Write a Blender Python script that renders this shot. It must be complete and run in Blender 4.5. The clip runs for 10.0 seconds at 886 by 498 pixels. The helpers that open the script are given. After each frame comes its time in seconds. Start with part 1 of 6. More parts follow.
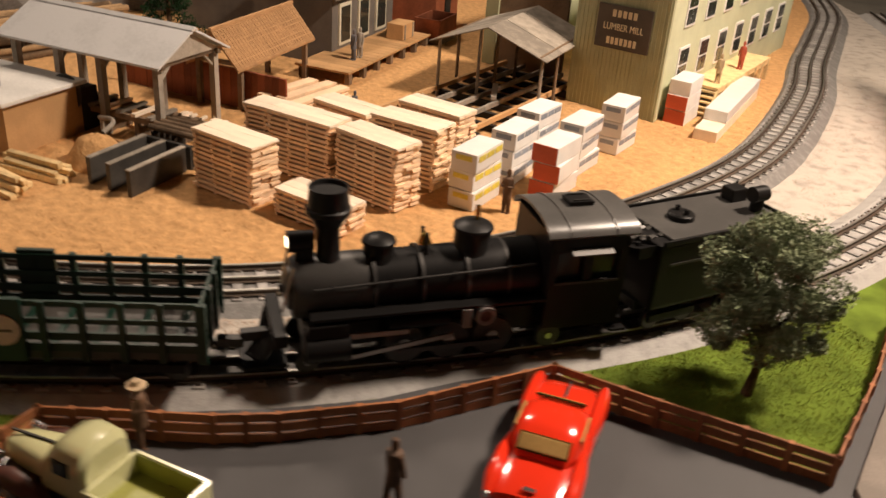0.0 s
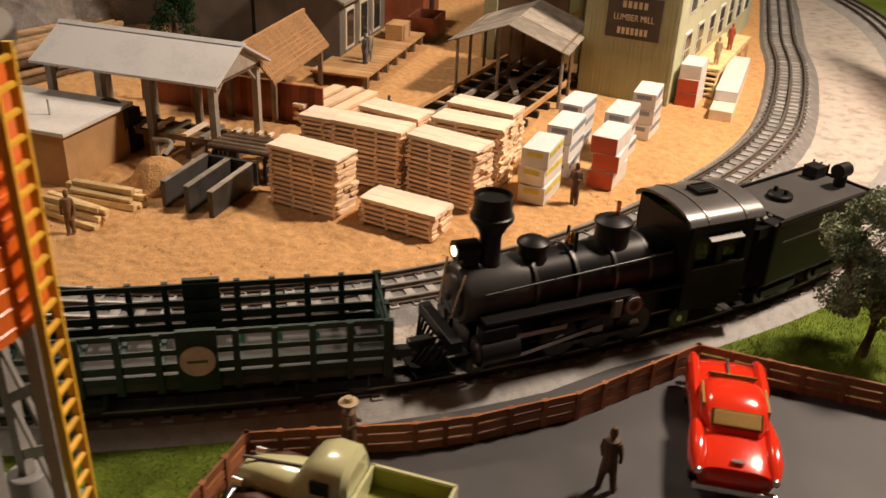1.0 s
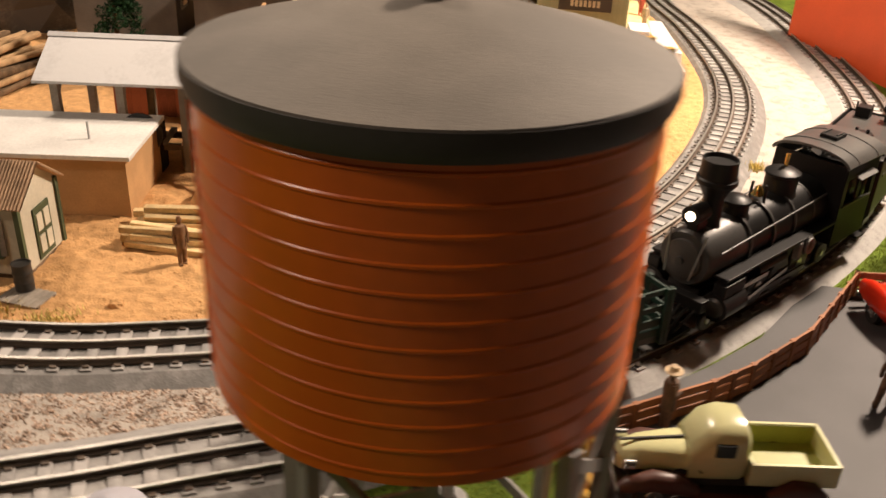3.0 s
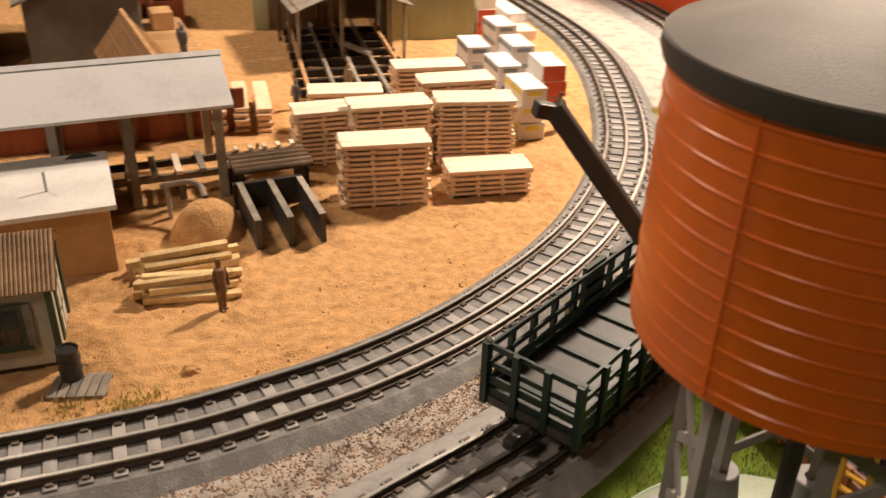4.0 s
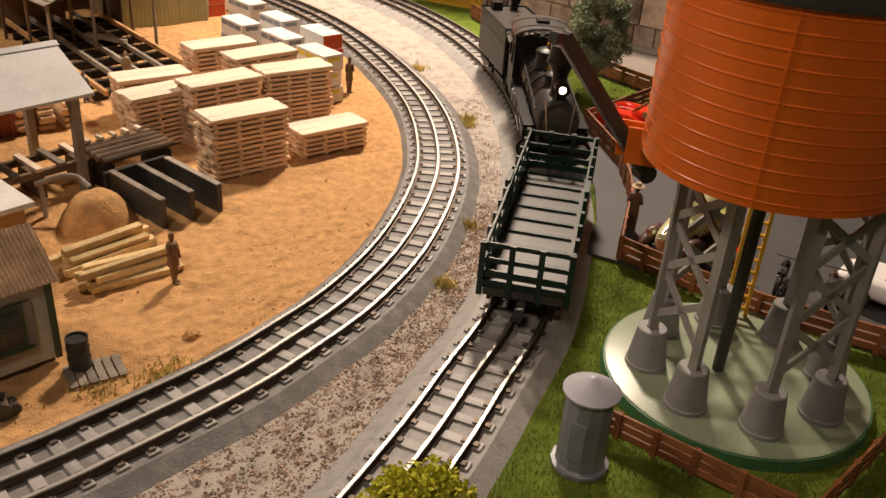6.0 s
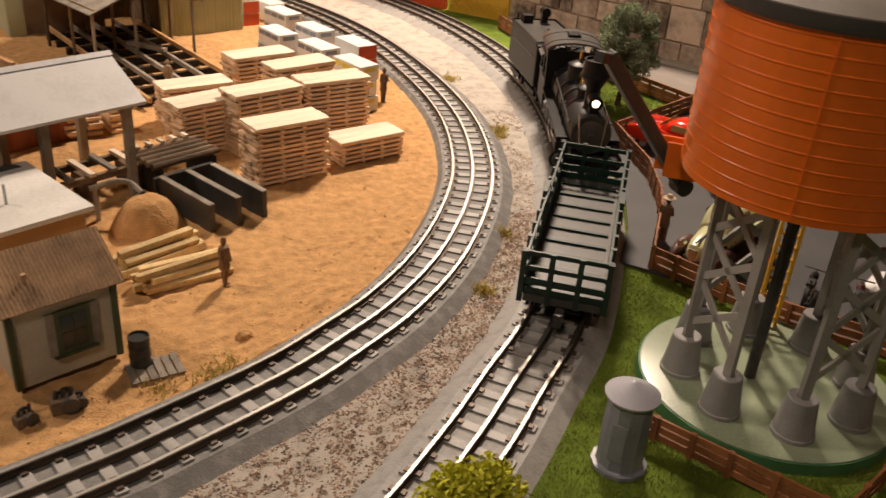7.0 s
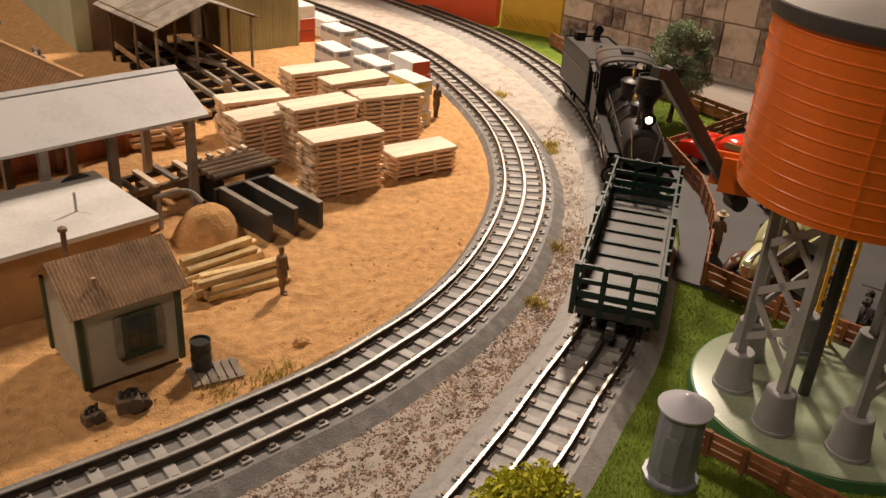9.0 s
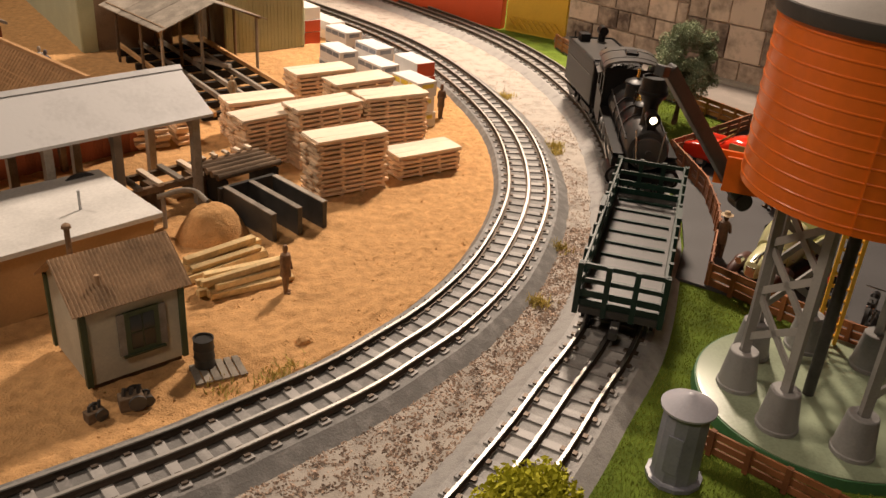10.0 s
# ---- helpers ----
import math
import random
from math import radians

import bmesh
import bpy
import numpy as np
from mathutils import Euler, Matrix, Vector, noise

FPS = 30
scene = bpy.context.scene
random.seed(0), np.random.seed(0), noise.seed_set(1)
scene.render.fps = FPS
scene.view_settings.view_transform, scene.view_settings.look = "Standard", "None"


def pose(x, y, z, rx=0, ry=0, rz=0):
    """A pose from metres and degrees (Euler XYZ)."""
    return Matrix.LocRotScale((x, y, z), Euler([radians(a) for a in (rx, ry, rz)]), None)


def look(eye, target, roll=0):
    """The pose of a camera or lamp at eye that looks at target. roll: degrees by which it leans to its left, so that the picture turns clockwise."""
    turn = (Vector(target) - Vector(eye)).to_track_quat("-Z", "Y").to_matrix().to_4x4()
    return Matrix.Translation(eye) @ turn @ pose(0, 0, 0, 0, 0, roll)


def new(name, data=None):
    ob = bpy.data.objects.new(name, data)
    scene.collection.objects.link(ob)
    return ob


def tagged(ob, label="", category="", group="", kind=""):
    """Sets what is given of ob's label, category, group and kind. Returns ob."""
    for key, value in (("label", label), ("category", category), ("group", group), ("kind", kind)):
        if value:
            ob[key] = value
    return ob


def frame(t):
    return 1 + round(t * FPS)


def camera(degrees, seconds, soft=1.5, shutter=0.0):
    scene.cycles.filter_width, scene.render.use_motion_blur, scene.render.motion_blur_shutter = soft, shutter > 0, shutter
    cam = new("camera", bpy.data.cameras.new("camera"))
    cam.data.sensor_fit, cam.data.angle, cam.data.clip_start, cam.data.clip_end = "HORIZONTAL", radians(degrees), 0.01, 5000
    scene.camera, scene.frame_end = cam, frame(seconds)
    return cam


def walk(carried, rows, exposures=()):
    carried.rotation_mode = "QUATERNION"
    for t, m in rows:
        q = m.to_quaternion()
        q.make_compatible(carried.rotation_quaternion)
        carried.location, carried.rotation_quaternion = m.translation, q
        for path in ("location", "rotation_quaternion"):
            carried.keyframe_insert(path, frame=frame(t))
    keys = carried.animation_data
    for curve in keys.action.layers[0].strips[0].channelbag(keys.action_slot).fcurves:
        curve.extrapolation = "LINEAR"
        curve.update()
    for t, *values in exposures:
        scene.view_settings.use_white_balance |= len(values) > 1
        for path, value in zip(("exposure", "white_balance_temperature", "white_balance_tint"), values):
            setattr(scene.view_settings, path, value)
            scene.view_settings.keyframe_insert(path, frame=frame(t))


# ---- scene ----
cam = camera(53.6, 10.0, shutter=0.5)
PATH = [
    (0, (0.637, 0.342, 0.292), (-0.898, 1.253, -0.61), 4.5),
    (0.5, (0.601, 0.259, 0.304), (-0.854, 1.283, -0.609), 2.7),
    (1, (0.577, 0.218, 0.301), (-0.84, 1.295, -0.613), 2.8),
    (1.5, (0.54, 0.138, 0.309), (-0.742, 1.354, -0.628), 3.4),
    (2, (0.501, 0.092, 0.304), (-0.738, 1.35, -0.635), 2.7),
    (2.5, (0.435, 0.051, 0.304), (-0.679, 1.421, -0.637), 2.3),
    (3, (0.388, 0.023, 0.291), (-0.627, 1.479, -0.631), 2.8),
    (3.2, (0.346, 0.006, 0.297), (-0.578, 1.506, -0.65), 2.0),
    (4.5, (0.121, -0.08, 0.295), (0.019, 1.672, -0.662), 3.0),
    (5, (0.079, -0.098, 0.291), (0.245, 1.652, -0.664), 4.4),
    (5.2, (0.05, -0.118, 0.29), (0.331, 1.614, -0.669), 4.6),
    (6.5, (-0.018, -0.156, 0.3), (0.427, 1.548, -0.647), 4.4),
    (7, (-0.031, -0.165, 0.304), (0.379, 1.552, -0.636), 4.8),
    (7.5, (-0.037, -0.167, 0.304), (0.308, 1.567, -0.631), 4.2),
    (8, (-0.041, -0.17, 0.303), (0.295, 1.568, -0.627), 4.3),
    (8.5, (-0.038, -0.173, 0.305), (0.28, 1.571, -0.621), 4.2),
    (9, (-0.038, -0.173, 0.305), (0.272, 1.579, -0.609), 4.1),
    (9.5, (-0.038, -0.171, 0.303), (0.264, 1.584, -0.607), 4.1),
    (10, (-0.037, -0.174, 0.302), (0.262, 1.584, -0.605), 4.1),
]
walk(cam, [(t, look(e, g, r)) for t, e, g, r in PATH],
     exposures=((0, -0.10), (1.5, -0.15), (2.0, -0.15), (2.5, 0.25), (3.0, 0.52), (3.2, 0.50), (4.5, 0.15), (6.5, 0.02), (8.0, -0.05), (10.0, 0.02)))

# ---------------------------------------------------------------- world and lamps
world = bpy.data.worlds.new("room_air")
world.use_nodes = True
scene.world = world
world.node_tree.nodes["Background"].inputs[0].default_value = (1.0, 0.80, 0.62, 1)
world.node_tree.nodes["Background"].inputs[1].default_value = 0.06


def area_lamp(name, eye, target, size, watts, colour):
    data = bpy.data.lights.new(name, "AREA")
    data.shape, data.size, data.energy, data.color = "DISK", size, watts, colour
    ob = new(name, data)
    ob.matrix_world = look(eye, target)
    return ob


WARM = (1.0, 0.79, 0.62)
area_lamp("ceiling_lamp", (0.38, 1.18, 0.88), (0.25, 0.95, 0.0), 0.14, 21.0, WARM)
area_lamp("ceiling_lamp", (-1.15, 0.75, 1.45), (0.0, 0.5, 0.0), 0.22, 12.0, WARM)
area_lamp("ceiling_lamp", (-0.50, -0.80, 1.45), (0.2, 0.3, 0.1), 0.26, 6.0, WARM)


# ---------------------------------------------------------------- materials
def mat(name, colour, rough=0.6, metal=0.0, var=0.25, scale=60.0, bump=0.2, fine=600.0, spec=0.5, tint=None, coat=0.0, dist=0.0006):
    """Principled surface with two scales of noise in colour and relief."""
    m = bpy.data.materials.new(name)
    m.use_nodes = True
    nt = m.node_tree
    b = nt.nodes["Principled BSDF"]
    tc = nt.nodes.new("ShaderNodeTexCoord")
    n1, n2 = nt.nodes.new("ShaderNodeTexNoise"), nt.nodes.new("ShaderNodeTexNoise")
    n1.inputs["Scale"].default_value, n1.inputs["Detail"].default_value = scale, 6
    n2.inputs["Scale"].default_value, n2.inputs["Detail"].default_value = fine, 3
    for n in (n1, n2):
        nt.links.new(tc.outputs["Object"], n.inputs["Vector"])
    info = nt.nodes.new("ShaderNodeObjectInfo")
    add = nt.nodes.new("ShaderNodeMath")
    add.operation = "MULTIPLY_ADD"
    add.inputs[1].default_value, add.inputs[2].default_value = 0.45, -0.22
    nt.links.new(info.outputs["Random"], add.inputs[0])
    s1 = nt.nodes.new("ShaderNodeMath")
    s1.operation = "ADD"
    nt.links.new(n1.outputs["Fac"], s1.inputs[0])
    nt.links.new(add.outputs[0], s1.inputs[1])
    s2 = nt.nodes.new("ShaderNodeMath")
    s2.operation = "MULTIPLY_ADD"
    s2.inputs[1].default_value, s2.inputs[2].default_value = 0.45, -0.22
    nt.links.new(n2.outputs["Fac"], s2.inputs[0])
    s3 = nt.nodes.new("ShaderNodeMath")
    s3.operation = "ADD"
    nt.links.new(s1.outputs[0], s3.inputs[0])
    nt.links.new(s2.outputs[0], s3.inputs[1])
    ramp = nt.nodes.new("ShaderNodeValToRGB")
    c = Vector(colour)
    lo = c * (1 - var)
    hi = Vector(tint) if tint else c * (1 + var)
    ramp.color_ramp.elements[0].position, ramp.color_ramp.elements[1].position = 0.28, 0.72
    ramp.color_ramp.elements[0].color = (*lo, 1)
    ramp.color_ramp.elements[1].color = (*[min(1, v) for v in hi], 1)
    nt.links.new(s3.outputs[0], ramp.inputs[0])
    nt.links.new(ramp.outputs[0], b.inputs["Base Color"])
    b.inputs["Roughness"].default_value, b.inputs["Metallic"].default_value = rough, metal
    b.inputs["Specular IOR Level"].default_value = spec
    b.inputs["Coat Weight"].default_value = coat
    if bump:
        bp = nt.nodes.new("ShaderNodeBump")
        bp.inputs["Strength"].default_value, bp.inputs["Distance"].default_value = bump, dist
        nt.links.new(s3.outputs[0], bp.inputs["Height"])
        nt.links.new(bp.outputs[0], b.inputs["Normal"])
    return m


def glow(name, colour, strength):
    m = bpy.data.materials.new(name)
    m.use_nodes = True
    b = m.node_tree.nodes["Principled BSDF"]
    b.inputs["Base Color"].default_value = (*colour, 1)
    b.inputs["Emission Color"].default_value = (*colour, 1)
    b.inputs["Emission Strength"].default_value = strength
    return m


M_SAND = mat("sawdust", (0.57, 0.33, 0.145), 0.95, var=0.19, scale=130, bump=1.0, fine=800, spec=0.1, dist=0.0022)
M_ROADBED = mat("roadbed_grey", (0.270, 0.262, 0.250), 0.60, var=0.32, scale=110, bump=1.0, fine=800, spec=0.4)
M_GRAVEL = mat("gravel", (0.31, 0.280, 0.245), 0.95, var=0.5, scale=60, bump=1.0, fine=1100, spec=0.2)
M_STONE_BIT = mat("gravel_stone", (0.40, 0.325, 0.27), 0.9, var=0.5, scale=90, bump=0.4, spec=0.2)
_nt = M_STONE_BIT.node_tree
_isl, _hsv = _nt.nodes.new("ShaderNodeNewGeometry"), _nt.nodes.new("ShaderNodeMix")
_hsv.data_type, _hsv.blend_type = "RGBA", "MULTIPLY"
_hsv.inputs[0].default_value = 1.0
_rmp = _nt.nodes.new("ShaderNodeValToRGB")
_rmp.color_ramp.elements[0].color, _rmp.color_ramp.elements[1].color = (0.52, 0.50, 0.49, 1), (1.22, 1.12, 1.04, 1)
_nt.links.new(_isl.outputs["Random Per Island"], _rmp.inputs[0])
_b = _nt.nodes["Principled BSDF"]
_old = _b.inputs["Base Color"].links[0].from_socket
_nt.links.new(_old, _hsv.inputs[6])
_nt.links.new(_rmp.outputs[0], _hsv.inputs[7])
_nt.links.new(_hsv.outputs[2], _b.inputs["Base Color"])
M_GRASS_BASE = mat("grass_mat", (0.10, 0.145, 0.02), 0.95, var=0.45, scale=45, bump=1.0, fine=1400, spec=0.1)
M_GRASS = mat("grass_blade", (0.25, 0.285, 0.045), 0.8, var=0.5, scale=40, bump=0, spec=0.2)
M_STRAW = mat("dry_grass", (0.50, 0.40, 0.13), 0.85, var=0.4, scale=60, bump=0, spec=0.2)
M_ASPHALT = mat("asphalt", (0.066, 0.064, 0.066), 0.58, var=0.18, scale=14, bump=0.35, fine=1800, spec=0.4)
M_ROAD = mat("pale_road", (0.27, 0.235, 0.205), 0.85, var=0.22, scale=24, bump=0.4, fine=900, spec=0.25)
M_TABLE = mat("table_top", (0.12, 0.11, 0.09), 0.9, var=0.25, scale=20, bump=0.3)
M_TIE = mat("tie_grey", (0.315, 0.303, 0.288), 0.5, var=0.35, scale=90, bump=0.3, spec=0.4)
M_RAIL = mat("rail_steel", (0.46, 0.445, 0.415), 0.48, metal=1.0, var=0.15, scale=40, bump=0.1)
M_RAIL_DARK = mat("rail_web", (0.11, 0.085, 0.065), 0.55, metal=0.6, var=0.3, scale=60, bump=0.2)
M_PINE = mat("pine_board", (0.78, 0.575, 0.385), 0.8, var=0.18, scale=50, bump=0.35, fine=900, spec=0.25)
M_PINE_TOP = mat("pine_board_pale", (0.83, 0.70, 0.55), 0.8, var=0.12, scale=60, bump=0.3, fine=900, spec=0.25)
M_LOG = mat("peeled_log", (0.70, 0.52, 0.27), 0.85, var=0.28, scale=70, bump=0.5, spec=0.2)
M_LOG_BROWN = mat("brown_log", (0.36, 0.235, 0.125), 0.9, var=0.4, scale=70, bump=0.6, spec=0.2)
M_BARK = mat("bark", (0.13, 0.085, 0.05), 0.95, var=0.5, scale=120, bump=0.9, spec=0.15)
M_OLDWOOD = mat("weathered_wood", (0.165, 0.115, 0.075), 0.85, var=0.4, scale=55, bump=0.5, spec=0.25)
M_GREYWOOD = mat("grey_wood", (0.30, 0.265, 0.22), 0.85, var=0.3, scale=70, bump=0.5, spec=0.25)
M_TAN = mat("tan_board", (0.50, 0.30, 0.14), 0.85, var=0.15, scale=40, bump=0.3, spec=0.25)
M_REDWOOD = mat("red_brown_board", (0.24, 0.075, 0.035), 0.8, var=0.35, scale=40, bump=0.4, spec=0.25)
M_ZINC = mat("galvanised_sheet", (0.50, 0.50, 0.50), 0.5, metal=0.0, var=0.16, scale=30, bump=0.3, fine=300, spec=0.45)
M_WHITE_ROOF = mat("whitewashed_roof", (0.66, 0.65, 0.62), 0.7, var=0.16, scale=22, bump=0.35, fine=500, spec=0.3)
M_RUST_ROOF = mat("rusty_corrugated_sheet", (0.36, 0.235, 0.14), 0.7, var=0.4, scale=60, bump=0.4, spec=0.3)
M_BROWN_ROOF = mat("brown_shingle", (0.40, 0.235, 0.115), 0.9, var=0.22, scale=70, bump=0.5, spec=0.2)
M_TILE_ROOF = mat("clay_tile", (0.28, 0.155, 0.085), 0.85, var=0.4, scale=90, bump=0.5, spec=0.25)
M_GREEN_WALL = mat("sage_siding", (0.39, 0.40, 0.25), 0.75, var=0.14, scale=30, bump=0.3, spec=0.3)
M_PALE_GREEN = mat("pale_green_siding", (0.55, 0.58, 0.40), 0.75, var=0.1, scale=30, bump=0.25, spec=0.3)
M_CREAM = mat("cream_board", (0.58, 0.545, 0.43), 0.75, var=0.14, scale=40, bump=0.3, spec=0.3)
M_GREEN_TRIM = mat("dark_green_trim", (0.065, 0.085, 0.04), 0.6, var=0.25, scale=60, bump=0.2)
M_DARK = mat("dark_interior", (0.022, 0.018, 0.014), 0.8, var=0.4, scale=50, bump=0.2, spec=0.3)
M_BLACK = mat("engine_black", (0.010, 0.0095, 0.0095), 0.40, var=0.3, scale=50, bump=0.12, spec=0.22)
M_ROOF_GREY = mat("cab_roof_grey", (0.085, 0.082, 0.078), 0.30, var=0.22, scale=40, bump=0.15, spec=0.5)
M_GRAPHITE = mat("smokebox_graphite", (0.062, 0.060, 0.058), 0.40, metal=0.4, var=0.25, scale=50, bump=0.15)
M_BRASS = mat("brass", (0.72, 0.47, 0.14), 0.25, metal=1.0, var=0.15, scale=80, bump=0.05)
M_AWNING = mat("painted_awning", (0.10, 0.095, 0.09), 0.5, var=0.2, scale=80, bump=0.05)
M_STEEL = mat("bright_steel", (0.55, 0.53, 0.50), 0.28, metal=1.0, var=0.15, scale=80, bump=0.05)
M_CAR_GREEN = mat("gondola_green", (0.004, 0.024, 0.015), 0.45, var=0.25, scale=60, bump=0.12, spec=0.5)
M_DISC = mat("tan_disc", (0.62, 0.47, 0.38), 0.6, var=0.15, scale=150, bump=0.1)
M_ORANGE = mat("tank_orange", (0.82, 0.165, 0.014), 0.29, var=0.12, scale=16, bump=0.06, fine=200, spec=0.5)
M_TANK_ROOF = mat("tank_roof_grey", (0.215, 0.192, 0.165), 0.62, var=0.28, scale=20, bump=0.45, fine=1600, spec=0.25)
M_TANK_RIM = mat("tank_rim_dark", (0.060, 0.056, 0.052), 0.55, var=0.2, scale=50, bump=0.15)
M_LEG = mat("leg_grey", (0.33, 0.315, 0.295), 0.5, var=0.16, scale=60, bump=0.12)
M_CONE = mat("footing_grey", (0.255, 0.25, 0.245), 0.6, var=0.18, scale=50, bump=0.2)
# broad noise paints the dark reflections and shadows that mottle the green plate
M_BASE_GREEN = mat("base_pale_green", (0.25, 0.295, 0.20), 0.30, var=0.30, scale=16, bump=0.12, spec=0.45)
M_BASE_RIM = mat("base_dark_green", (0.05, 0.145, 0.06), 0.45, var=0.25, scale=40, bump=0.15)
M_YELLOW = mat("ladder_yellow", (0.78, 0.44, 0.035), 0.45, var=0.12, scale=60, bump=0.1)
M_FENCE = mat("fence_brown", (0.30, 0.115, 0.045), 0.6, var=0.28, scale=60, bump=0.2, spec=0.35)
M_RED_CAR = mat("car_red", (0.74, 0.035, 0.012), 0.16, var=0.06, scale=20, bump=0.02, coat=0.6)
M_CHROME = mat("chrome", (0.62, 0.61, 0.59), 0.24, metal=1.0, var=0.06, scale=60, bump=0.02)
M_GLASS_TAN = mat("tinted_window", (0.40, 0.25, 0.09), 0.12, var=0.18, scale=40, bump=0.02)
M_TRUCK = mat("truck_cream_green", (0.60, 0.60, 0.33), 0.24, var=0.06, scale=30, bump=0.02, coat=0.4)
M_TRUCK_BED = mat("truck_bed_olive", (0.34, 0.35, 0.08), 0.4, var=0.12, scale=40, bump=0.05)
M_TYRE = mat("tyre_rubber", (0.018, 0.017, 0.016), 0.75, var=0.25, scale=80, bump=0.15)
M_MAROON = mat("dark_maroon", (0.075, 0.028, 0.020), 0.45, var=0.2, scale=50, bump=0.1)
M_WHITE_WRAP = mat("white_wrap", (0.76, 0.75, 0.73), 0.5, var=0.07, scale=60, bump=0.25, spec=0.4)
M_BLUE_GREY = mat("blue_grey_print", (0.25, 0.28, 0.33), 0.55, var=0.2, scale=200, bump=0.05)
M_YELLOW_PRINT = mat("yellow_print", (0.66, 0.56, 0.08), 0.55, var=0.2, scale=200, bump=0.05)
M_RED_WRAP = mat("red_wrap", (0.56, 0.085, 0.030), 0.55, var=0.12, scale=60, bump=0.2)
M_SIGN = mat("sign_brown", (0.055, 0.042, 0.030), 0.6, var=0.25, scale=60, bump=0.2)
M_LETTER = mat("sign_letter", (0.60, 0.50, 0.32), 0.6, var=0.1, scale=90, bump=0.05)
M_SILO = mat("silo_grey_blue", (0.235, 0.245, 0.285), 0.38, var=0.2, scale=50, bump=0.15, spec=0.5)
M_SILO_TOP = mat("silo_lid", (0.52, 0.52, 0.58), 0.42, var=0.12, scale=40, bump=0.1)
M_LEAF = mat("tree_leaf", (0.13, 0.175, 0.088), 0.85, var=0.48, scale=50, bump=0, spec=0.2, tint=(0.29, 0.335, 0.205))
M_LEAF_BRIGHT = mat("bush_leaf", (0.68, 0.68, 0.05), 0.8, var=0.3, scale=70, bump=0, spec=0.2, tint=(0.86, 0.80, 0.10))
M_LEAF_DARK = mat("conifer_leaf", (0.020, 0.065, 0.022), 0.85, var=0.5, scale=70, bump=0, spec=0.2)
M_FIG_DARK = mat("figure_brown", (0.115, 0.060, 0.030), 0.7, var=0.35, scale=160, bump=0.2)
M_FIG_BROWN = mat("figure_tan_brown", (0.23, 0.125, 0.06), 0.7, var=0.35, scale=160, bump=0.2)
M_FIG_BLUE = mat("figure_slate", (0.085, 0.085, 0.095), 0.7, var=0.35, scale=160, bump=0.2)
M_FIG_PALE = mat("figure_pale", (0.48, 0.36, 0.22), 0.7, var=0.3, scale=160, bump=0.2)
M_FIG_RED = mat("figure_red", (0.50, 0.10, 0.05), 0.7, var=0.3, scale=160, bump=0.2)
M_STONE = mat("painted_stone", (0.30, 0.215, 0.165), 0.8, var=0.62, scale=26, bump=0.35, fine=160, spec=0.25, tint=(0.60, 0.47, 0.36))
M_WALL_RED = mat("red_board", (0.66, 0.085, 0.018), 0.55, var=0.08, scale=20, bump=0.1)
M_WALL_YELLOW = mat("yellow_board", (0.62, 0.36, 0.025), 0.55, var=0.1, scale=20, bump=0.1)
M_GREY_HOUSE = mat("grey_siding", (0.15, 0.135, 0.12), 0.75, var=0.2, scale=40, bump=0.3)
M_ROCK = mat("grey_rock", (0.27, 0.25, 0.23), 0.95, var=0.4, scale=40, bump=1.0, fine=300, spec=0.2)
M_ROOM = mat("room_wall", (0.13, 0.105, 0.085), 0.9, var=0.1, scale=4, bump=0.1)
M_DRUM = mat("oil_drum_dark", (0.045, 0.042, 0.038), 0.45, var=0.35, scale=70, bump=0.2)
M_LAMP = glow("headlamp_glass", (1.0, 0.78, 0.50), 6.0)
M_WINDOW = mat("window_pane", (0.020, 0.025, 0.022), 0.12, var=0.3, scale=60, bump=0.02)
M_SKY = mat("backdrop_blue", (0.16, 0.34, 0.55), 0.8, var=0.12, scale=3, bump=0.1)
M_LAMP_SHELL = mat("lamp_shell_white", (0.75, 0.74, 0.70), 0.5, var=0.05, scale=10, bump=0)


# ---------------------------------------------------------------- mesh helpers
def add_box(bm, c, s, rz=0.0, m=None, bevel=0.0):
    """A box of size s about c, turned by rz degrees about z (or by the matrix m)."""
    t = m if m is not None else pose(*c, 0, 0, rz)
    r = bmesh.ops.create_cube(bm, size=1.0, matrix=t @ Matrix.Diagonal((*s, 1)))
    if bevel:
        es = list({e for v in r["verts"] for e in v.link_edges})
        bmesh.ops.bevel(bm, geom=es, offset=bevel, segments=2, affect="EDGES", profile=0.7)


def add_cyl(bm, a, b, r0, r1=None, n=16, caps=True):
    """A cylinder or cone from a to b."""
    a, b = Vector(a), Vector(b)
    d = b - a
    m = Matrix.Translation((a + b) / 2) @ d.to_track_quat("Z", "Y").to_matrix().to_4x4()
    bmesh.ops.create_cone(bm, cap_ends=caps, segments=n, radius1=r0, radius2=r0 if r1 is None else r1, depth=d.length, matrix=m)


def add_lathe(bm, profile, n=32, centre=(0, 0, 0), m=None):
    """A surface turned about z from (radius, height) pairs, with closed ends where the radius is 0."""
    t = m if m is not None else Matrix.Translation(centre)
    rings = []
    for r, z in profile:
        if r < 1e-6:
            rings.append([bm.verts.new(t @ Vector((0, 0, z)))])
        else:
            rings.append([bm.verts.new(t @ Vector((r * math.cos(2 * math.pi * i / n), r * math.sin(2 * math.pi * i / n), z))) for i in range(n)])
    for p, q in zip(rings, rings[1:]):
        for i in range(n):
            j = (i + 1) % n
            if len(p) == 1 and len(q) > 1:
                bm.faces.new((p[0], q[j], q[i]))
            elif len(q) == 1 and len(p) > 1:
                bm.faces.new((p[i], p[j], q[0]))
            elif len(p) > 1:
                bm.faces.new((p[i], p[j], q[j], q[i]))


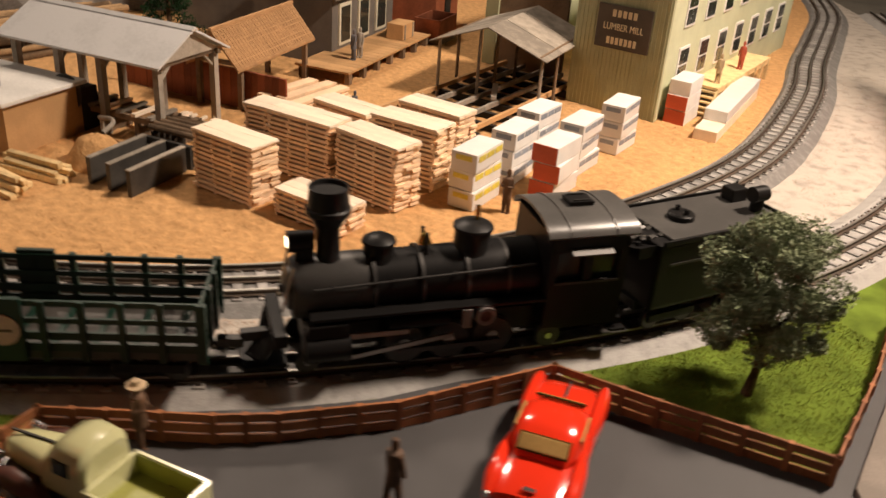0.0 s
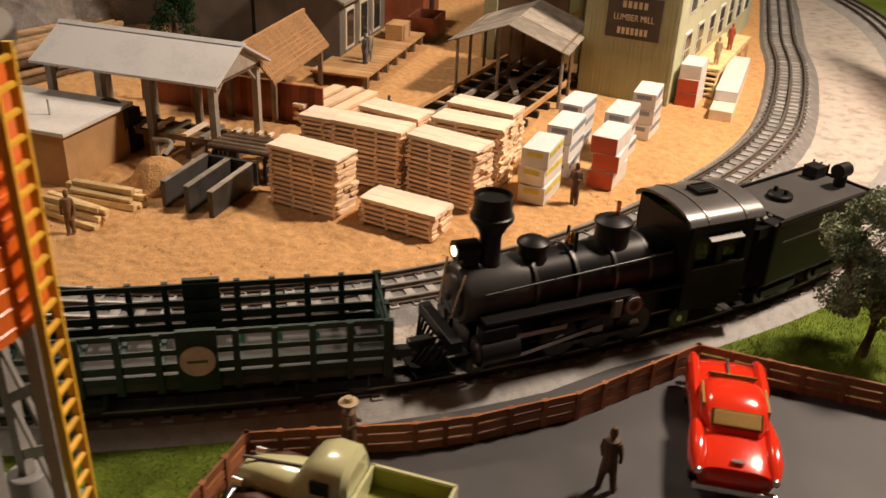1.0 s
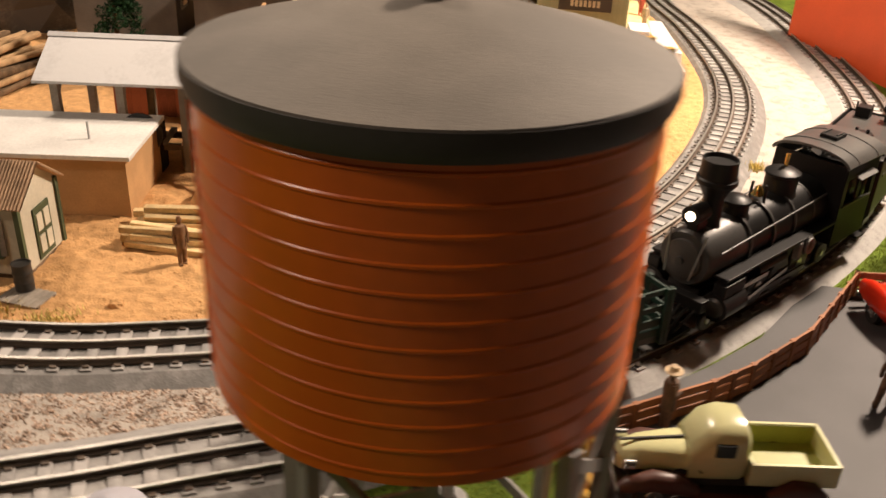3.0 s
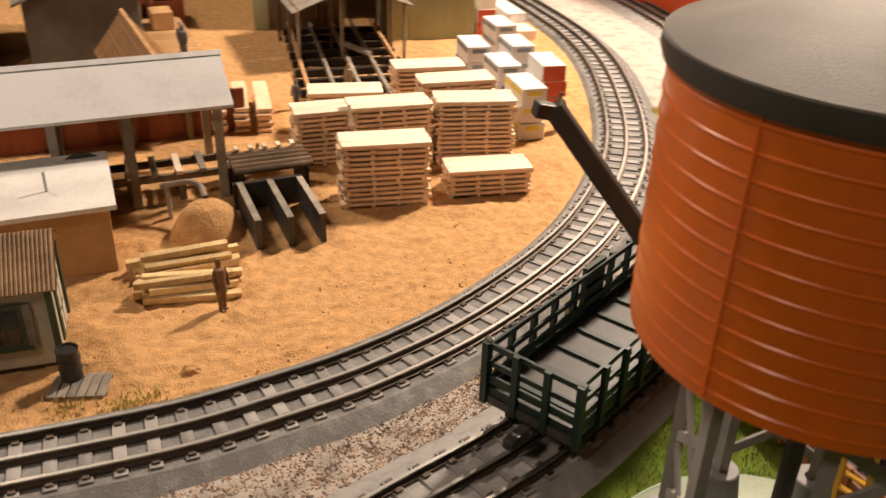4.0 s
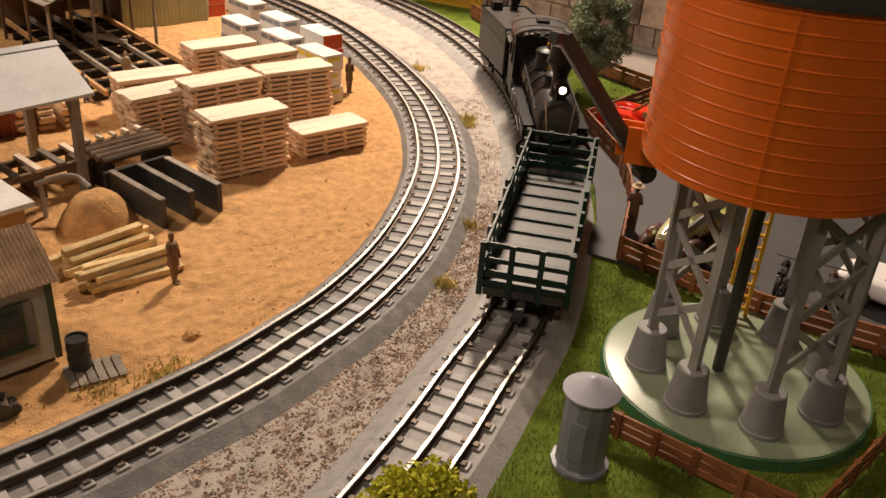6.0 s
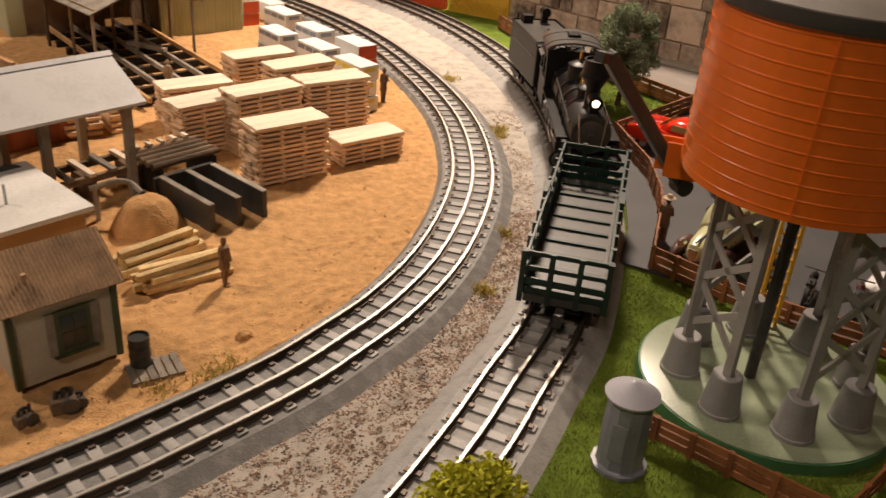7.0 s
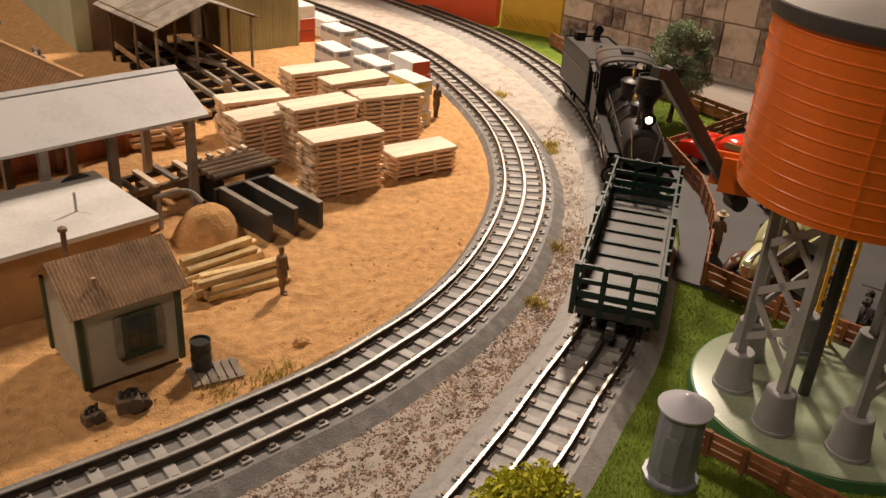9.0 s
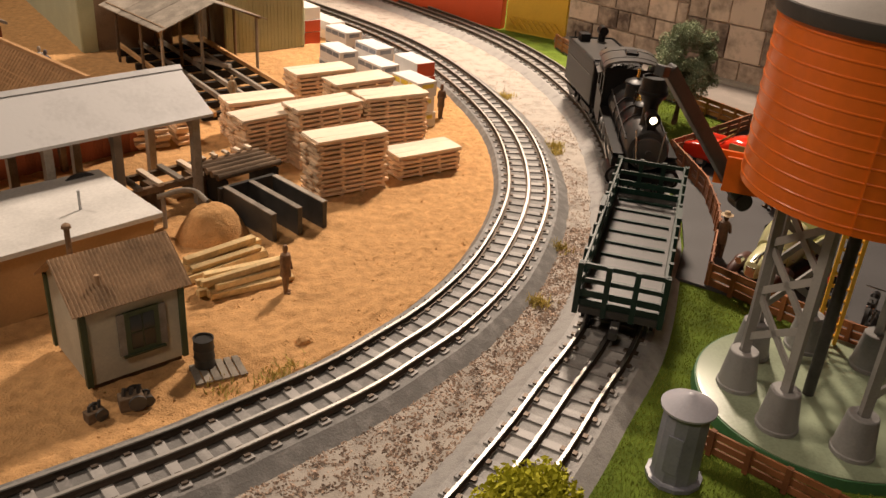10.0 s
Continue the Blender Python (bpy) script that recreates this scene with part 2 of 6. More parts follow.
def add_prism(bm, outline, axis_len, m):
    """A profile (u, w) pushed along the local x axis, centred, then placed by m: u goes along y, w along z."""
    h = axis_len / 2
    a = [bm.verts.new(m @ Vector((-h, u, w))) for u, w in outline]
    b = [bm.verts.new(m @ Vector((h, u, w))) for u, w in outline]
    n = len(outline)
    bm.faces.new(a[::-1])
    bm.faces.new(b)
    for i in range(n):
        j = (i + 1) % n
        bm.faces.new((a[i], a[j], b[j], b[i]))


def part(name, bm, material, parent, label="", smooth=False):
    """One mesh object under a thing or a part."""
    bmesh.ops.recalc_face_normals(bm, faces=bm.faces)
    if smooth:
        for f in bm.faces:
            f.smooth = True
        for e in bm.edges:
            if len(e.link_faces) == 2 and e.calc_face_angle(0) > 0.6:
                e.smooth = False
    me = bpy.data.meshes.new(name)
    bm.to_mesh(me)
    bm.free()
    me.materials.append(material)
    ob = new(name, me)
    ob.parent = parent
    if label:
        ob["label"] = label
    return ob


def mesh_of(name, bm, material):
    """Mesh data to be shared by alike pieces."""
    bmesh.ops.recalc_face_normals(bm, faces=bm.faces)
    me = bpy.data.meshes.new(name)
    bm.to_mesh(me)
    bm.free()
    me.materials.append(material)
    return me


def piece(name, me, m, parent):
    """An object on shared mesh data, placed in the parent's frame."""
    ob = new(name, me)
    ob.parent = parent
    ob.matrix_basis = m
    return ob


def thing(name, m, label, category, group="", kind=""):
    ob = new(name)
    ob.empty_display_size = 0.01
    ob.matrix_basis = m
    return tagged(ob, label, category, group, kind)


def solo(name, bm, material, label, category, group="", kind="", smooth=False, m=None):
    """A top-level thing of one mesh."""
    ob = part(name, bm, material, None, "", smooth)
    if m is not None:
        ob.matrix_basis = m
    return tagged(ob, label, category, group, kind)


def raw(name, verts, faces, material, label, category, kind="stuff", smooth=False, parent=None):
    me = bpy.data.meshes.new(name)
    me.from_pydata([tuple(v) for v in verts], [], [tuple(f) for f in faces])
    me.materials.append(material)
    if smooth:
        me.polygons.foreach_set("use_smooth", [True] * len(me.polygons))
    ob = new(name, me)
    ob.parent = parent
    if parent is None:
        tagged(ob, label, category, "", kind)
    return ob


def spline(points, n=60):
    p = np.array(points, float)
    q = np.vstack([2 * p[0] - p[1], p, 2 * p[-1] - p[-2]])
    out = []
    for i in range(1, len(q) - 2):
        a, b, c, d = q[i - 1:i + 3]
        for t in np.linspace(0, 1, n, endpoint=False):
            out.append(0.5 * (2 * b + (c - a) * t + (2 * a - 5 * b + 4 * c - d) * t * t + (3 * b - a - 3 * c + d) * t ** 3))
    return np.array(out + [p[-1]])


class Line:
    """A plan curve by arc length."""

    def __init__(self, points):
        c = spline(points)
        s = np.r_[0, np.cumsum(np.hypot(*np.diff(c, axis=0).T))]
        self.length = s[-1]
        self.c, self.s = c, s

    def at(self, s, off=0.0):
        """Plan point at s, off metres to the right of the way; and the heading in radians."""
        x, y = np.interp(s, self.s, self.c[:, 0]), np.interp(s, self.s, self.c[:, 1])
        e = 0.012
        dx = np.interp(s + e, self.s, self.c[:, 0]) - np.interp(s - e, self.s, self.c[:, 0])
        dy = np.interp(s + e, self.s, self.c[:, 1]) - np.interp(s - e, self.s, self.c[:, 1])
        k = math.hypot(dx, dy)
        dx, dy = dx / k, dy / k
        return x + dy * off, y - dx * off, math.atan2(dy, dx)


# ---------------------------------------------------------------- plan of the two tracks
OUTER = Line([(-0.38, -0.10), (-0.24, -0.055), (-0.12, 0.002), (-0.04, 0.052), (0.022, 0.107), (0.074, 0.17), (0.109, 0.219), (0.152, 0.280), (0.193, 0.361),
              (0.226, 0.441), (0.252, 0.535), (0.273, 0.647), (0.28, 0.77), (0.262, 0.93), (0.212, 1.09), (0.10, 1.30), (-0.03, 1.50), (-0.2, 1.69), (-0.4, 1.85)])
INNER = Line([(-0.35, 0.055), (-0.23, 0.108), (-0.115, 0.172), (-0.08, 0.194), (-0.0215, 0.235), (0.0135, 0.267), (0.054, 0.31), (0.097, 0.374), (0.1355, 0.46),
              (0.157, 0.54), (0.167, 0.641), (0.160, 0.745), (0.135, 0.875), (0.10, 0.985), (0.045, 1.095), (-0.066, 1.265), (-0.17, 1.395),
              (-0.29, 1.56), (-0.42, 1.73), (-0.6, 1.9)])
RAIL_Z = 0.0095


def strip(line, o0, o1, z0, z1, step=0.008, edge=0.0, drop=0.0, left=None):
    """Cross-section rows along a line from offset o0 to o1, with edges that slope down."""
    n = int(line.length / step)
    left = edge if left is None else left
    offs = [(o0 - left, z0 - drop), (o0, z0), ((o0 + o1) / 2, (z0 + z1) / 2), (o1, z1), (o1 + edge, z1 - drop)] if edge else [(o0, z0), ((o0 + o1) / 2, (z0 + z1) / 2), (o1, z1)]
    verts, faces = [], []
    for i in range(n + 1):
        for o, z in offs:
            x, y, _ = line.at(line.length * i / n, o)
            verts.append((x, y, z))
    k = len(offs)
    for i in range(n):
        for j in range(k - 1):
            a = i * k + j
            faces.append((a, a + 1, a + k + 1, a + k))
    return verts, faces


# ---------------------------------------------------------------- ground
bm = bmesh.new()
add_box(bm, (-0.1, 0.9, -0.022), (3.6, 3.8, 0.03))
solo("ground", bm, M_TABLE, "dark grey painted board under the model railway", "ground", kind="structure")


def sawdust_ground():
    """The yard: an uneven sheet from the inner track's edge to far behind the mill."""
    n, k = 640, 250
    verts, faces = [], []
    for i in range(n + 1):
        f = i / n
        x0, y0, _ = INNER.at(INNER.length * f, -0.0300)
        x1, y1 = -1.45, -0.2 + 2.5 * f
        for j in range(k + 1):
            g = (j / k) ** 1.7
            x, y = x0 + (x1 - x0) * g, y0 + (y1 - y0) * g
            p = Vector((x, y, 0))
            h = 0.0010 * noise.noise(p * 22) + 0.0008 * noise.noise(p * 75) + 0.0012 * noise.noise(p * 150) + 0.0010 * max(0.0, noise.noise(p * 300))
            q = (x * 0.78 + y * 0.62) * 26, (y * 0.78 - x * 0.62) * 120
            rut = 0.0030 * max(0.0, noise.noise(Vector((q[0], q[1], 3))) - 0.12)
            verts.append((x, y, (h + rut) * min(1, j / 6) - (0.003 if j == 0 else 0.0)))
    for i in range(n):
        for j in range(k):
            a = i * (k + 1) + j
            faces.append((a, a + k + 1, a + k + 2, a + 1))
    raw("sawdust_ground", verts, faces, M_SAND, "orange-tan sawdust covering the uneven mill yard", "ground", "structure", True)


sawdust_ground()
for ln, label in ((INNER, "grey ballast bed under the inner track"), (OUTER, "grey ballast bed under the outer track")):
    v, f = strip(ln, -0.0262, 0.0262, 0.0044, 0.0044, edge=0.0105, drop=0.0062, left=0.006 if ln is INNER else 0.0125)
    raw("roadbed", v, f, M_ROADBED, label, "track bed", "structure")


def gravel_bed():
    verts, faces, k = [], [], 12
    n = 220
    for i in range(n + 1):
        f = i / n
        x0, y0, _ = INNER.at(0.02 + (INNER.length - 0.05) * f, 0.034)
        # nearest point of the outer line, pulled in by half its bed
        d = np.hypot(OUTER.c[:, 0] - x0, OUTER.c[:, 1] - y0)
        x1, y1, _ = OUTER.at(OUTER.s[int(d.argmin())], -0.034)
        for j in range(k + 1):
            g = j / k
            x, y = x0 + (x1 - x0) * g, y0 + (y1 - y0) * g
            h = 0.0014 * noise.noise(Vector((x * 120, y * 120, 0))) + 0.001 * noise.noise(Vector((x * 40, y * 40, 5)))
            verts.append((x, y, -0.0012 + h * (0.3 + math.sin(math.pi * g))))
    for i in range(n):
        for j in range(k):
            a = i * (k + 1) + j
            faces.append((a, a + 1, a + k + 2, a + k + 1))
    raw("gravel_bed", verts, faces, M_GRAVEL, "pale grey-brown gravel strip between the two tracks", "gravel", "structure", True)
    return verts, k


gv, gk = gravel_bed()


def stones():
    """Broken stones: coarse beside the near curve, finer and thinner further off."""
    rng = np.random.default_rng(3)
    verts, faces = [], []
    rows = len(gv) // (gk + 1)
    for _ in range(30000):
        i, j = int(rows * (0.10 + 0.62 * rng.random() ** 1.2)), rng.integers(0, gk)
        a, b, c = (np.array(gv[i * (gk + 1) + j]), np.array(gv[i * (gk + 1) + j + 1]), np.array(gv[(i + 1) * (gk + 1) + j]))
        p = a + (b - a) * rng.random() + (c - a) * rng.random()
        near = 1.0 if p[1] < 0.45 else 0.62 if p[1] < 0.75 else 0.40
        patch = noise.noise(Vector((p[0] * 24, p[1] * 24, 9)))
        if near < 1 and patch < -0.05 + 0.5 * (rng.random() - 0.5):
            continue
        r = (0.00055 + 0.0008 * rng.random() ** 2) * near
        o = len(verts)
        q = np.array([(0, 0, 0.8 * r), (0, 0, -r * 0.8), (r, 0, 0), (0, r, 0), (-r, 0, 0), (0, -r, 0)])
        t = rng.random() * 6.283
        q = q @ np.array([(math.cos(t), math.sin(t), 0), (-math.sin(t), math.cos(t), 0), (0, 0, 1)]) + rng.normal(size=(6, 3)) * r * 0.26
        verts += [tuple(p + v - (0, 0, 0.1 * r)) for v in q]
        for u, v in ((2, 3), (3, 4), (4, 5), (5, 2)):
            faces += [(o, o + u, o + v), (o + 1, o + v, o + u)]
    raw("gravel_stones", verts, faces, M_STONE_BIT, "small broken pinkish grey and tan gravel stones", "gravel")


stones()


def crumbs():
    """Loose crumbs and chips lying on the sawdust."""
    g = np.random.default_rng(17)
    verts, faces = [], []
    while len(faces) < 4200 * 4:
        s, o = 0.25 + 1.1 * g.random(), -0.034 - 0.26 * g.random() ** 1.5
        x, y, _ = INNER.at(s, o)
        r = 0.00035 + 0.0008 * g.random() ** 6
        q = np.array([(0, 0, r * 0.8), (r, 0, -r * 0.5), (-r * 0.6, r * 0.8, -r * 0.5), (-r * 0.5, -r * 0.9, -r * 0.5)]) + g.normal(size=(4, 3)) * r * 0.25
        o_ = len(verts)
        verts += [tuple(np.array((x, y, 0.0003)) + t) for t in q]
        faces += [(o_, o_ + 1, o_ + 2), (o_, o_ + 2, o_ + 3), (o_, o_ + 3, o_ + 1), (o_ + 1, o_ + 3, o_ + 2)]
    raw("sawdust_crumbs", verts, faces, M_SAND, "loose crumbs of sawdust and bark on the yard", "sawdust")


crumbs()

# grass beyond the outer track, and the asphalt yard laid on it
v, f = strip(OUTER, 0.034, 0.36, -0.0015, -0.0015, edge=0)
raw("grass_ground", v, f, M_GRASS_BASE, "green flocked grass mat beside the outer track", "grass", "structure")
LOT = [(0.44, -0.15), (0.395, 0.14), (0.366, 0.225), (0.308, 0.280), (0.270, 0.328), (0.229, 0.362), (0.256, 0.412), (0.274, 0.462), (0.288, 0.514), (0.294, 0.606),
       (0.369, 0.642), (0.442, 0.694), (0.398, 0.783), (0.352, 0.862), (0.327, 0.948), (0.311, 1.038)]
bm = bmesh.new()
top = [bm.verts.new((x, y, 0.0012)) for x, y in LOT + [(0.40, 1.05), (1.25, 1.05), (1.25, -0.15)]]
fc = bm.faces.new(top)
bmesh.ops.triangulate(bm, faces=[fc])
ret = bmesh.ops.extrude_face_region(bm, geom=bm.faces[:])
bmesh.ops.translate(bm, vec=(0, 0, -0.0022), verts=[g for g in ret["geom"] if isinstance(g, bmesh.types.BMVert)])
solo("asphalt_yard", bm, M_ASPHALT, "smooth dark grey asphalt of the parking yard", "asphalt", kind="structure")


def in_lot(x, y):
    poly = LOT + [(0.40, 1.05), (1.25, 1.05), (1.25, -0.15)]
    c = False
    for (x0, y0), (x1, y1) in zip(poly, poly[1:] + poly[:1]):
        if (y0 > y) != (y1 > y) and x < (x1 - x0) * (y - y0) / (y1 - y0) + x0:
            c = not c
    return c


def blades(name, spots, size, material, label, lean=0.7):
    rng = np.random.default_rng(len(spots))
    verts, faces = [], []
    for x, y, z in spots:
        a, h = rng.random() * 6.283, size * (0.5 + rng.random())
        w = size * 0.16
        dx, dy = math.cos(a), math.sin(a)
        l = lean * h * rng.normal()
        o = len(verts)
        verts += [(x - dx * w, y - dy * w, z), (x + dx * w, y + dy * w, z), (x - dy * l * 0.7, y + dx * l * 0.7, z + h)]
        faces.append((o, o + 1, o + 2))
    raw(name, verts, faces, material, label, "grass")


rng = np.random.default_rng(11)
spots = []
while len(spots) < 90000:
    s, o = 0.25 + rng.random() * 1.0, 0.0365 + 0.2 * rng.random()
    x, y, _ = OUTER.at(s, o)
    if not in_lot(x, y) and math.hypot(x - 0.262, y - 0.209) > 0.074:
        spots.append((x, y, -0.0018))
blades("grass_tufts", spots, 0.0017, M_GRASS, "short bright green grass fibres on the verge")
spots = []
for cx, cy, r, n in ((0.152, 0.412, 0.007, 160), (0.205, 0.62, 0.006, 120), (0.207, 0.635, 0.008, 160), (0.118, 0.33, 0.006, 120), (-0.05, 0.252, 0.011, 170), (-0.06, 0.247, 0.010, 120), (-0.085, 0.24, 0.012, 90), (0.19, 0.80, 0.008, 120)):
    for _ in range(n):
        spots.append((cx + rng.normal() * r * 0.6, cy + rng.normal() * r * 0.6, -0.001))
blades("dry_grass_tufts", spots, 0.0046, M_STRAW, "small straw-yellow dry grass tufts by the tracks", 0.9)


# ---------------------------------------------------------------- tracks
def track(line, label):
    t = thing("track", Matrix.Identity(4), label, "railway track", "tracks round the yard", "structure")
    for off, nm, top in ((-0.0172, "rail", M_RAIL), (0.0172, "rail", M_RAIL), (0.0, "middle_rail", M_RAIL)):
        prof = [(-0.0024, 0.0056), (-0.0024, 0.0061), (-0.0006, 0.0065), (-0.0006, 0.0082), (-0.0010, 0.0087), (-0.0009, 0.0095), (0.0009, 0.0095), (0.0010, 0.0087),
                (0.0006, 0.0082), (0.0006, 0.0065), (0.0024, 0.0061), (0.0024, 0.0056)]
        n = int(line.length / 0.007)
        verts, faces, mats = [], [], []
        for i in range(n + 1):
            for o, z in prof:
                x, y, _ = line.at(line.length * i / n, off + o)
                verts.append((x, y, z))
        k = len(prof)
        for i in range(n):
            for j in range(k - 1):
                a = i * k + j
                faces.append((a, a + 1, a + k + 1, a + k))
                mats.append(0 if 4 <= j <= 6 else 1)
        ob = raw(nm, verts, faces, top, "", "", parent=t)
        ob.data.materials.append(M_RAIL_DARK)
        ob.data.polygons.foreach_set("material_index", mats)
    return t


tracks = [track(INNER, "three-rail model track with bright rails curving round the yard"), track(OUTER, "three-rail model track on the outer curve beside the grass")]


# ---------------------------------------------------------------- lumber yard
AX = 25.0  # the yard's main heading in degrees


def rot(a):
    return math.cos(radians(a)), math.sin(radians(a))


def board_mesh(name, s, material, seed=0):
    bm = bmesh.new()
    add_box(bm, (0, 0, 0), s)
    r = random.Random(seed)
    for v in bm.verts:
        v.co += Vector((r.uniform(-1, 1) * 0.0004, r.uniform(-1, 1) * 0.0002, r.uniform(-1, 1) * 0.00012))
    bmesh.ops.recalc_face_normals(bm, faces=bm.faces)
    me = bpy.data.meshes.new(name)
    bm.to_mesh(me)
    bm.free()
    me.materials.append(material)
    return me


PLANKS = [board_mesh("plank", (0.0665, 0.0093, 0.0022), M_PINE, i) for i in range(6)]
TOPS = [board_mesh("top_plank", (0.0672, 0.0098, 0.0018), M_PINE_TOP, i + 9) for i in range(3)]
STICKS = [board_mesh("sticker", (0.0030, 0.0300, 0.0018), M_PINE, i + 20) for i in range(2)]


def lumber_stack(x, y, layers, rz, label, seed):
    """Layers of sawn boards with thin cross pieces between them; x, y is the middle."""
    r = random.Random(seed)
    t = thing("lumber_stack", pose(x, y, 0, 0, 0, rz), label, "lumber stack", "stacks of lumber in the yard")
    z = 0.0006
    pitch = 0.0041
    for i in range(layers):
        for k in (-0.030, -0.010, 0.010, 0.030):
            piece("sticker", STICKS[i % 2], pose(k + r.uniform(-1, 1) * 0.0012, r.uniform(-1, 1) * 0.0008, z + 0.0009, 0, 0, r.uniform(-2, 2)), t)
        for k in (-1, 0, 1):
            piece("plank", r.choice(PLANKS), pose(r.uniform(-1, 1) * 0.0019, k * 0.0097 + r.uniform(-1, 1) * 0.0006, z + 0.0019 + 0.0011, 0, 0, r.uniform(-0.8, 0.8)), t)
        z += pitch
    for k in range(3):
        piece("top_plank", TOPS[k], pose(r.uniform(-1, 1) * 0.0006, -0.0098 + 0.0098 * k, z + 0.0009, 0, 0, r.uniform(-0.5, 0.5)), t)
    return t


def mid(fl, rz, l=0.067, d=0.029):
    c, s = rot(rz)
    return fl[0] + c * l / 2 - s * d / 2, fl[1] + s * l / 2 + c * d / 2


TALL = "tall stack of pale sawn boards spaced by thin stickers"
for i, (fl, layers, rz, lab) in enumerate((
        ((-0.031, 0.499), 12, 26.5, "tall stack of pale sawn boards beside the dark bins"),
        ((0.040, 0.542), 5, 26, "low stack of pale sawn boards on the sawdust"),
        ((0.013, 0.603), 13, 22, TALL),
        ((-0.047, 0.566), 13, 30, TALL),
        ((-0.093, 0.560), 11, 33, TALL),
        ((-0.011, 0.645), 13, 30, TALL),
        ((-0.050, 0.690), 12, 27, TALL),
        ((-0.112, 0.632), 9, 24, "stack of pale sawn boards near the rail ramp"))):
    mx, my = mid(fl, rz)
    lumber_stack(mx, my, layers, rz, lab, 40 + i)


def crate_mesh(s, material):
    bm = bmesh.new()
    add_box(bm, (0, 0, 0), s, bevel=0.0010)
    bmesh.ops.recalc_face_normals(bm, faces=bm.faces)
    me = bpy.data.meshes.new("pack")
    bm.to_mesh(me)
    bm.free()
    me.materials.append(material)
    return me


CR = (0.0235, 0.046, 0.0158)
CRATE_WHITE = crate_mesh(CR, M_WHITE_WRAP)
LID = crate_mesh((0.0238, 0.0464, 0.0016), M_PINE_TOP)


def band_mesh(s, material):
    bm = bmesh.new()
    add_box(bm, (0, 0, 0), s)
    me = bpy.data.meshes.new("printed_band")
    bm.to_mesh(me)
    bm.free()
    me.materials.append(material)
    return me


BANDS = {"blue": M_BLUE_GREY, "yellow": M_YELLOW_PRINT, "red": M_RED_WRAP}
BAND_SIDE = {k: band_mesh((0.0004, 0.0125, 0.0048), m) for k, m in BANDS.items()}
BAND_END = {k: band_mesh((0.0145, 0.0004, 0.0042), m) for k, m in BANDS.items()}
RED_END = band_mesh((0.0228, 0.0005, 0.0150), M_RED_WRAP)


def bundle_stack(fl, rz, count, tone, label, seed):
    """Wrapped lumber bundles on top of one another; fl is the front-left corner."""
    r = random.Random(seed)
    c, s = rot(rz)
    x, y = fl[0] + c * CR[0] / 2 - s * CR[1] / 2, fl[1] + s * CR[0] / 2 + c * CR[1] / 2
    t = thing("bundle_stack", pose(x, y, 0, 0, 0, rz), label, "wrapped bundles", "wrapped lumber bundles by the track")
    for i in range(count):
        m = pose(r.uniform(-1, 1) * 0.0007, r.uniform(-1, 1) * 0.0009, 0.0006 + CR[2] / 2 + i * (CR[2] + 0.0004), 0, 0, r.uniform(-2.5, 2.5))
        b = piece("pack", CRATE_WHITE, m, t)
        if tone == "capped" and i == count - 1:
            continue
        if tone in ("red", "capped"):
            piece("red_end", RED_END, pose(0, -CR[1] / 2 - 0.0002, 0), b)
        else:
            piece("printed_band", BAND_END[tone], pose(0, -CR[1] / 2 - 0.0001, 0.0035), b)
            for q in (-1, 1):
                for k in (-0.0135, 0.0008, 0.0150):
                    piece("printed_band", BAND_SIDE[tone], pose(q * (CR[0] / 2 + 0.0001), k, 0.0033), b)
    return t


WB = "stack of white wrapped lumber bundles with blue-grey print"
for i, (fl, rz, n, tone, lab) in enumerate((
        ((0.071, 0.678), 30, 3, "yellow", "stack of white wrapped lumber bundles with yellow print"),
        ((0.079, 0.753), 30, 3, "red", "stack of wrapped lumber bundles with red painted ends"),
        ((0.038, 0.736), 30, 3, "blue", WB), ((-0.003, 0.790), 30, 3, "blue", WB),
        ((0.038, 0.808), 30, 3, "blue", WB), ((0.006, 0.880), 30, 3, "blue", WB),
        ((-0.042, 1.010), 30, 3, "capped", "stack of red-ended bundles under a white one, against the mill"))):
    bundle_stack(fl, rz, n, tone, lab, 70 + i)

# the long white pile beside the track
t = thing("long_pack_stack", pose(-0.034, 1.098, 0, 0, 0, 122), "long white pile of wrapped boards beside the track", "wrapped bundles")
for k in range(2):
    bm = bmesh.new()
    add_box(bm, (0.018 * k, 0.0, 0.0062 + 0.0125 * k), (0.206 - 0.036 * k, 0.0245, 0.012), bevel=0.001)
    part("pack", bm, (M_PINE_TOP, M_WHITE_WRAP)[k], t)


def log_pile(x, y, rz, rows, length, label, seed):
    r = random.Random(seed)
    t = thing("log_pile", pose(x, y, 0, 0, 0, rz), label, "log pile", "squared timbers beside the hut")
    for row, n in enumerate(rows):
        for k in range(n):
            bm = bmesh.new()
            l, w = length * r.uniform(0.85, 1.08), 0.0047 * r.uniform(0.85, 1.15)
            add_box(bm, (0, 0, 0), (l, w, w), bevel=0.0009)
            ob = part("timber", bm, M_LOG, t)
            ob.matrix_basis = pose(r.uniform(-1, 1) * 0.004, (k - (n - 1) / 2) * 0.0058 + r.uniform(-1, 1) * 0.0006, 0.0028 + row * 0.0049, r.uniform(-20, 20), r.uniform(-2, 2), r.uniform(-5, 5))
    return t


log_pile(-0.082, 0.3585, 32, (4, 3, 2), 0.060, "pile of pale squared timbers on the sawdust", 5)
log_pile(-0.100, 0.388, 40, (4, 3, 1), 0.064, "pile of pale squared timbers by the sawdust heap", 6)


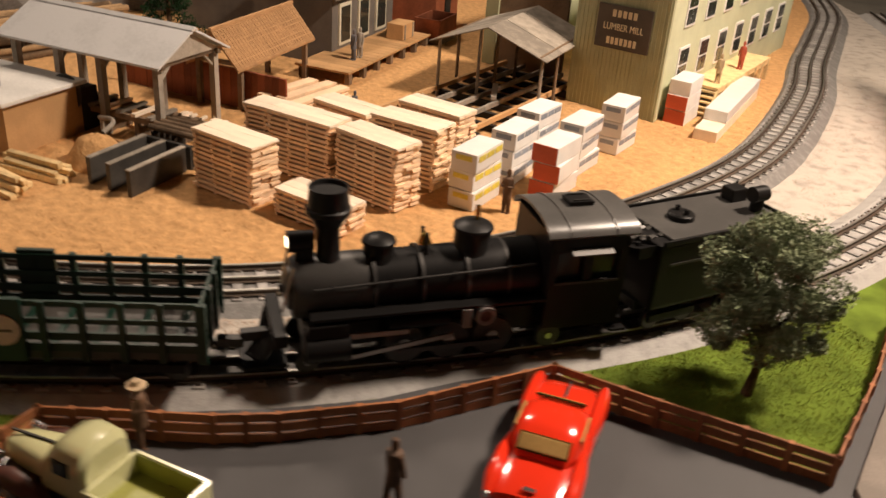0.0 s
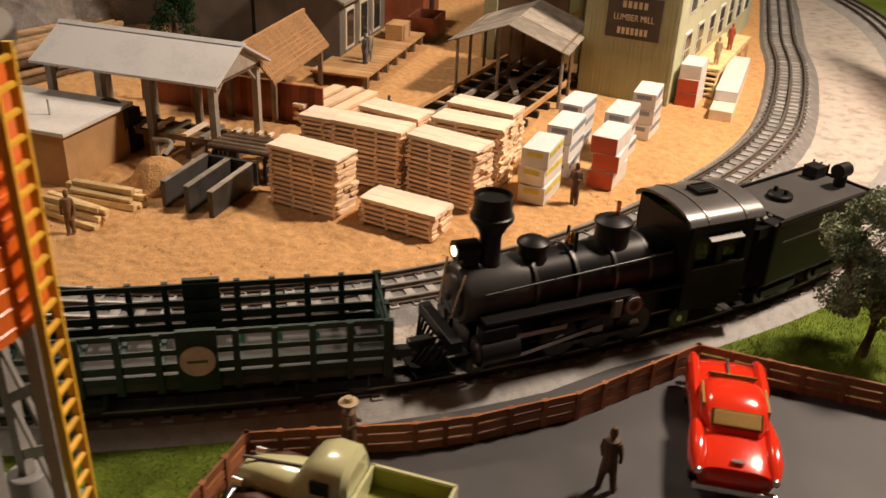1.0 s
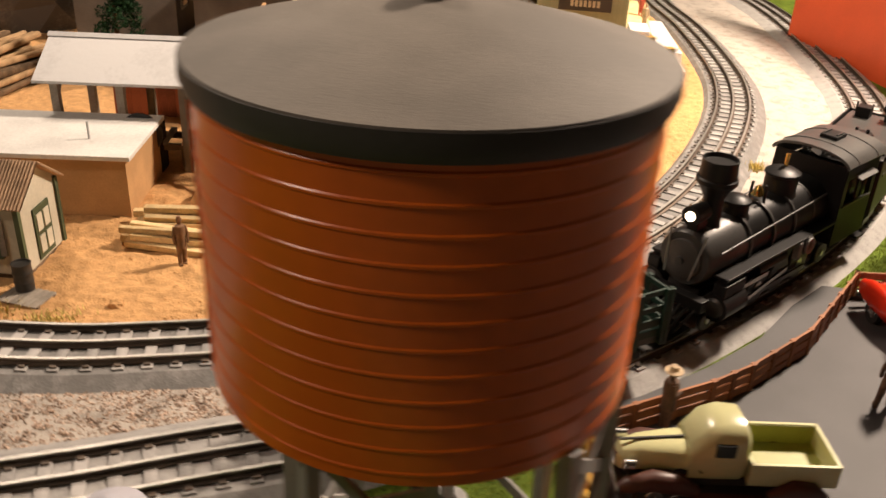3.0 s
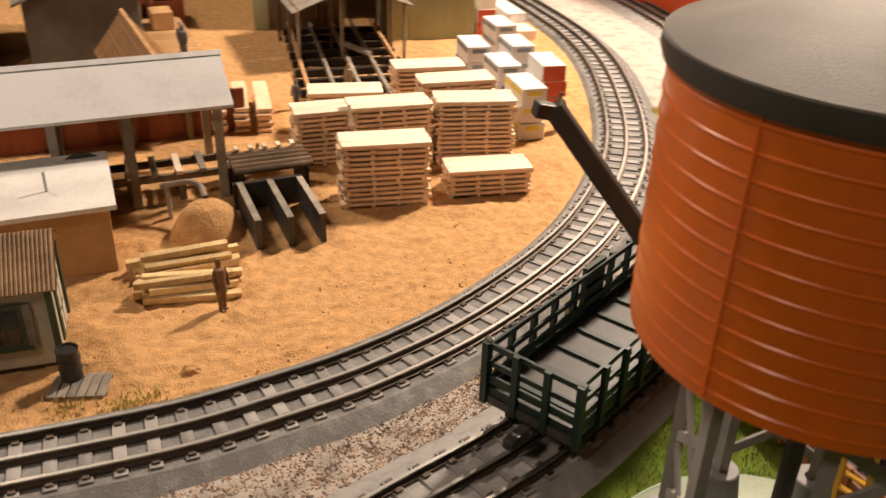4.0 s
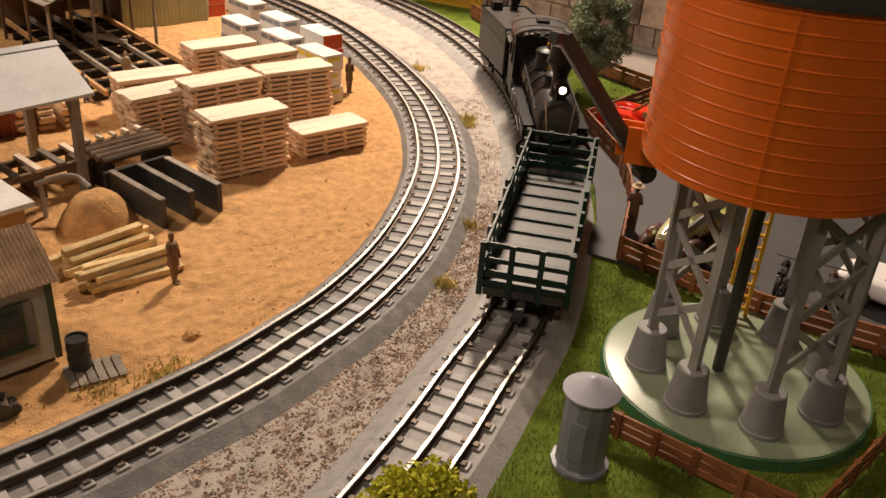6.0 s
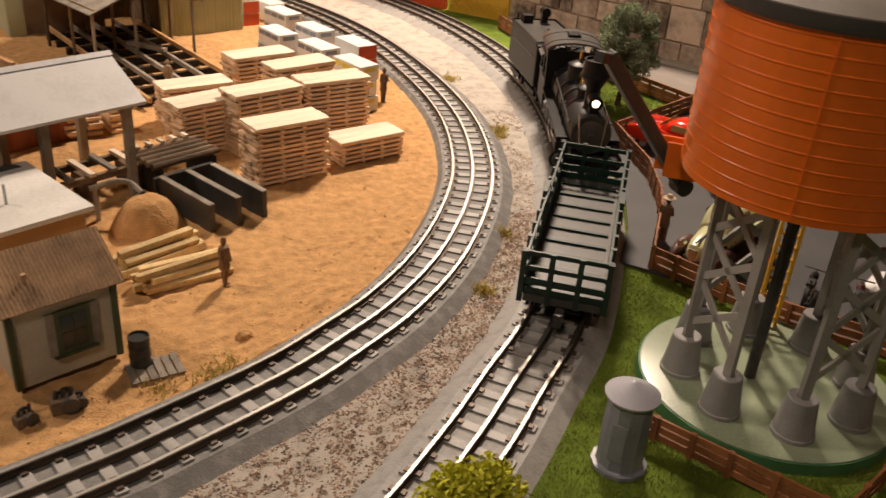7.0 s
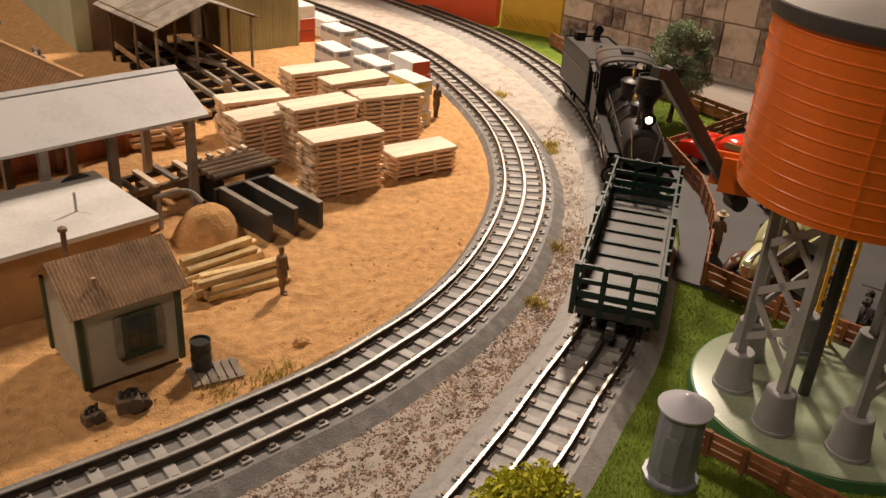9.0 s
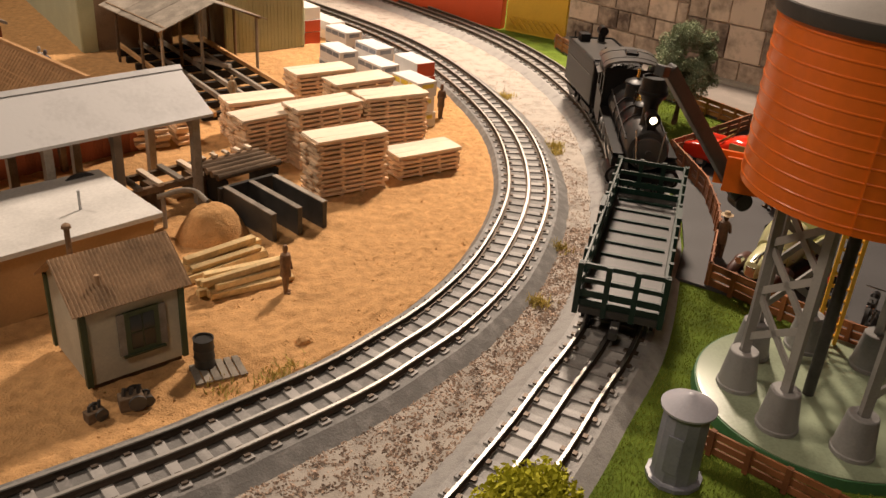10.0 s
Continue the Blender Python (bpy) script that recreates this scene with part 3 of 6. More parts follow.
def heap():
    bm = bmesh.new()
    n, k = 64, 26
    rows = []
    for j in range(k + 1):
        g = j / k
        ring = []
        for i in range(n):
            a = 2 * math.pi * i / n
            r = 0.028 * (1 + 0.10 * noise.noise(Vector((math.cos(a), math.sin(a), 0.3)))) * (1 - g)
            z = 0.027 * (1 - (1 - g) ** 2.4) - 0.002
            p = Vector((r * math.cos(a), r * math.sin(a), z))
            p += Vector((0, 0, 1)) * (0.0011 * noise.noise(p * 130) + 0.0007 * noise.noise(p * 420))
            ring.append(bm.verts.new(p))
        rows.append(ring)
    for p, q in zip(rows, rows[1:]):
        for i in range(n):
            bm.faces.new((p[i], p[(i + 1) % n], q[(i + 1) % n], q[i]))
    bmesh.ops.remove_doubles(bm, verts=bm.verts[:], dist=0.00005)
    solo("sawdust_mound", bm, M_SAND, "rounded heap of orange sawdust under the blower pipe", "sawdust heap", smooth=True, m=pose(-0.109, 0.437, 0))


heap()

# dark sorting bins: three upright partitions with a slatted deck at the head
bins = thing("sorting_bins", pose(-0.066, 0.463, 0, 0, 0, -53), "black sorting bins with three upright partitions", "sorting bins")
for k, y in enumerate((-0.0215, 0.0005, 0.0225)):
    bm = bmesh.new()
    add_box(bm, (0.002 * k, y, 0.0115), (0.066, 0.0042, 0.022), bevel=0.0006)
    p = part("partition", bm, M_DRUM, bins)
    bm = bmesh.new()
    add_box(bm, (0.002 * k, y, 0.0229), (0.066, 0.0046, 0.0009))
    part("worn_edge", bm, M_GREYWOOD, p)
bm = bmesh.new()
add_box(bm, (-0.035, 0.0, 0.0110), (0.004, 0.052, 0.021))
part("end_board", bm, M_DRUM, bins)
deck = thing("slatted_deck", pose(-0.095, 0.513, 0.0, 0, 0, -53), "slatted timber deck over the head of the bins", "deck")
for k in range(5):
    bm = bmesh.new()
    add_cyl(bm, (-0.016 + 0.008 * k, -0.030, 0.0275), (-0.016 + 0.008 * k, 0.030, 0.0275), 0.0028, 0.0026, 10)
    part("slat", bm, M_OLDWOOD, deck, smooth=True)
for q in (-0.024, 0.024):
    bm = bmesh.new()
    add_box(bm, (0, q, 0.0125), (0.040, 0.003, 0.024))
    part("deck_frame", bm, M_DARK, deck)
for k in range(5):
    bm = bmesh.new()
    add_box(bm, (-0.019, -0.022 + 0.011 * k, 0.0315), (0.008, 0.003, 0.0022))
    part("chock", bm, M_PINE_TOP, deck)


# ---------------------------------------------------------------- buildings
def gable_roof(bm, length, half, eave, ridge, thick, m, over=0.0):
    """Two thick slopes; the ridge runs along local x."""
    for q in (-1, 1):
        add_prism(bm, [(q * half, eave), (0, ridge), (0, ridge + thick), (q * half, eave + thick)], length + over, m)


def saw_shed():
    """Open timber shed: posts, braces, long grey roof, log carriage below."""
    c = Vector((-0.216, 0.476, 0))
    t = thing("saw_shed", pose(c.x, c.y, 0, 0, 0, 36.5), "open timber saw shed with a long grey sheet roof", "shed")
    L, H = 0.190, 0.049
    bm = bmesh.new()
    gable_roof(bm, L, H, 0.0745, 0.1000, 0.0022, Matrix.Identity(4))
    roof = part("roof", bm, M_ZINC, t, "pale grey weathered sheet roof")
    bm = bmesh.new()
    add_prism(bm, [(-0.004, 0.1010), (0, 0.1038), (0.004, 0.1010)], L + 0.002, Matrix.Identity(4))
    part("ridge_cap", bm, M_ZINC, roof)
    for x in (-0.082, -0.030, 0.020, 0.084):
        for y in (-0.038, 0.038):
            bm = bmesh.new()
            add_box(bm, (x, y, 0.038), (0.0062, 0.0062, 0.077))
            part("post", bm, M_GREYWOOD, t)
        bm = bmesh.new()
        add_box(bm, (x, 0, 0.0745), (0.0045, 0.084, 0.0045))
        part("tie_beam", bm, M_OLDWOOD, t)
        for q in (-1, 1):
            bm = bmesh.new()
            add_cyl(bm, (x, q * 0.036, 0.060), (x, q * 0.022, 0.0735), 0.0018, n=6)
            part("brace", bm, M_GREYWOOD, t)
    for y in (-0.038, 0.038):
        bm = bmesh.new()
        add_box(bm, (0, y, 0.0742), (0.182, 0.0045, 0.0045))
        part("eave_beam", bm, M_OLDWOOD, t)
    for x in (-0.088, 0.088):
        bm = bmesh.new()
        add_prism(bm, [(-0.040, 0.0765), (0, 0.0975), (0.040, 0.0765)], 0.0016, pose(x, 0, 0))
        part("gable_board", bm, M_GREYWOOD, t)
    return t


saw_shed()
# the log carriage that runs under the shed and out to the deck
t = thing("log_carriage", pose(-0.190, 0.470, 0, 0, 0, 36.5), "log carriage with bright chocks on low rails", "sawmill machine")
for y in (-0.014, 0.014):
    bm = bmesh.new()
    add_box(bm, (0.0, y, 0.020), (0.17, 0.004, 0.005))
    part("bearer", bm, M_OLDWOOD, t)
for k in range(9):
    bm = bmesh.new()
    add_box(bm, (-0.07 + 0.0175 * k, 0, 0.0240), (0.0048, 0.036, 0.0028))
    part("roller", bm, M_GREYWOOD if k % 2 else M_PINE_TOP, t)
for k in range(5):
    bm = bmesh.new()
    add_box(bm, (-0.075 + 0.037 * k, 0, 0.009), (0.005, 0.032, 0.0176))
    part("trestle", bm, M_OLDWOOD, t)
t = thing("saw_machine", pose(-0.206, 0.440, 0, 0, 0, 36.5), "dark iron saw head with a round blade", "sawmill machine")
bm = bmesh.new()
add_box(bm, (0, 0, 0.020), (0.026, 0.020, 0.040), bevel=0.002)
part("housing", bm, M_DARK, t)
bm = bmesh.new()
add_cyl(bm, (0.0, -0.013, 0.036), (0.0, -0.0145, 0.036), 0.017, n=36)
part("saw_blade", bm, M_GRAPHITE, t)
# long red-brown planked wall and board piles behind the shed
t = thing("plank_wall", pose(-0.253, 0.568, 0, 0, 0, 36.5), "red-brown upright plank wall behind the shed", "plank wall")
PW = board_mesh("plank", (0.0080, 0.0030, 0.040), M_REDWOOD, 31)
for k in range(25):
    piece("plank", PW, pose(-0.105 + 0.0084 * k, 0.0004 * (k % 3), 0.0198), t)
t = thing("board_pile", pose(-0.190, 0.655, 0, 0, 0, 118), "three rows of yellowish boards stacked low", "lumber stack")
BP = board_mesh("board", (0.080, 0.0130, 0.0030), M_PINE, 33)
for r_ in range(3):
    for k in range(5):
        piece("board", BP, pose(0.003 * ((k * 7 + r_) % 3) - 0.004, -0.020 + 0.020 * r_, 0.0022 + 0.0046 * k, 0, 0, (k * 5 % 3) - 1), t)


def brown_roof_shed():
    """Small shelter with a steep brown shingle roof over the board piles."""
    t = thing("shelter", pose(-0.272, 0.628, 0, 0, 0, 131.5), "small open shelter with a tan-brown shingle roof", "shed")
    bm = bmesh.new()
    gable_roof(bm, 0.163, 0.030, 0.042, 0.078, 0.0025, Matrix.Identity(4))
    roof = part("roof", bm, M_BROWN_ROOF, t, "tan-brown shingle roof")
    slope = math.degrees(math.atan2(0.036, 0.030))
    bm = bmesh.new()
    add_box(bm, None, (0.163, 0.0013, 0.0008), m=Matrix.Identity(4))
    lath = mesh_of("batten", bm, M_BROWN_ROOF)
    bm = bmesh.new()
    add_box(bm, None, (0.0011, 0.0440, 0.0007), m=Matrix.Identity(4))
    strip = mesh_of("strip", bm, M_BROWN_ROOF)
    for q in (-1, 1):
        for k in range(9):
            g = (k + 0.5) / 9
            piece("batten", lath, pose(0, q * 0.030 * g, 0.0808 - 0.036 * g, -q * slope, 0, 0), roof)
        for k in range(30):
            piece("strip", strip, pose(-0.0785 + 0.157 * k / 29, q * 0.0148, 0.0628, -q * slope, 0, 0), roof)
    bm = bmesh.new()
    add_box(bm, (0, 0, 0.0812), (0.165, 0.0036, 0.0026))
    part("ridge_board", bm, M_BROWN_ROOF, roof)
    for x in (-0.068, 0.068):
        for y in (-0.024, 0.024):
            bm = bmesh.new()
            add_box(bm, (x, y, 0.0240), (0.005, 0.005, 0.048))
            part("post", bm, M_OLDWOOD, t)
        bm = bmesh.new()
        add_box(bm, (x, 0, 0.047), (0.004, 0.052, 0.004))
        part("tie_beam", bm, M_OLDWOOD, t)


brown_roof_shed()


def office():
    """Low building with a flat whitewashed roof."""
    a, b = Vector((-0.133, 0.371)), Vector((-0.189, 0.446))
    d = (b - a).normalized()
    ang = math.degrees(math.atan2(d.y, d.x))          # depth direction
    L = 0.20
    along = Vector((-d.y, d.x))                        # to the far end
    c = (a + b) / 2 + along * (L / 2)
    t = thing("flat_roofed_building", pose(c.x, c.y, 0, 0, 0, ang + 90), "low tan building with a flat whitewashed roof", "building")
    D = (b - a).length
    bm = bmesh.new()
    add_box(bm, (0, 0, 0.0475), (L, D, 0.0035), bevel=0.0008)
    roof = part("roof", bm, M_WHITE_ROOF, t, "flat whitewashed roof")
    bm = bmesh.new()
    add_cyl(bm, (-0.060, 0.012, 0.049), (-0.060, 0.012, 0.063), 0.0010, n=8)
    part("vent_pipe", bm, M_ZINC, roof)
    bm = bmesh.new()
    add_box(bm, (0, 0, 0.0228), (L - 0.010, D - 0.010, 0.0456))
    part("wall", bm, M_TAN, t, "tan board wall")
    for k in range(3):
        for q in (-1,):
            bm = bmesh.new()
            add_box(bm, (-0.06 + 0.035 * k, -(D - 0.010) / 2, 0.019), (0.018, 0.0016, 0.022))
            w = part("window", bm, M_OLDWOOD, t)
            for j in (-1, 1):
                bm = bmesh.new()
                add_box(bm, (-0.06 + 0.035 * k + j * 0.0042, -(D - 0.010) / 2 - 0.0008, 0.019), (0.0068, 0.0010, 0.018))
                part("pane", bm, M_WINDOW if k else M_CREAM, w)
    return t


office()


def corrugated(length, a, b, waves, depth=0.0010):
    """A corrugated sheet in the plane from a to b (y, z pairs), its waves along x."""
    bm = bmesh.new()
    n = waves * 4
    rows = []
    nx, nz = -(b[1] - a[1]), (b[0] - a[0])
    k = math.hypot(nx, nz)
    nx, nz = nx / k, nz / k
    for th in (0.0, 0.0009):
        for (y, z) in (a, b):
            rows.append([bm.verts.new((-length / 2 + length * i / n, y + nx * (depth * math.sin(i * math.pi / 2) + th), z + nz * (depth * math.sin(i * math.pi / 2) + th))) for i in range(n + 1)])
    lo0, lo1, hi0, hi1 = rows
    for i in range(n):
        bm.faces.new((lo0[i], lo0[i + 1], lo1[i + 1], lo1[i]))
        bm.faces.new((hi0[i], hi1[i], hi1[i + 1], hi0[i + 1]))
        bm.faces.new((lo0[i], hi0[i], hi0[i + 1], lo0[i + 1]))
        bm.faces.new((lo1[i], lo1[i + 1], hi1[i + 1], hi1[i]))
    return bm


def hut():
    c, s = rot(32.5)
    x, y = -0.157, 0.2415
    w, d = 0.0555, 0.0515
    t = thing("hut", pose(x + c * w / 2 - s * d / 2, y + s * w / 2 + c * d / 2, 0, 0, 0, 32.5), "small cream hut with green corner boards and a rusty corrugated roof", "hut")
    ev, rd = 0.0525, 0.0708
    bm = bmesh.new()
    add_prism(bm, [(-d / 2, 0.0035), (-d / 2, ev), (0, rd - 0.001), (d / 2, ev), (d / 2, 0.0035)], w, Matrix.Identity(4))
    wall = part("wall", bm, M_CREAM, t, "cream board walls")
    bm = bmesh.new()
    add_box(bm, (0, 0, 0.002), (w - 0.003, d - 0.003, 0.0052))
    part("footing", bm, M_OLDWOOD, t)
    for q in (-1, 1):
        for p in (-1, 1):
            bm = bmesh.new()
            add_box(bm, (q * w / 2, p * d / 2, 0.0275), (0.0034, 0.0034, 0.048))
            part("corner_board", bm, M_GREEN_TRIM, t, "dark green corner board")
    sl = 0.0042
    drop = (rd - ev) / (d / 2)
    for q in (-1, 1):
        bm = corrugated(w + 0.011, (q * (d / 2 + sl), ev - drop * sl + 0.0012), (0, rd + 0.0012), 30, 0.0006)
        part("roof", bm, M_RUST_ROOF, t, "rust-brown corrugated roof sheet")
    win = part("window", (lambda b: (add_box(b, (0.004, -d / 2 - 0.0006, 0.0300), (0.0205, 0.0018, 0.0265)), b)[1])(bmesh.new()), M_GREEN_TRIM, t, "dark sash window in green frame")
    for j in (-1, 1):
        for k in (-1, 1):
            bm = bmesh.new()
            add_box(bm, (0.004 + j * 0.0036, -d / 2 - 0.0014, 0.0300 + k * 0.0055), (0.0064, 0.0010, 0.0100))
            part("pane", bm, M_WINDOW, win)
    for j in (-1, 1):
        bm = bmesh.new()
        add_box(bm, (0.004 + j * 0.0118, -d / 2 - 0.0010, 0.0300), (0.0040, 0.0012, 0.026))
        part("shutter", bm, M_GREYWOOD, t)
    bm = bmesh.new()
    add_box(bm, (0.004, -d / 2 - 0.0016, 0.0163), (0.024, 0.003, 0.0012))
    part("window_sill", bm, M_GREEN_TRIM, win)
    door = part("door", (lambda b: (add_box(b, (w / 2 + 0.0004, 0.002, 0.0235), (0.0014, 0.021, 0.036)), b)[1])(bmesh.new()), M_GREEN_TRIM, t, "green framed door with pale panels")
    for k in range(2):
        for j in (-1, 1):
            bm = bmesh.new()
            add_box(bm, (w / 2 + 0.0013, 0.002 + j * 0.0047, 0.0155 + 0.0155 * k), (0.0008, 0.0068, 0.0120))
            part("door_panel", bm, M_CREAM, door)
    bm = bmesh.new()
    add_cyl(bm, (-0.018, 0.010, 0.055), (-0.018, 0.010, 0.0830), 0.0016, n=12)
    ch = part("stovepipe", bm, M_RUST_ROOF, t, smooth=True)
    bm = bmesh.new()
    add_lathe(bm, [(0, 0.0835), (0.0027, 0.0835), (0.0024, 0.0852), (0, 0.0868)], 14, (-0.018, 0.010, 0))
    part("stovepipe_cap", bm, M_RUST_ROOF, ch, smooth=True)
    bm = bmesh.new()
    add_cyl(bm, (-0.014, -0.017, 0.055), (-0.014, -0.017, 0.0655), 0.0014, n=10)
    part("vent", bm, M_RUST_ROOF, t, smooth=True)


hut()


def oil_drum(x, y, label, r=0.0058, h=0.0185, z=0.0022, mtl=M_DRUM):
    bm = bmesh.new()
    prof = [(0, 0), (r, 0), (r, 0.001)]
    for k in (0.33, 0.66):
        prof += [(r, h * k - 0.001), (r + 0.0004, h * k), (r, h * k + 0.001)]
    prof += [(r, h - 0.001), (r + 0.0003, h), (r - 0.0006, h), (r - 0.0008, h - 0.001), (0, h - 0.001)]
    add_lathe(bm, prof, 24)
    return solo("oil_drum", bm, mtl, label, "oil drum", smooth=True, m=pose(x, y, z))


oil_drum(-0.098, 0.262, "dark oil drum standing on a small pallet")
t = thing("pallet", pose(-0.090, 0.2575, 0, 0, 0, 20), "small weathered pallet under the oil drum", "pallet")
PS = board_mesh("slat", (0.0040, 0.020, 0.0010), M_GREYWOOD, 44)
for k in range(6):
    piece("slat", PS, pose(-0.0125 + 0.005 * k, 0, 0.0015, 0, 0, k % 3 - 1), t)
for q in (-1, 1):
    bm = bmesh.new()
    add_box(bm, (0, q * 0.0075, 0.0006), (0.030, 0.002, 0.0012))
    part("bearer", bm, M_OLDWOOD, t)


def scrap(x, y, seed, label, size=0.013):
    """A rusty little machine: block, flywheels and pipes."""
    r = random.Random(seed)
    t = thing("scrap_machine", pose(x, y, 0, 0, 0, r.uniform(0, 90)), label, "machine part")
    bm = bmesh.new()
    add_box(bm, (0, 0, size * 0.32), (size, size * 0.62, size * 0.64), bevel=0.001)
    part("block", bm, M_OLDWOOD, t)
    for q in (-1, 1):
        bm = bmesh.new()
        add_cyl(bm, (0.2 * size, q * size * 0.35, size * 0.4), (0.2 * size, q * size * 0.47, size * 0.4), size * 0.36, n=18)
        part("flywheel", bm, M_DRUM, t)
    for k in range(3):
        bm = bmesh.new()
        add_cyl(bm, ((k - 1) * size * 0.3, 0, size * 0.55), ((k - 1) * size * 0.3 + 0.001, 0.001, size * r.uniform(0.8, 1.05)), size * 0.09, n=8)
        part("pipe", bm, M_GRAPHITE, t)


scrap(-0.133, 0.227, 3, "rusty engine block with flywheels on the sawdust")
scrap(-0.127, 0.229, 7, "small rusty pump beside the engine block", 0.009)
scrap(-0.150, 0.217, 9, "brown scrap lump on the sawdust", 0.010)


def rock(name, x, y, z, s, mtl, label, seed, kind=""):
    bm = bmesh.new()
    bmesh.ops.create_icosphere(bm, subdivisions=3, radius=1)
    for v in bm.verts:
        n = v.co.normalized()
        v.co = Vector((n.x * s[0], n.y * s[1], n.z * s[2])) * (1 + 0.35 * noise.noise(n * 1.7 + Vector((seed, 0, 0))) + 0.16 * noise.noise(n * 5 + Vector((0, seed, 0))))
    solo(name, bm, mtl, label, "rock", kind=kind, m=pose(x, y, z))


rock("clod", -0.041, 0.287, 0.0008, (0.0050, 0.0042, 0.0034), M_SAND, "brown clod of earth on the sawdust", 2)

# rail ramp in front of the mill: sleepers, skids and the canopy above
t = thing("rail_ramp", pose(-0.150, 0.835, 0, 0, 0, 118), "log ramp of long timber rails leading into the mill", "ramp")
for k in range(5):
    bm = bmesh.new()
    add_box(bm, (0.01, -0.052 + 0.026 * k, 0.0100), (0.30, 0.0034, 0.0050))
    part("skid", bm, M_TAN if k in (0, 4) else M_GREYWOOD, t)
for k in range(9):
    bm = bmesh.new()
    add_box(bm, (-0.125 + 0.033 * k, 0, 0.0040), (0.006, 0.120, 0.0070))
    part("sleeper", bm, M_DARK, t)
bm = bmesh.new()
add_box(bm, (0.02, -0.012, 0.0155), (0.052, 0.006, 0.004), 28)
part("loose_board", bm, M_GREYWOOD, t)


def canopy():
    """Gabled sheet canopy on thin posts before the mill's mouth."""
    r_, l_ = Vector((-0.085, 0.876, 0.062)), Vector((-0.196, 0.798, 0.063))
    c = (r_ + l_) / 2
    w = (r_ - l_).length
    ang = math.degrees(math.atan2(r_.y - l_.y, r_.x - l_.x))
    D = 0.150
    t = thing("canopy", pose(c.x, c.y, 0, 0, 0, ang), "open gabled canopy of grey sheets on thin posts", "canopy")
    for q in (-1, 1):
        for k in range(3):
            bm = bmesh.new()
            m = pose(0, D * (k + 0.5) / 3 + 0.0005 * k, 0, 0, 0, 90)
            add_prism(bm, [(q * w / 2 * -1, 0.0625), (0, 0.0875), (0, 0.0887), (q * w / 2 * -1, 0.0637)], D / 3 - 0.0006, m)
            part("roof_sheet", bm, M_GREYWOOD, t, "grey-brown roof sheet")
    for x in (-w / 2 + 0.008, w / 2 - 0.008, -0.012):
        for y in (0.012, 0.062, 0.125):
            bm = bmesh.new()
            h = 0.064 + 0.024 * (1 - abs(x) / (w / 2))
            add_cyl(bm, (x, y, 0), (x, y, h), 0.0019, n=8)
            part("post", bm, M_OLDWOOD if y > 0.03 else M_GREYWOOD, t)
    for x in (-w / 2 + 0.008, w / 2 - 0.008):
        bm = bmesh.new()
        add_box(bm, (x, D / 2, 0.0655), (0.003, D - 0.006, 0.003))
        part("rafter", bm, M_OLDWOOD, t)
    return ang


canopy_angle = canopy()


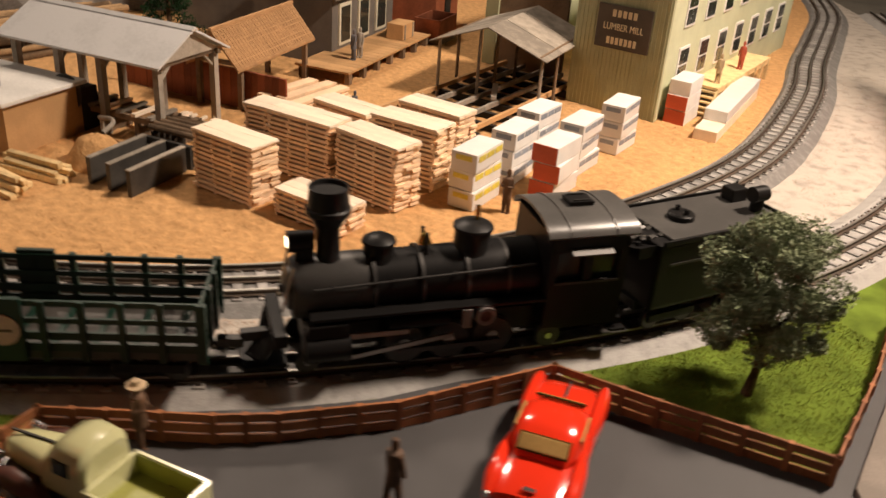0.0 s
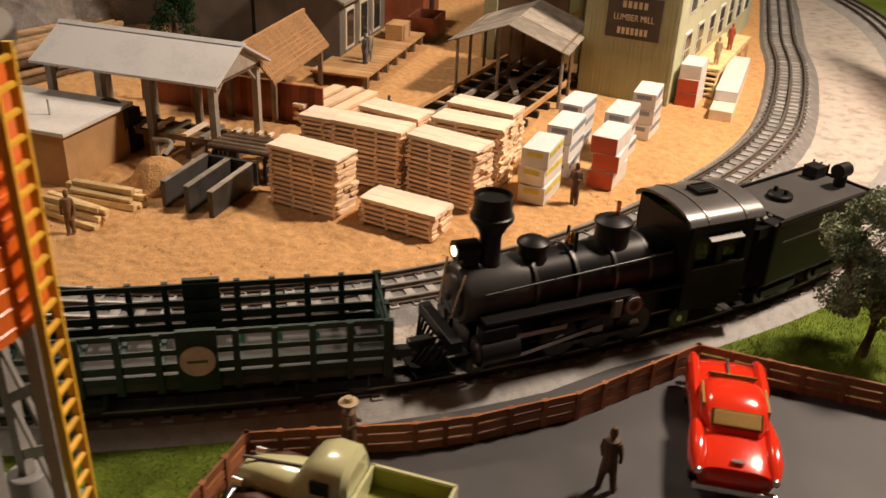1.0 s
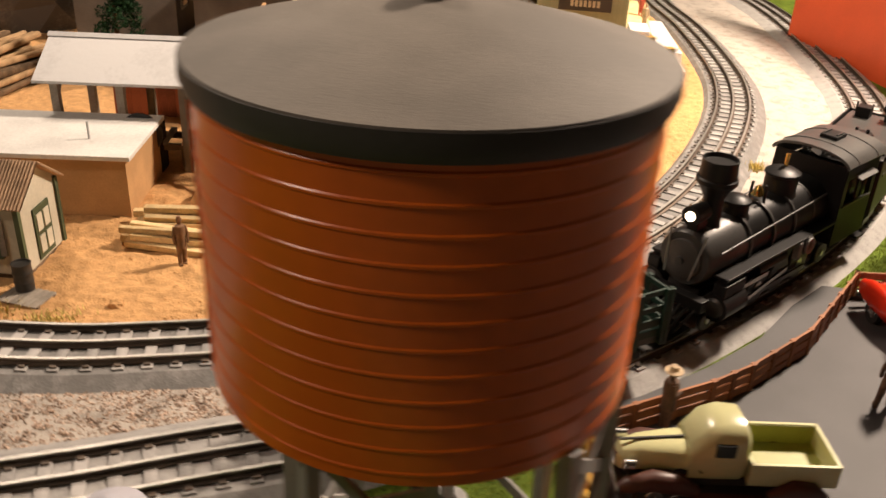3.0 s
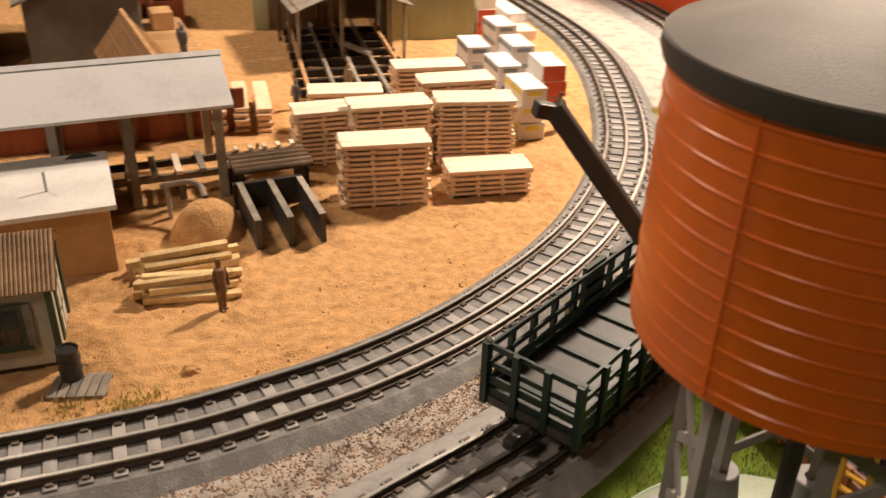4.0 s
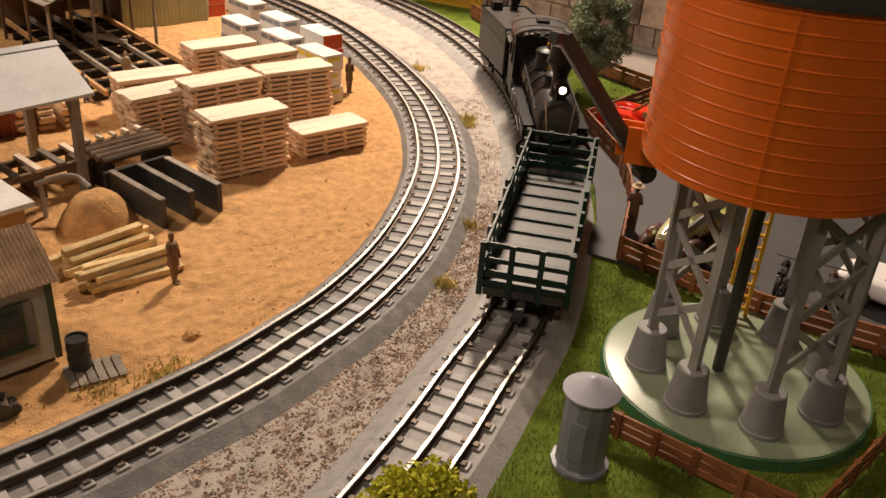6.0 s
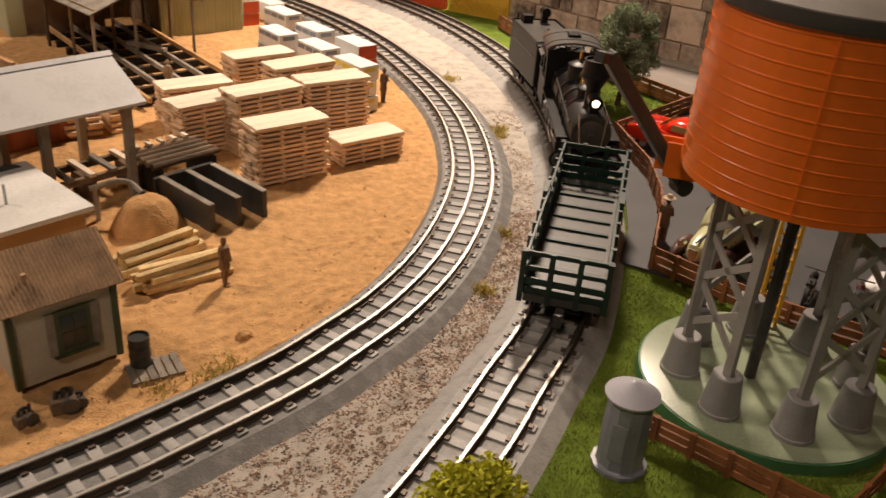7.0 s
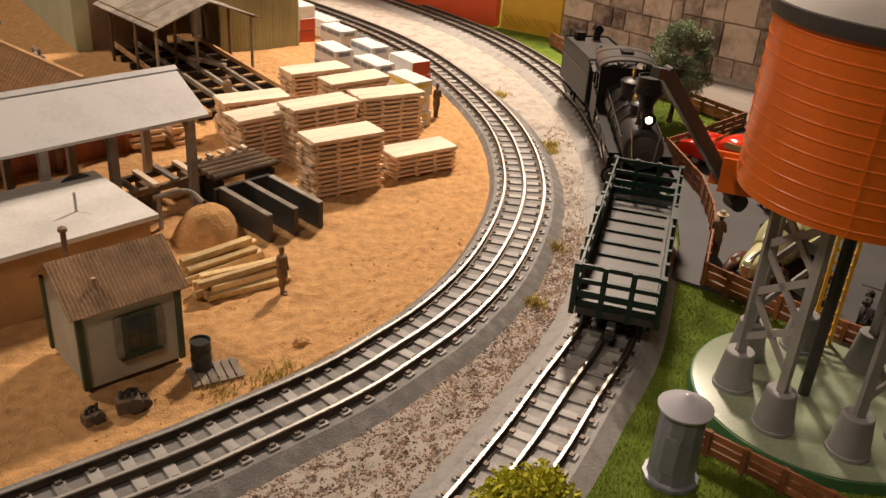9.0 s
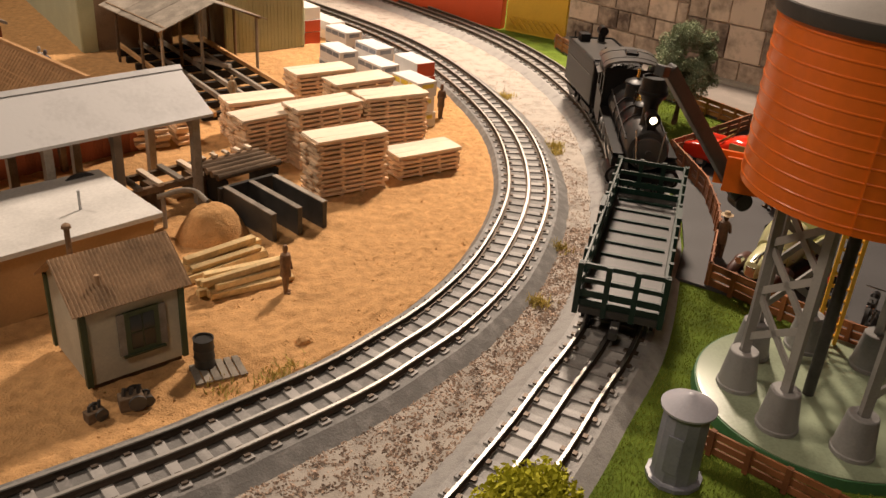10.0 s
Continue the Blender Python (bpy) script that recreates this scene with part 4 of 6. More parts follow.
def mill():
    """Two-storey mill: sage end wall with the sign, long side with windows and a loading dock."""
    A, B = Vector((-0.140, 0.950)), Vector((-0.044, 0.998))
    u = (B - A).normalized()
    ang = math.degrees(math.atan2(u.y, u.x))
    W, L, H = (B - A).length, 0.50, 0.165
    t = thing("lumber_mill", pose(A.x, A.y, 0, 0, 0, ang), "tall sage-green lumber mill with white-framed side windows", "mill building")
    bm = bmesh.new()
    add_box(bm, (W / 2, 0.0025, H / 2), (W, 0.005, H))
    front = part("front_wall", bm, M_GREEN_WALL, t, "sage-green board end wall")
    for k in range(22):
        bm = bmesh.new()
        add_box(bm, (0.003 + (W - 0.006) * k / 21, -0.0004, H / 2), (0.0008, 0.0009, H - 0.002))
        part("batten", bm, M_GREEN_WALL, front)
    bm = bmesh.new()
    add_box(bm, (W - 0.0025, L / 2 + 0.0025, H / 2), (0.005, L - 0.005, H))
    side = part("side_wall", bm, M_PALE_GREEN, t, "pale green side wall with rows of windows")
    for row in range(2):
        for k in range(7):
            y = 0.055 + 0.064 * k
            z = 0.055 + 0.062 * row
            bm = bmesh.new()
            add_box(bm, (W + 0.0006, y, z), (0.002, 0.030, 0.040))
            w = part("window", bm, M_WHITE_WRAP, side, "white framed window")
            for p in (-1, 1):
                for q in (-1, 1):
                    bm = bmesh.new()
                    add_box(bm, (W + 0.0014, y + p * 0.0066, z + q * 0.0092), (0.0016, 0.0112, 0.0160))
                    part("pane", bm, M_WINDOW, w)
    bm = bmesh.new()
    add_box(bm, (-0.0415, 0.11 + (L - 0.11) / 2, H / 2), (0.005, L - 0.11, H))
    part("back_wall", bm, M_PALE_GREEN, t)
    bm = bmesh.new()
    add_box(bm, (0.0025, 0.06, H / 2), (0.005, 0.110, H))
    part("inner_wall", bm, M_OLDWOOD, t)
    bm = bmesh.new()
    add_box(bm, (W / 2 - 0.02, L, H / 2), (W + 0.04, 0.005, H))
    part("end_wall", bm, M_PALE_GREEN, t)
    bm = bmesh.new()
    add_prism(bm, [(-W / 2 - 0.03, H), (0, H + 0.045), (W / 2 + 0.006, H), (W / 2 + 0.006, H + 0.003), (0, H + 0.049), (-W / 2 - 0.03, H + 0.003)], L + 0.012, pose(W / 2, L / 2, 0, 0, 0, 90) @ Matrix.Diagonal((1, -1, 1, 1)))
    part("roof", bm, M_ZINC, t)
    # sign
    bm = bmesh.new()
    add_box(bm, (0.057, -0.0018, 0.0930), (0.062, 0.0022, 0.046), bevel=0.0004)
    sg = part("sign_board", bm, M_SIGN, t, "dark brown sign board with pale lettering")
    for k, (txt, w) in enumerate((("", 0.030), ("LUMBER MILL", 0.050), ("", 0.036))):
        z = 0.1075 - 0.0145 * k
        if txt:
            cu = bpy.data.curves.new("sign_text", "FONT")
            cu.body, cu.size, cu.align_x, cu.align_y, cu.extrude = txt, 0.0100, "CENTER", "CENTER", 0.0003
            tmp = bpy.data.objects.new("sign_text", cu)
            me = bpy.data.meshes.new_from_object(tmp)
            bpy.data.objects.remove(tmp)
            me.materials.append(M_LETTER)
            o = new("lettering", me)
            o.parent = sg
            o.matrix_basis = pose(0.057, -0.0031, z, 90, 0, 0) @ Matrix.Diagonal((0.78, 1, 1, 1))
        else:
            bm = bmesh.new()
            n = 5 if k == 0 else 7
            for j in range(n):
                add_box(bm, (0.057 + (j - (n - 1) / 2) * w / n, -0.0030, z), (w / n * 0.66, 0.0006, 0.0074))
            part("lettering_bars", bm, M_LETTER, sg)
    # loading dock along the side
    bm = bmesh.new()
    add_box(bm, (W + 0.019, 0.190, 0.0275), (0.036, 0.205, 0.003))
    dock = part("dock_deck", bm, M_LOG, t, "plank loading dock")
    for k in range(8):
        bm = bmesh.new()
        add_box(bm, (W + 0.035, 0.092 + 0.028 * k, 0.0128), (0.004, 0.004, 0.0264))
        part("dock_post", bm, M_LOG, dock)
    bm = bmesh.new()
    add_box(bm, (W + 0.0352, 0.190, 0.0235), (0.0026, 0.203, 0.0046))
    part("dock_beam", bm, M_LOG, dock)
    for k in range(5):
        bm = bmesh.new()
        add_box(bm, (W + 0.019, 0.0850 - 0.0050 * k, 0.0235 - 0.0050 * k), (0.034, 0.0056, 0.0020))
        part("dock_step", bm, M_LOG, dock)
    for q in (-1, 1):
        bm = bmesh.new()
        add_box(bm, None, (0.0022, 0.0350, 0.0040), m=pose(W + 0.019 + q * 0.0180, 0.0745, 0.0128, 45, 0, 0))
        part("stair_string", bm, M_LOG, dock)
    # the set-back left wing behind the canopy
    bm = bmesh.new()
    add_box(bm, (-0.10, 0.072, 0.075), (0.110, 0.005, 0.150))
    part("wing_wall", bm, M_OLDWOOD, t)
    bm = bmesh.new()
    add_box(bm, (-0.155, 0.072 + 0.19, 0.075), (0.005, 0.38, 0.150))
    part("wing_side_wall", bm, M_PALE_GREEN, t, "pale green side wall of the mill's wing")
    bm = bmesh.new()
    add_box(bm, (-0.148, 0.0685, 0.075), (0.018, 0.004, 0.150))
    part("corner_board", bm, M_GREEN_WALL, t)
    return t


mill()


# ---------------------------------------------------------------- water tower
def water_tower():
    cx, cy, R = 0.2500, 0.2115, 0.0638
    z0, z1 = 0.1345, 0.2240
    t = thing("water_tower", pose(cx, cy, 0), "orange water tank with grey roof on grey lattice legs", "water tower")
    # round base
    bm = bmesh.new()
    add_lathe(bm, [(0, 0.0062), (0.0715, 0.0062), (0.0735, 0.0056), (0.0735, 0.0046), (0, 0.0046)], 72, (0.0110, -0.0025, 0))
    part("base_plate", bm, M_BASE_GREEN, t, "pale green round base plate", True)
    bm = bmesh.new()
    add_lathe(bm, [(0, 0.0050), (0.0746, 0.0050), (0.0750, 0.0030), (0.0756, -0.0015), (0, -0.0015)], 72, (0.0110, -0.0025, 0))
    part("base_rim", bm, M_BASE_RIM, t, "dark green base rim", True)
    # tank
    prof = [(0, z0), (R, z0)]
    rows = 12
    for k in range(rows):
        za = z0 + (z1 - z0) * (k + 0.5) / rows
        prof += [(R, za - 0.0007), (R + 0.00036, za - 0.0003), (R + 0.00036, za + 0.0003), (R, za + 0.0007)]
    prof += [(R, z1), (0, z1)]
    bm = bmesh.new()
    add_lathe(bm, prof, 96)
    tank = part("tank", bm, M_ORANGE, t, "orange tank with raised hoops", True)
    bm = bmesh.new()
    add_box(bm, (R * math.cos(radians(232)), R * math.sin(radians(232)), (z0 + z1) / 2), (0.0014, 0.0010, z1 - z0 - 0.001), 232)
    part("seam", bm, M_ORANGE, tank)
    bm = bmesh.new()
    add_lathe(bm, [(0, z1 - 0.001), (R + 0.0018, z1 - 0.001), (R + 0.0028, z1 + 0.0020), (R + 0.0026, z1 + 0.0062), (0, z1 + 0.0062)], 96)
    part("roof_rim", bm, M_TANK_RIM, t, "dark grey roof rim", True)
    bm = bmesh.new()
    add_lathe(bm, [(0, z1 + 0.006), (R + 0.0024, z1 + 0.0055), (R + 0.0020, z1 + 0.0068), (0.034, z1 + 0.0150), (0.006, z1 + 0.0205), (0, z1 + 0.0208)], 96)
    roof = part("roof", bm, M_TANK_ROOF, t, "low grey conical roof with a grainy finish", True)
    bm = bmesh.new()
    add_lathe(bm, [(0.0072, z1 + 0.0195), (0.0066, z1 + 0.0225), (0.0046, z1 + 0.0232), (0.0044, z1 + 0.0265), (0.0030, z1 + 0.0275), (0, z1 + 0.0278)], 20)
    part("finial", bm, M_TANK_RIM, roof, "", True)
    # footings and lattice legs, in four pairs
    ring = 0.0515
    spots = []
    for k in range(8):
        a = radians(31 + 45 * k)
        x, y = 0.0120 + ring * math.cos(a), -0.0012 + ring * math.sin(a)
        spots.append((x, y))
        bm = bmesh.new()
        add_lathe(bm, [(0, 0.0062), (0.0118, 0.0062), (0.0118, 0.0084), (0.0111, 0.0090), (0.0082, 0.0300), (0.0076, 0.0305), (0.0034, 0.0305), (0.0034, 0.0270), (0, 0.0270)], 28, (x, y, 0))
        part("footing", bm, M_CONE, t, "grey conical footing", True)
        bm = bmesh.new()
        add_box(bm, (x, y, (0.027 + z0) / 2 + 0.0005), (0.0048, 0.0048, z0 - 0.028), math.degrees(a))
        part("leg", bm, M_LEG, t)
    for k in range(8):
        (xa, ya), (xb, yb) = spots[k], spots[(k + 1) % 8]
        if k % 2 == 0:
            continue
        for i in range(3):
            za, zb = 0.040 + 0.030 * i, 0.068 + 0.030 * i
            for p, q in (((xa, ya, za), (xb, yb, zb)), ((xb, yb, za), (xa, ya, zb))):
                a_, b_ = Vector(p), Vector(q)
                d = b_ - a_
                m = Matrix.Translation((a_ + b_) / 2) @ d.to_track_quat("X", "Z").to_matrix().to_4x4()
                bm = bmesh.new()
                add_box(bm, None, (d.length, 0.0016, 0.0042), m=m)
                part("brace", bm, M_LEG, t)
    # centre pipe and crossbars under the tank
    bm = bmesh.new()
    add_cyl(bm, (0.002, 0, 0.006), (0.002, 0, z0 + 0.001), 0.0034, n=18)
    part("standpipe", bm, M_DRUM, t, "", True)
    for a in (40, 130):
        bm = bmesh.new()
        add_box(bm, (0.003, 0, z0 - 0.0022), (0.112, 0.0060, 0.0042), a)
        part("bearer", bm, M_OLDWOOD, t)
    # ladder
    base, head = Vector((0.0425, 0.0545, -0.001)), Vector((0.0420, 0.0535, z1 + 0.006))
    lad = part("ladder", bmesh.new(), M_YELLOW, t, "yellow ladder up the tank")
    up = head - base
    side = Vector((-0.78, 0.62, 0)).normalized() * -0.0062
    for q in (-1, 1):
        m = Matrix.Translation((base + head) / 2 + side * q) @ up.to_track_quat("Z", "Y").to_matrix().to_4x4()
        bm = bmesh.new()
        add_box(bm, None, (0.0022, 0.0030, up.length), m=m)
        part("stile", bm, M_YELLOW, lad)
    for k in range(27):
        p = base + up * ((k + 0.5) / 27)
        bm = bmesh.new()
        add_cyl(bm, p - side, p + side, 0.0013, n=6)
        part("rung", bm, M_YELLOW, lad)
    # filling spout, raised
    tip, low = Vector((0.148 - cx, 0.255 - cy, 0.186)), Vector((0.209 - cx, 0.262 - cy, 0.108))
    d = tip - low
    m = Matrix.Translation((tip + low) / 2) @ d.to_track_quat("X", "Z").to_matrix().to_4x4()
    bm = bmesh.new()
    add_box(bm, None, (d.length, 0.0076, 0.0076), m=m, bevel=0.0012)
    sp = part("spout", bm, M_DRUM, t, "black raised filling spout")
    bm = bmesh.new()
    add_box(bm, None, (0.0075, 0.0064, 0.0058), m=Matrix.Translation(tip + Vector((-0.0030, -0.0016, -0.0012))) @ pose(0, 0, 0, 0, 12, 28), bevel=0.0010)
    part("spout_lip", bm, M_DRUM, sp)
    bm = bmesh.new()
    e = d.normalized().cross(Vector((0, 0, 1))).normalized() * 0.0050
    add_cyl(bm, low - e, low + e, 0.0052, n=20)
    part("pivot", bm, M_DRUM, sp, "", True)
    for q in (-1, 1):
        bm = bmesh.new()
        p = low + d * 0.24
        add_box(bm, (p.x + 0.006, p.y - 0.005 + q * 0.006, p.z + 0.001), (0.020, 0.0022, 0.020), -30)
        part("bracket", bm, M_ORANGE, t)


water_tower()

t = thing("silo", pose(0.1482, 0.1556, 0, 0, 0, 10), "small grey-blue metal silo with a pale conical lid", "silo")
bm = bmesh.new()
add_lathe(bm, [(0, -0.001), (0.0146, -0.001), (0.0146, 0.0012), (0.0126, 0.0016), (0.0122, 0.002), (0.0116, 0.0435), (0, 0.0435)], 12)
part("body", bm, M_SILO, t)
bm = bmesh.new()
add_lathe(bm, [(0, 0.0430), (0.0138, 0.0430), (0.0140, 0.0442), (0.0020, 0.0510), (0, 0.0520)], 28)
part("lid", bm, M_SILO_TOP, t, "pale conical lid", True)
bm = bmesh.new()
add_box(bm, (-0.0092, -0.0075, 0.020), (0.0006, 0.0075, 0.022), 39)
part("door", bm, M_SILO, t)


# ---------------------------------------------------------------- fences
def fence_run(points, label, h=0.0185, rails=3, spacing=0.021, mtl=M_FENCE):
    """Posts with thin horizontal boards along a plan polyline."""
    t = thing("fence", Matrix.Identity(4), label, "fence", "low brown fences")
    for (x0, y0), (x1, y1) in zip(points, points[1:]):
        l = math.hypot(x1 - x0, y1 - y0)
        a = math.degrees(math.atan2(y1 - y0, x1 - x0))
        n = max(1, round(l / spacing))
        for k in range(n + 1):
            if k == 0 and (x0, y0) != points[0]:
                continue
            f = k / n
            bm = bmesh.new()
            add_box(bm, (0, 0, h / 2), (0.0030, 0.0030, h + 0.001))
            o = part("post", bm, mtl, t)
            o.matrix_basis = pose(x0 + (x1 - x0) * f, y0 + (y1 - y0) * f, 0, 0, 0, a + 3 * math.sin(k * 5.1))
        for j in range(rails):
            bm = bmesh.new()
            add_box(bm, (0, 0, 0), (l, 0.0014, h * 0.255))
            o = part("board", bm, mtl, t)
            o.matrix_basis = pose((x0 + x1) / 2, (y0 + y1) / 2, h * (0.24 + 0.68 * j / (rails - 1)) - 0.0006, 0, 0, a)
    return t


fence_run([(0.249, 0.351), (0.264, 0.380), (0.2885, 0.4255), (0.300, 0.455), (0.315, 0.514), (0.319, 0.609)], "red-brown board fence between the track and parking yard")
fence_run([(0.319, 0.609), (0.369, 0.642), (0.442, 0.694)], "red-brown board fence beside the grass corner")
fence_run([(0.442, 0.694), (0.398, 0.783), (0.352, 0.862), (0.327, 0.948), (0.311, 1.038)], "weathered board fence along the road and verge")
fence_run([(0.249, 0.351), (0.282, 0.303), (0.310, 0.268), (0.366, 0.222), (0.385, 0.16)], "red-brown board fence between the tower and parking yard")
fence_run([(0.160, 0.186), (0.201, 0.139), (0.232, 0.104)], "orange-brown board fence at the foot of the water tower", 0.015)
fence_run([(0.240, 0.098), (0.314, 0.143), (0.345, 0.170)], "orange-brown board fence closing the tower plot", 0.015)


# ---------------------------------------------------------------- train
ENGINE_AT = 0.986  # the engine's middle, by arc length of the outer track


def line_pose(s, z=0.0, flip=True):
    x, y, h = OUTER.at(s)
    return pose(x, y, z, 0, 0, math.degrees(h) + (180 if flip else 0))


def wheel(parent, x, y, r, z, spokes=True):
    bm = bmesh.new()
    q = 1 if y > 0 else -1
    add_cyl(bm, (x, y - q * 0.0020, z), (x, y, z), r, n=28)
    w = part("wheel", bm, M_BLACK, parent)
    bm = bmesh.new()
    add_cyl(bm, (x, y, z), (x, y + q * 0.0006, z), r * 0.92, r * 0.88, n=28)
    part("rim", bm, M_GRAPHITE, w)
    bm = bmesh.new()
    add_cyl(bm, (x, y + q * 0.0003, z), (x, y + q * 0.0014, z), r * 0.26, n=14)
    part("hub", bm, M_STEEL, w)


def locomotive():
    """Steam engine; local x is forward, origin at the middle on the rail top."""
    t = thing("steam_locomotive", line_pose(ENGINE_AT, RAIL_Z), "black toy steam locomotive with a lit headlamp", "locomotive", "train on the outer track")
    zb, rb = 0.0440, 0.0182
    X = Matrix.Rotation(radians(90), 4, "Y")

    def turned(name, prof, mtl, label="", n=36, z=zb):
        bm = bmesh.new()
        add_lathe(bm, prof, n, m=Matrix.Translation((0, 0, z)) @ X)
        return part(name, bm, mtl, t, label, True)

    turned("boiler", [(0, -0.050), (rb + 0.001, -0.050), (rb + 0.001, -0.012), (rb, -0.006), (rb - 0.001, 0.046), (0, 0.046)], M_BLACK, "black boiler barrel")
    turned("smokebox", [(0, 0.046), (rb - 0.0004, 0.046), (rb - 0.0004, 0.088), (rb - 0.002, 0.0905), (0, 0.0905)], M_GRAPHITE, "graphite grey smokebox")
    turned("smokebox_door", [(0, 0.090), (0.0125, 0.090), (0.0120, 0.0925), (0.0080, 0.0938), (0.0025, 0.0945), (0.0025, 0.0965), (0, 0.0965)], M_GRAPHITE)
    for x in (-0.030, -0.006, 0.020, 0.047):
        turned("boiler_band", [(rb + 0.0002, x - 0.0010), (rb + 0.0012, x - 0.0010), (rb + 0.0012, x + 0.0010), (rb + 0.0002, x + 0.0010)], M_GRAPHITE)
    # chimney and domes
    bm = bmesh.new()
    add_lathe(bm, [(0.0078, 0.058), (0.0064, 0.063), (0.0062, 0.0780), (0.0086, 0.0830), (0.0122, 0.0880), (0.0122, 0.0905), (0.0112, 0.0912), (0.0104, 0.1015), (0.0108, 0.1022), (0.0098, 0.1022), (0.0092, 0.1000), (0, 0.0995)], 32, (0.070, 0, 0))
    part("chimney", bm, M_BLACK, t, "black flared chimney", True)
    for x, r, h in ((0.042, 0.0085, 0.0715), (-0.012, 0.0105, 0.0765)):
        bm = bmesh.new()
        add_lathe(bm, [(r + 0.002, 0.057), (r, 0.0615), (r, h - 0.004), (r + 0.0012, h - 0.0034), (r + 0.0008, h - 0.0020), (r * 0.72, h), (0, h + 0.0014)], 28, (x, 0, 0))
        part("dome", bm, M_BLACK, t, "", True)
    bm = bmesh.new()
    add_lathe(bm, [(0.0042, 0.0655), (0.0034, 0.0672), (0.0026, 0.0700), (0.0012, 0.0716), (0, 0.0718)], 18, (0.016, 0, 0))
    bell = part("bell", bm, M_BRASS, t, "brass bell", True)
    for q in (-1, 1):
        bm = bmesh.new()
        add_cyl(bm, (0.016, q * 0.0052, 0.0605), (0.016, q * 0.0046, 0.0730), 0.0010, n=8)
        part("yoke", bm, M_BLACK, bell)
    bm = bmesh.new()
    add_cyl(bm, (-0.014, 0, 0.0770), (-0.014, 0, 0.0860), 0.0012, 0.0015, 10)
    part("whistle", bm, M_BRASS, t, "brass whistle", True)
    # headlamp
    bm = bmesh.new()
    add_cyl(bm, (0.078, 0, 0.0715), (0.092, 0, 0.0715), 0.0055, 0.0060, 20)
    add_box(bm, (0.083, 0, 0.0645), (0.010, 0.007, 0.006))
    lamp = part("headlamp", bm, M_BLACK, t, "", True)
    bm = bmesh.new()
    add_cyl(bm, (0.0918, 0, 0.0715), (0.0924, 0, 0.0715), 0.0030, n=20)
    part("lens", bm, M_LAMP, lamp, "glowing warm lamp lens")
    # frame, running boards, cab
    bm = bmesh.new()
    add_box(bm, (0.000, 0, 0.0175), (0.170, 0.022, 0.0150), bevel=0.001)
    part("frame", bm, M_BLACK, t)
    for q in (-1, 1):
        bm = bmesh.new()
        add_box(bm, (0.016, q * 0.0215, 0.0370), (0.134, 0.0110, 0.0018), bevel=0.0004)
        part("running_board", bm, M_BLACK, t)
        bm = bmesh.new()
        add_cyl(bm, (0.080, q * 0.0178, 0.0505), (-0.045, q * 0.0178, 0.0560), 0.0007, n=8)
        part("handrail", bm, M_GRAPHITE, t)
        for k in range(4):
            bm = bmesh.new()
            add_cyl(bm, (0.070 - 0.034 * k, q * 0.0160, 0.0508 + 0.0014 * k), (0.070 - 0.034 * k, q * 0.0182, 0.0510 + 0.0014 * k), 0.0010, n=6)
            part("stanchion", bm, M_BLACK, t)
        bm = bmesh.new()
        add_cyl(bm, (0.062, q * 0.0225, 0.0185), (0.086, q * 0.0225, 0.0185), 0.0088, n=24)
        cyl = part("cylinder", bm, M_BLACK, t, "", True)
        bm = bmesh.new()
        add_cyl(bm, (0.0855, q * 0.0225, 0.0185), (0.0875, q * 0.0225, 0.0185), 0.0070, 0.0050, 20)
        part("cylinder_cover", bm, M_GRAPHITE, cyl, "", True)
        bm = bmesh.new()
        add_box(bm, (0.074, q * 0.0235, 0.0300), (0.022, 0.0085, 0.0080), bevel=0.001)
        part("steam_chest", bm, M_BLACK, t)
        for x in (0.030, 0.004, -0.022):
            wheel(t, x, q * 0.0195, 0.0130, 0.0130)
        wheel(t, 0.084, q * 0.0185, 0.0070, 0.0070)
        wheel(t, -0.058, q * 0.0185, 0.0080, 0.0080)
        bm = bmesh.new()
        add_box(bm, (0.004, q * 0.0222, 0.0100), (0.060, 0.0014, 0.0030), bevel=0.0003)
        part("coupling_rod", bm, M_GRAPHITE, t)
        bm = bmesh.new()
        add_box(bm, (0.034, q * 0.0240, 0.0145), (0.062, 0.0014, 0.0026), m=pose(0.034, q * 0.0240, 0.0145, 0, 8, 0))
        part("main_rod", bm, M_STEEL, t)
        bm = bmesh.new()
        add_box(bm, (0.046, q * 0.0240, 0.0240), (0.034, 0.0016, 0.0030))
        part("crosshead_guide", bm, M_STEEL, t)
        bm = bmesh.new()
        add_cyl(bm, (-0.014, q * 0.0235, 0.0310), (-0.014, q * 0.0278, 0.0310), 0.0066, n=24)
        pump = part("air_pump", bm, M_GRAPHITE, t, "grey air pump", True)
        bm = bmesh.new()
        add_lathe(bm, [(0.0034, 0), (0.0058, 0), (0.0056, 0.0009), (0.0036, 0.0009)], 24, m=pose(-0.014, q * 0.0279, 0.0310, -90 * q, 0, 0))
        part("pump_ring", bm, M_CONE, pump)
        bm = bmesh.new()
        add_box(bm, (-0.0035, q * 0.0255, 0.0300), (0.0052, 0.004, 0.0120), bevel=0.0008)
        part("pump_bracket", bm, M_CONE, t, "worn grey pump bracket")
        bm = bmesh.new()
        add_cyl(bm, (0.006, q * 0.0205, 0.0280), (0.040, q * 0.0205, 0.0280), 0.0042, n=18)
        part("air_tank", bm, M_BLACK, t, "", True)
        bm = bmesh.new()
        add_cyl(bm, (0.096, q * 0.0085, 0.034), (0.090, q * 0.012, 0.0620), 0.0007, n=6)
        part("pilot_stay", bm, M_STEEL, t)
    # pilot
    bm = bmesh.new()
    add_box(bm, (0.0985, 0, 0.0240), (0.0070, 0.0470, 0.0075), bevel=0.0006)
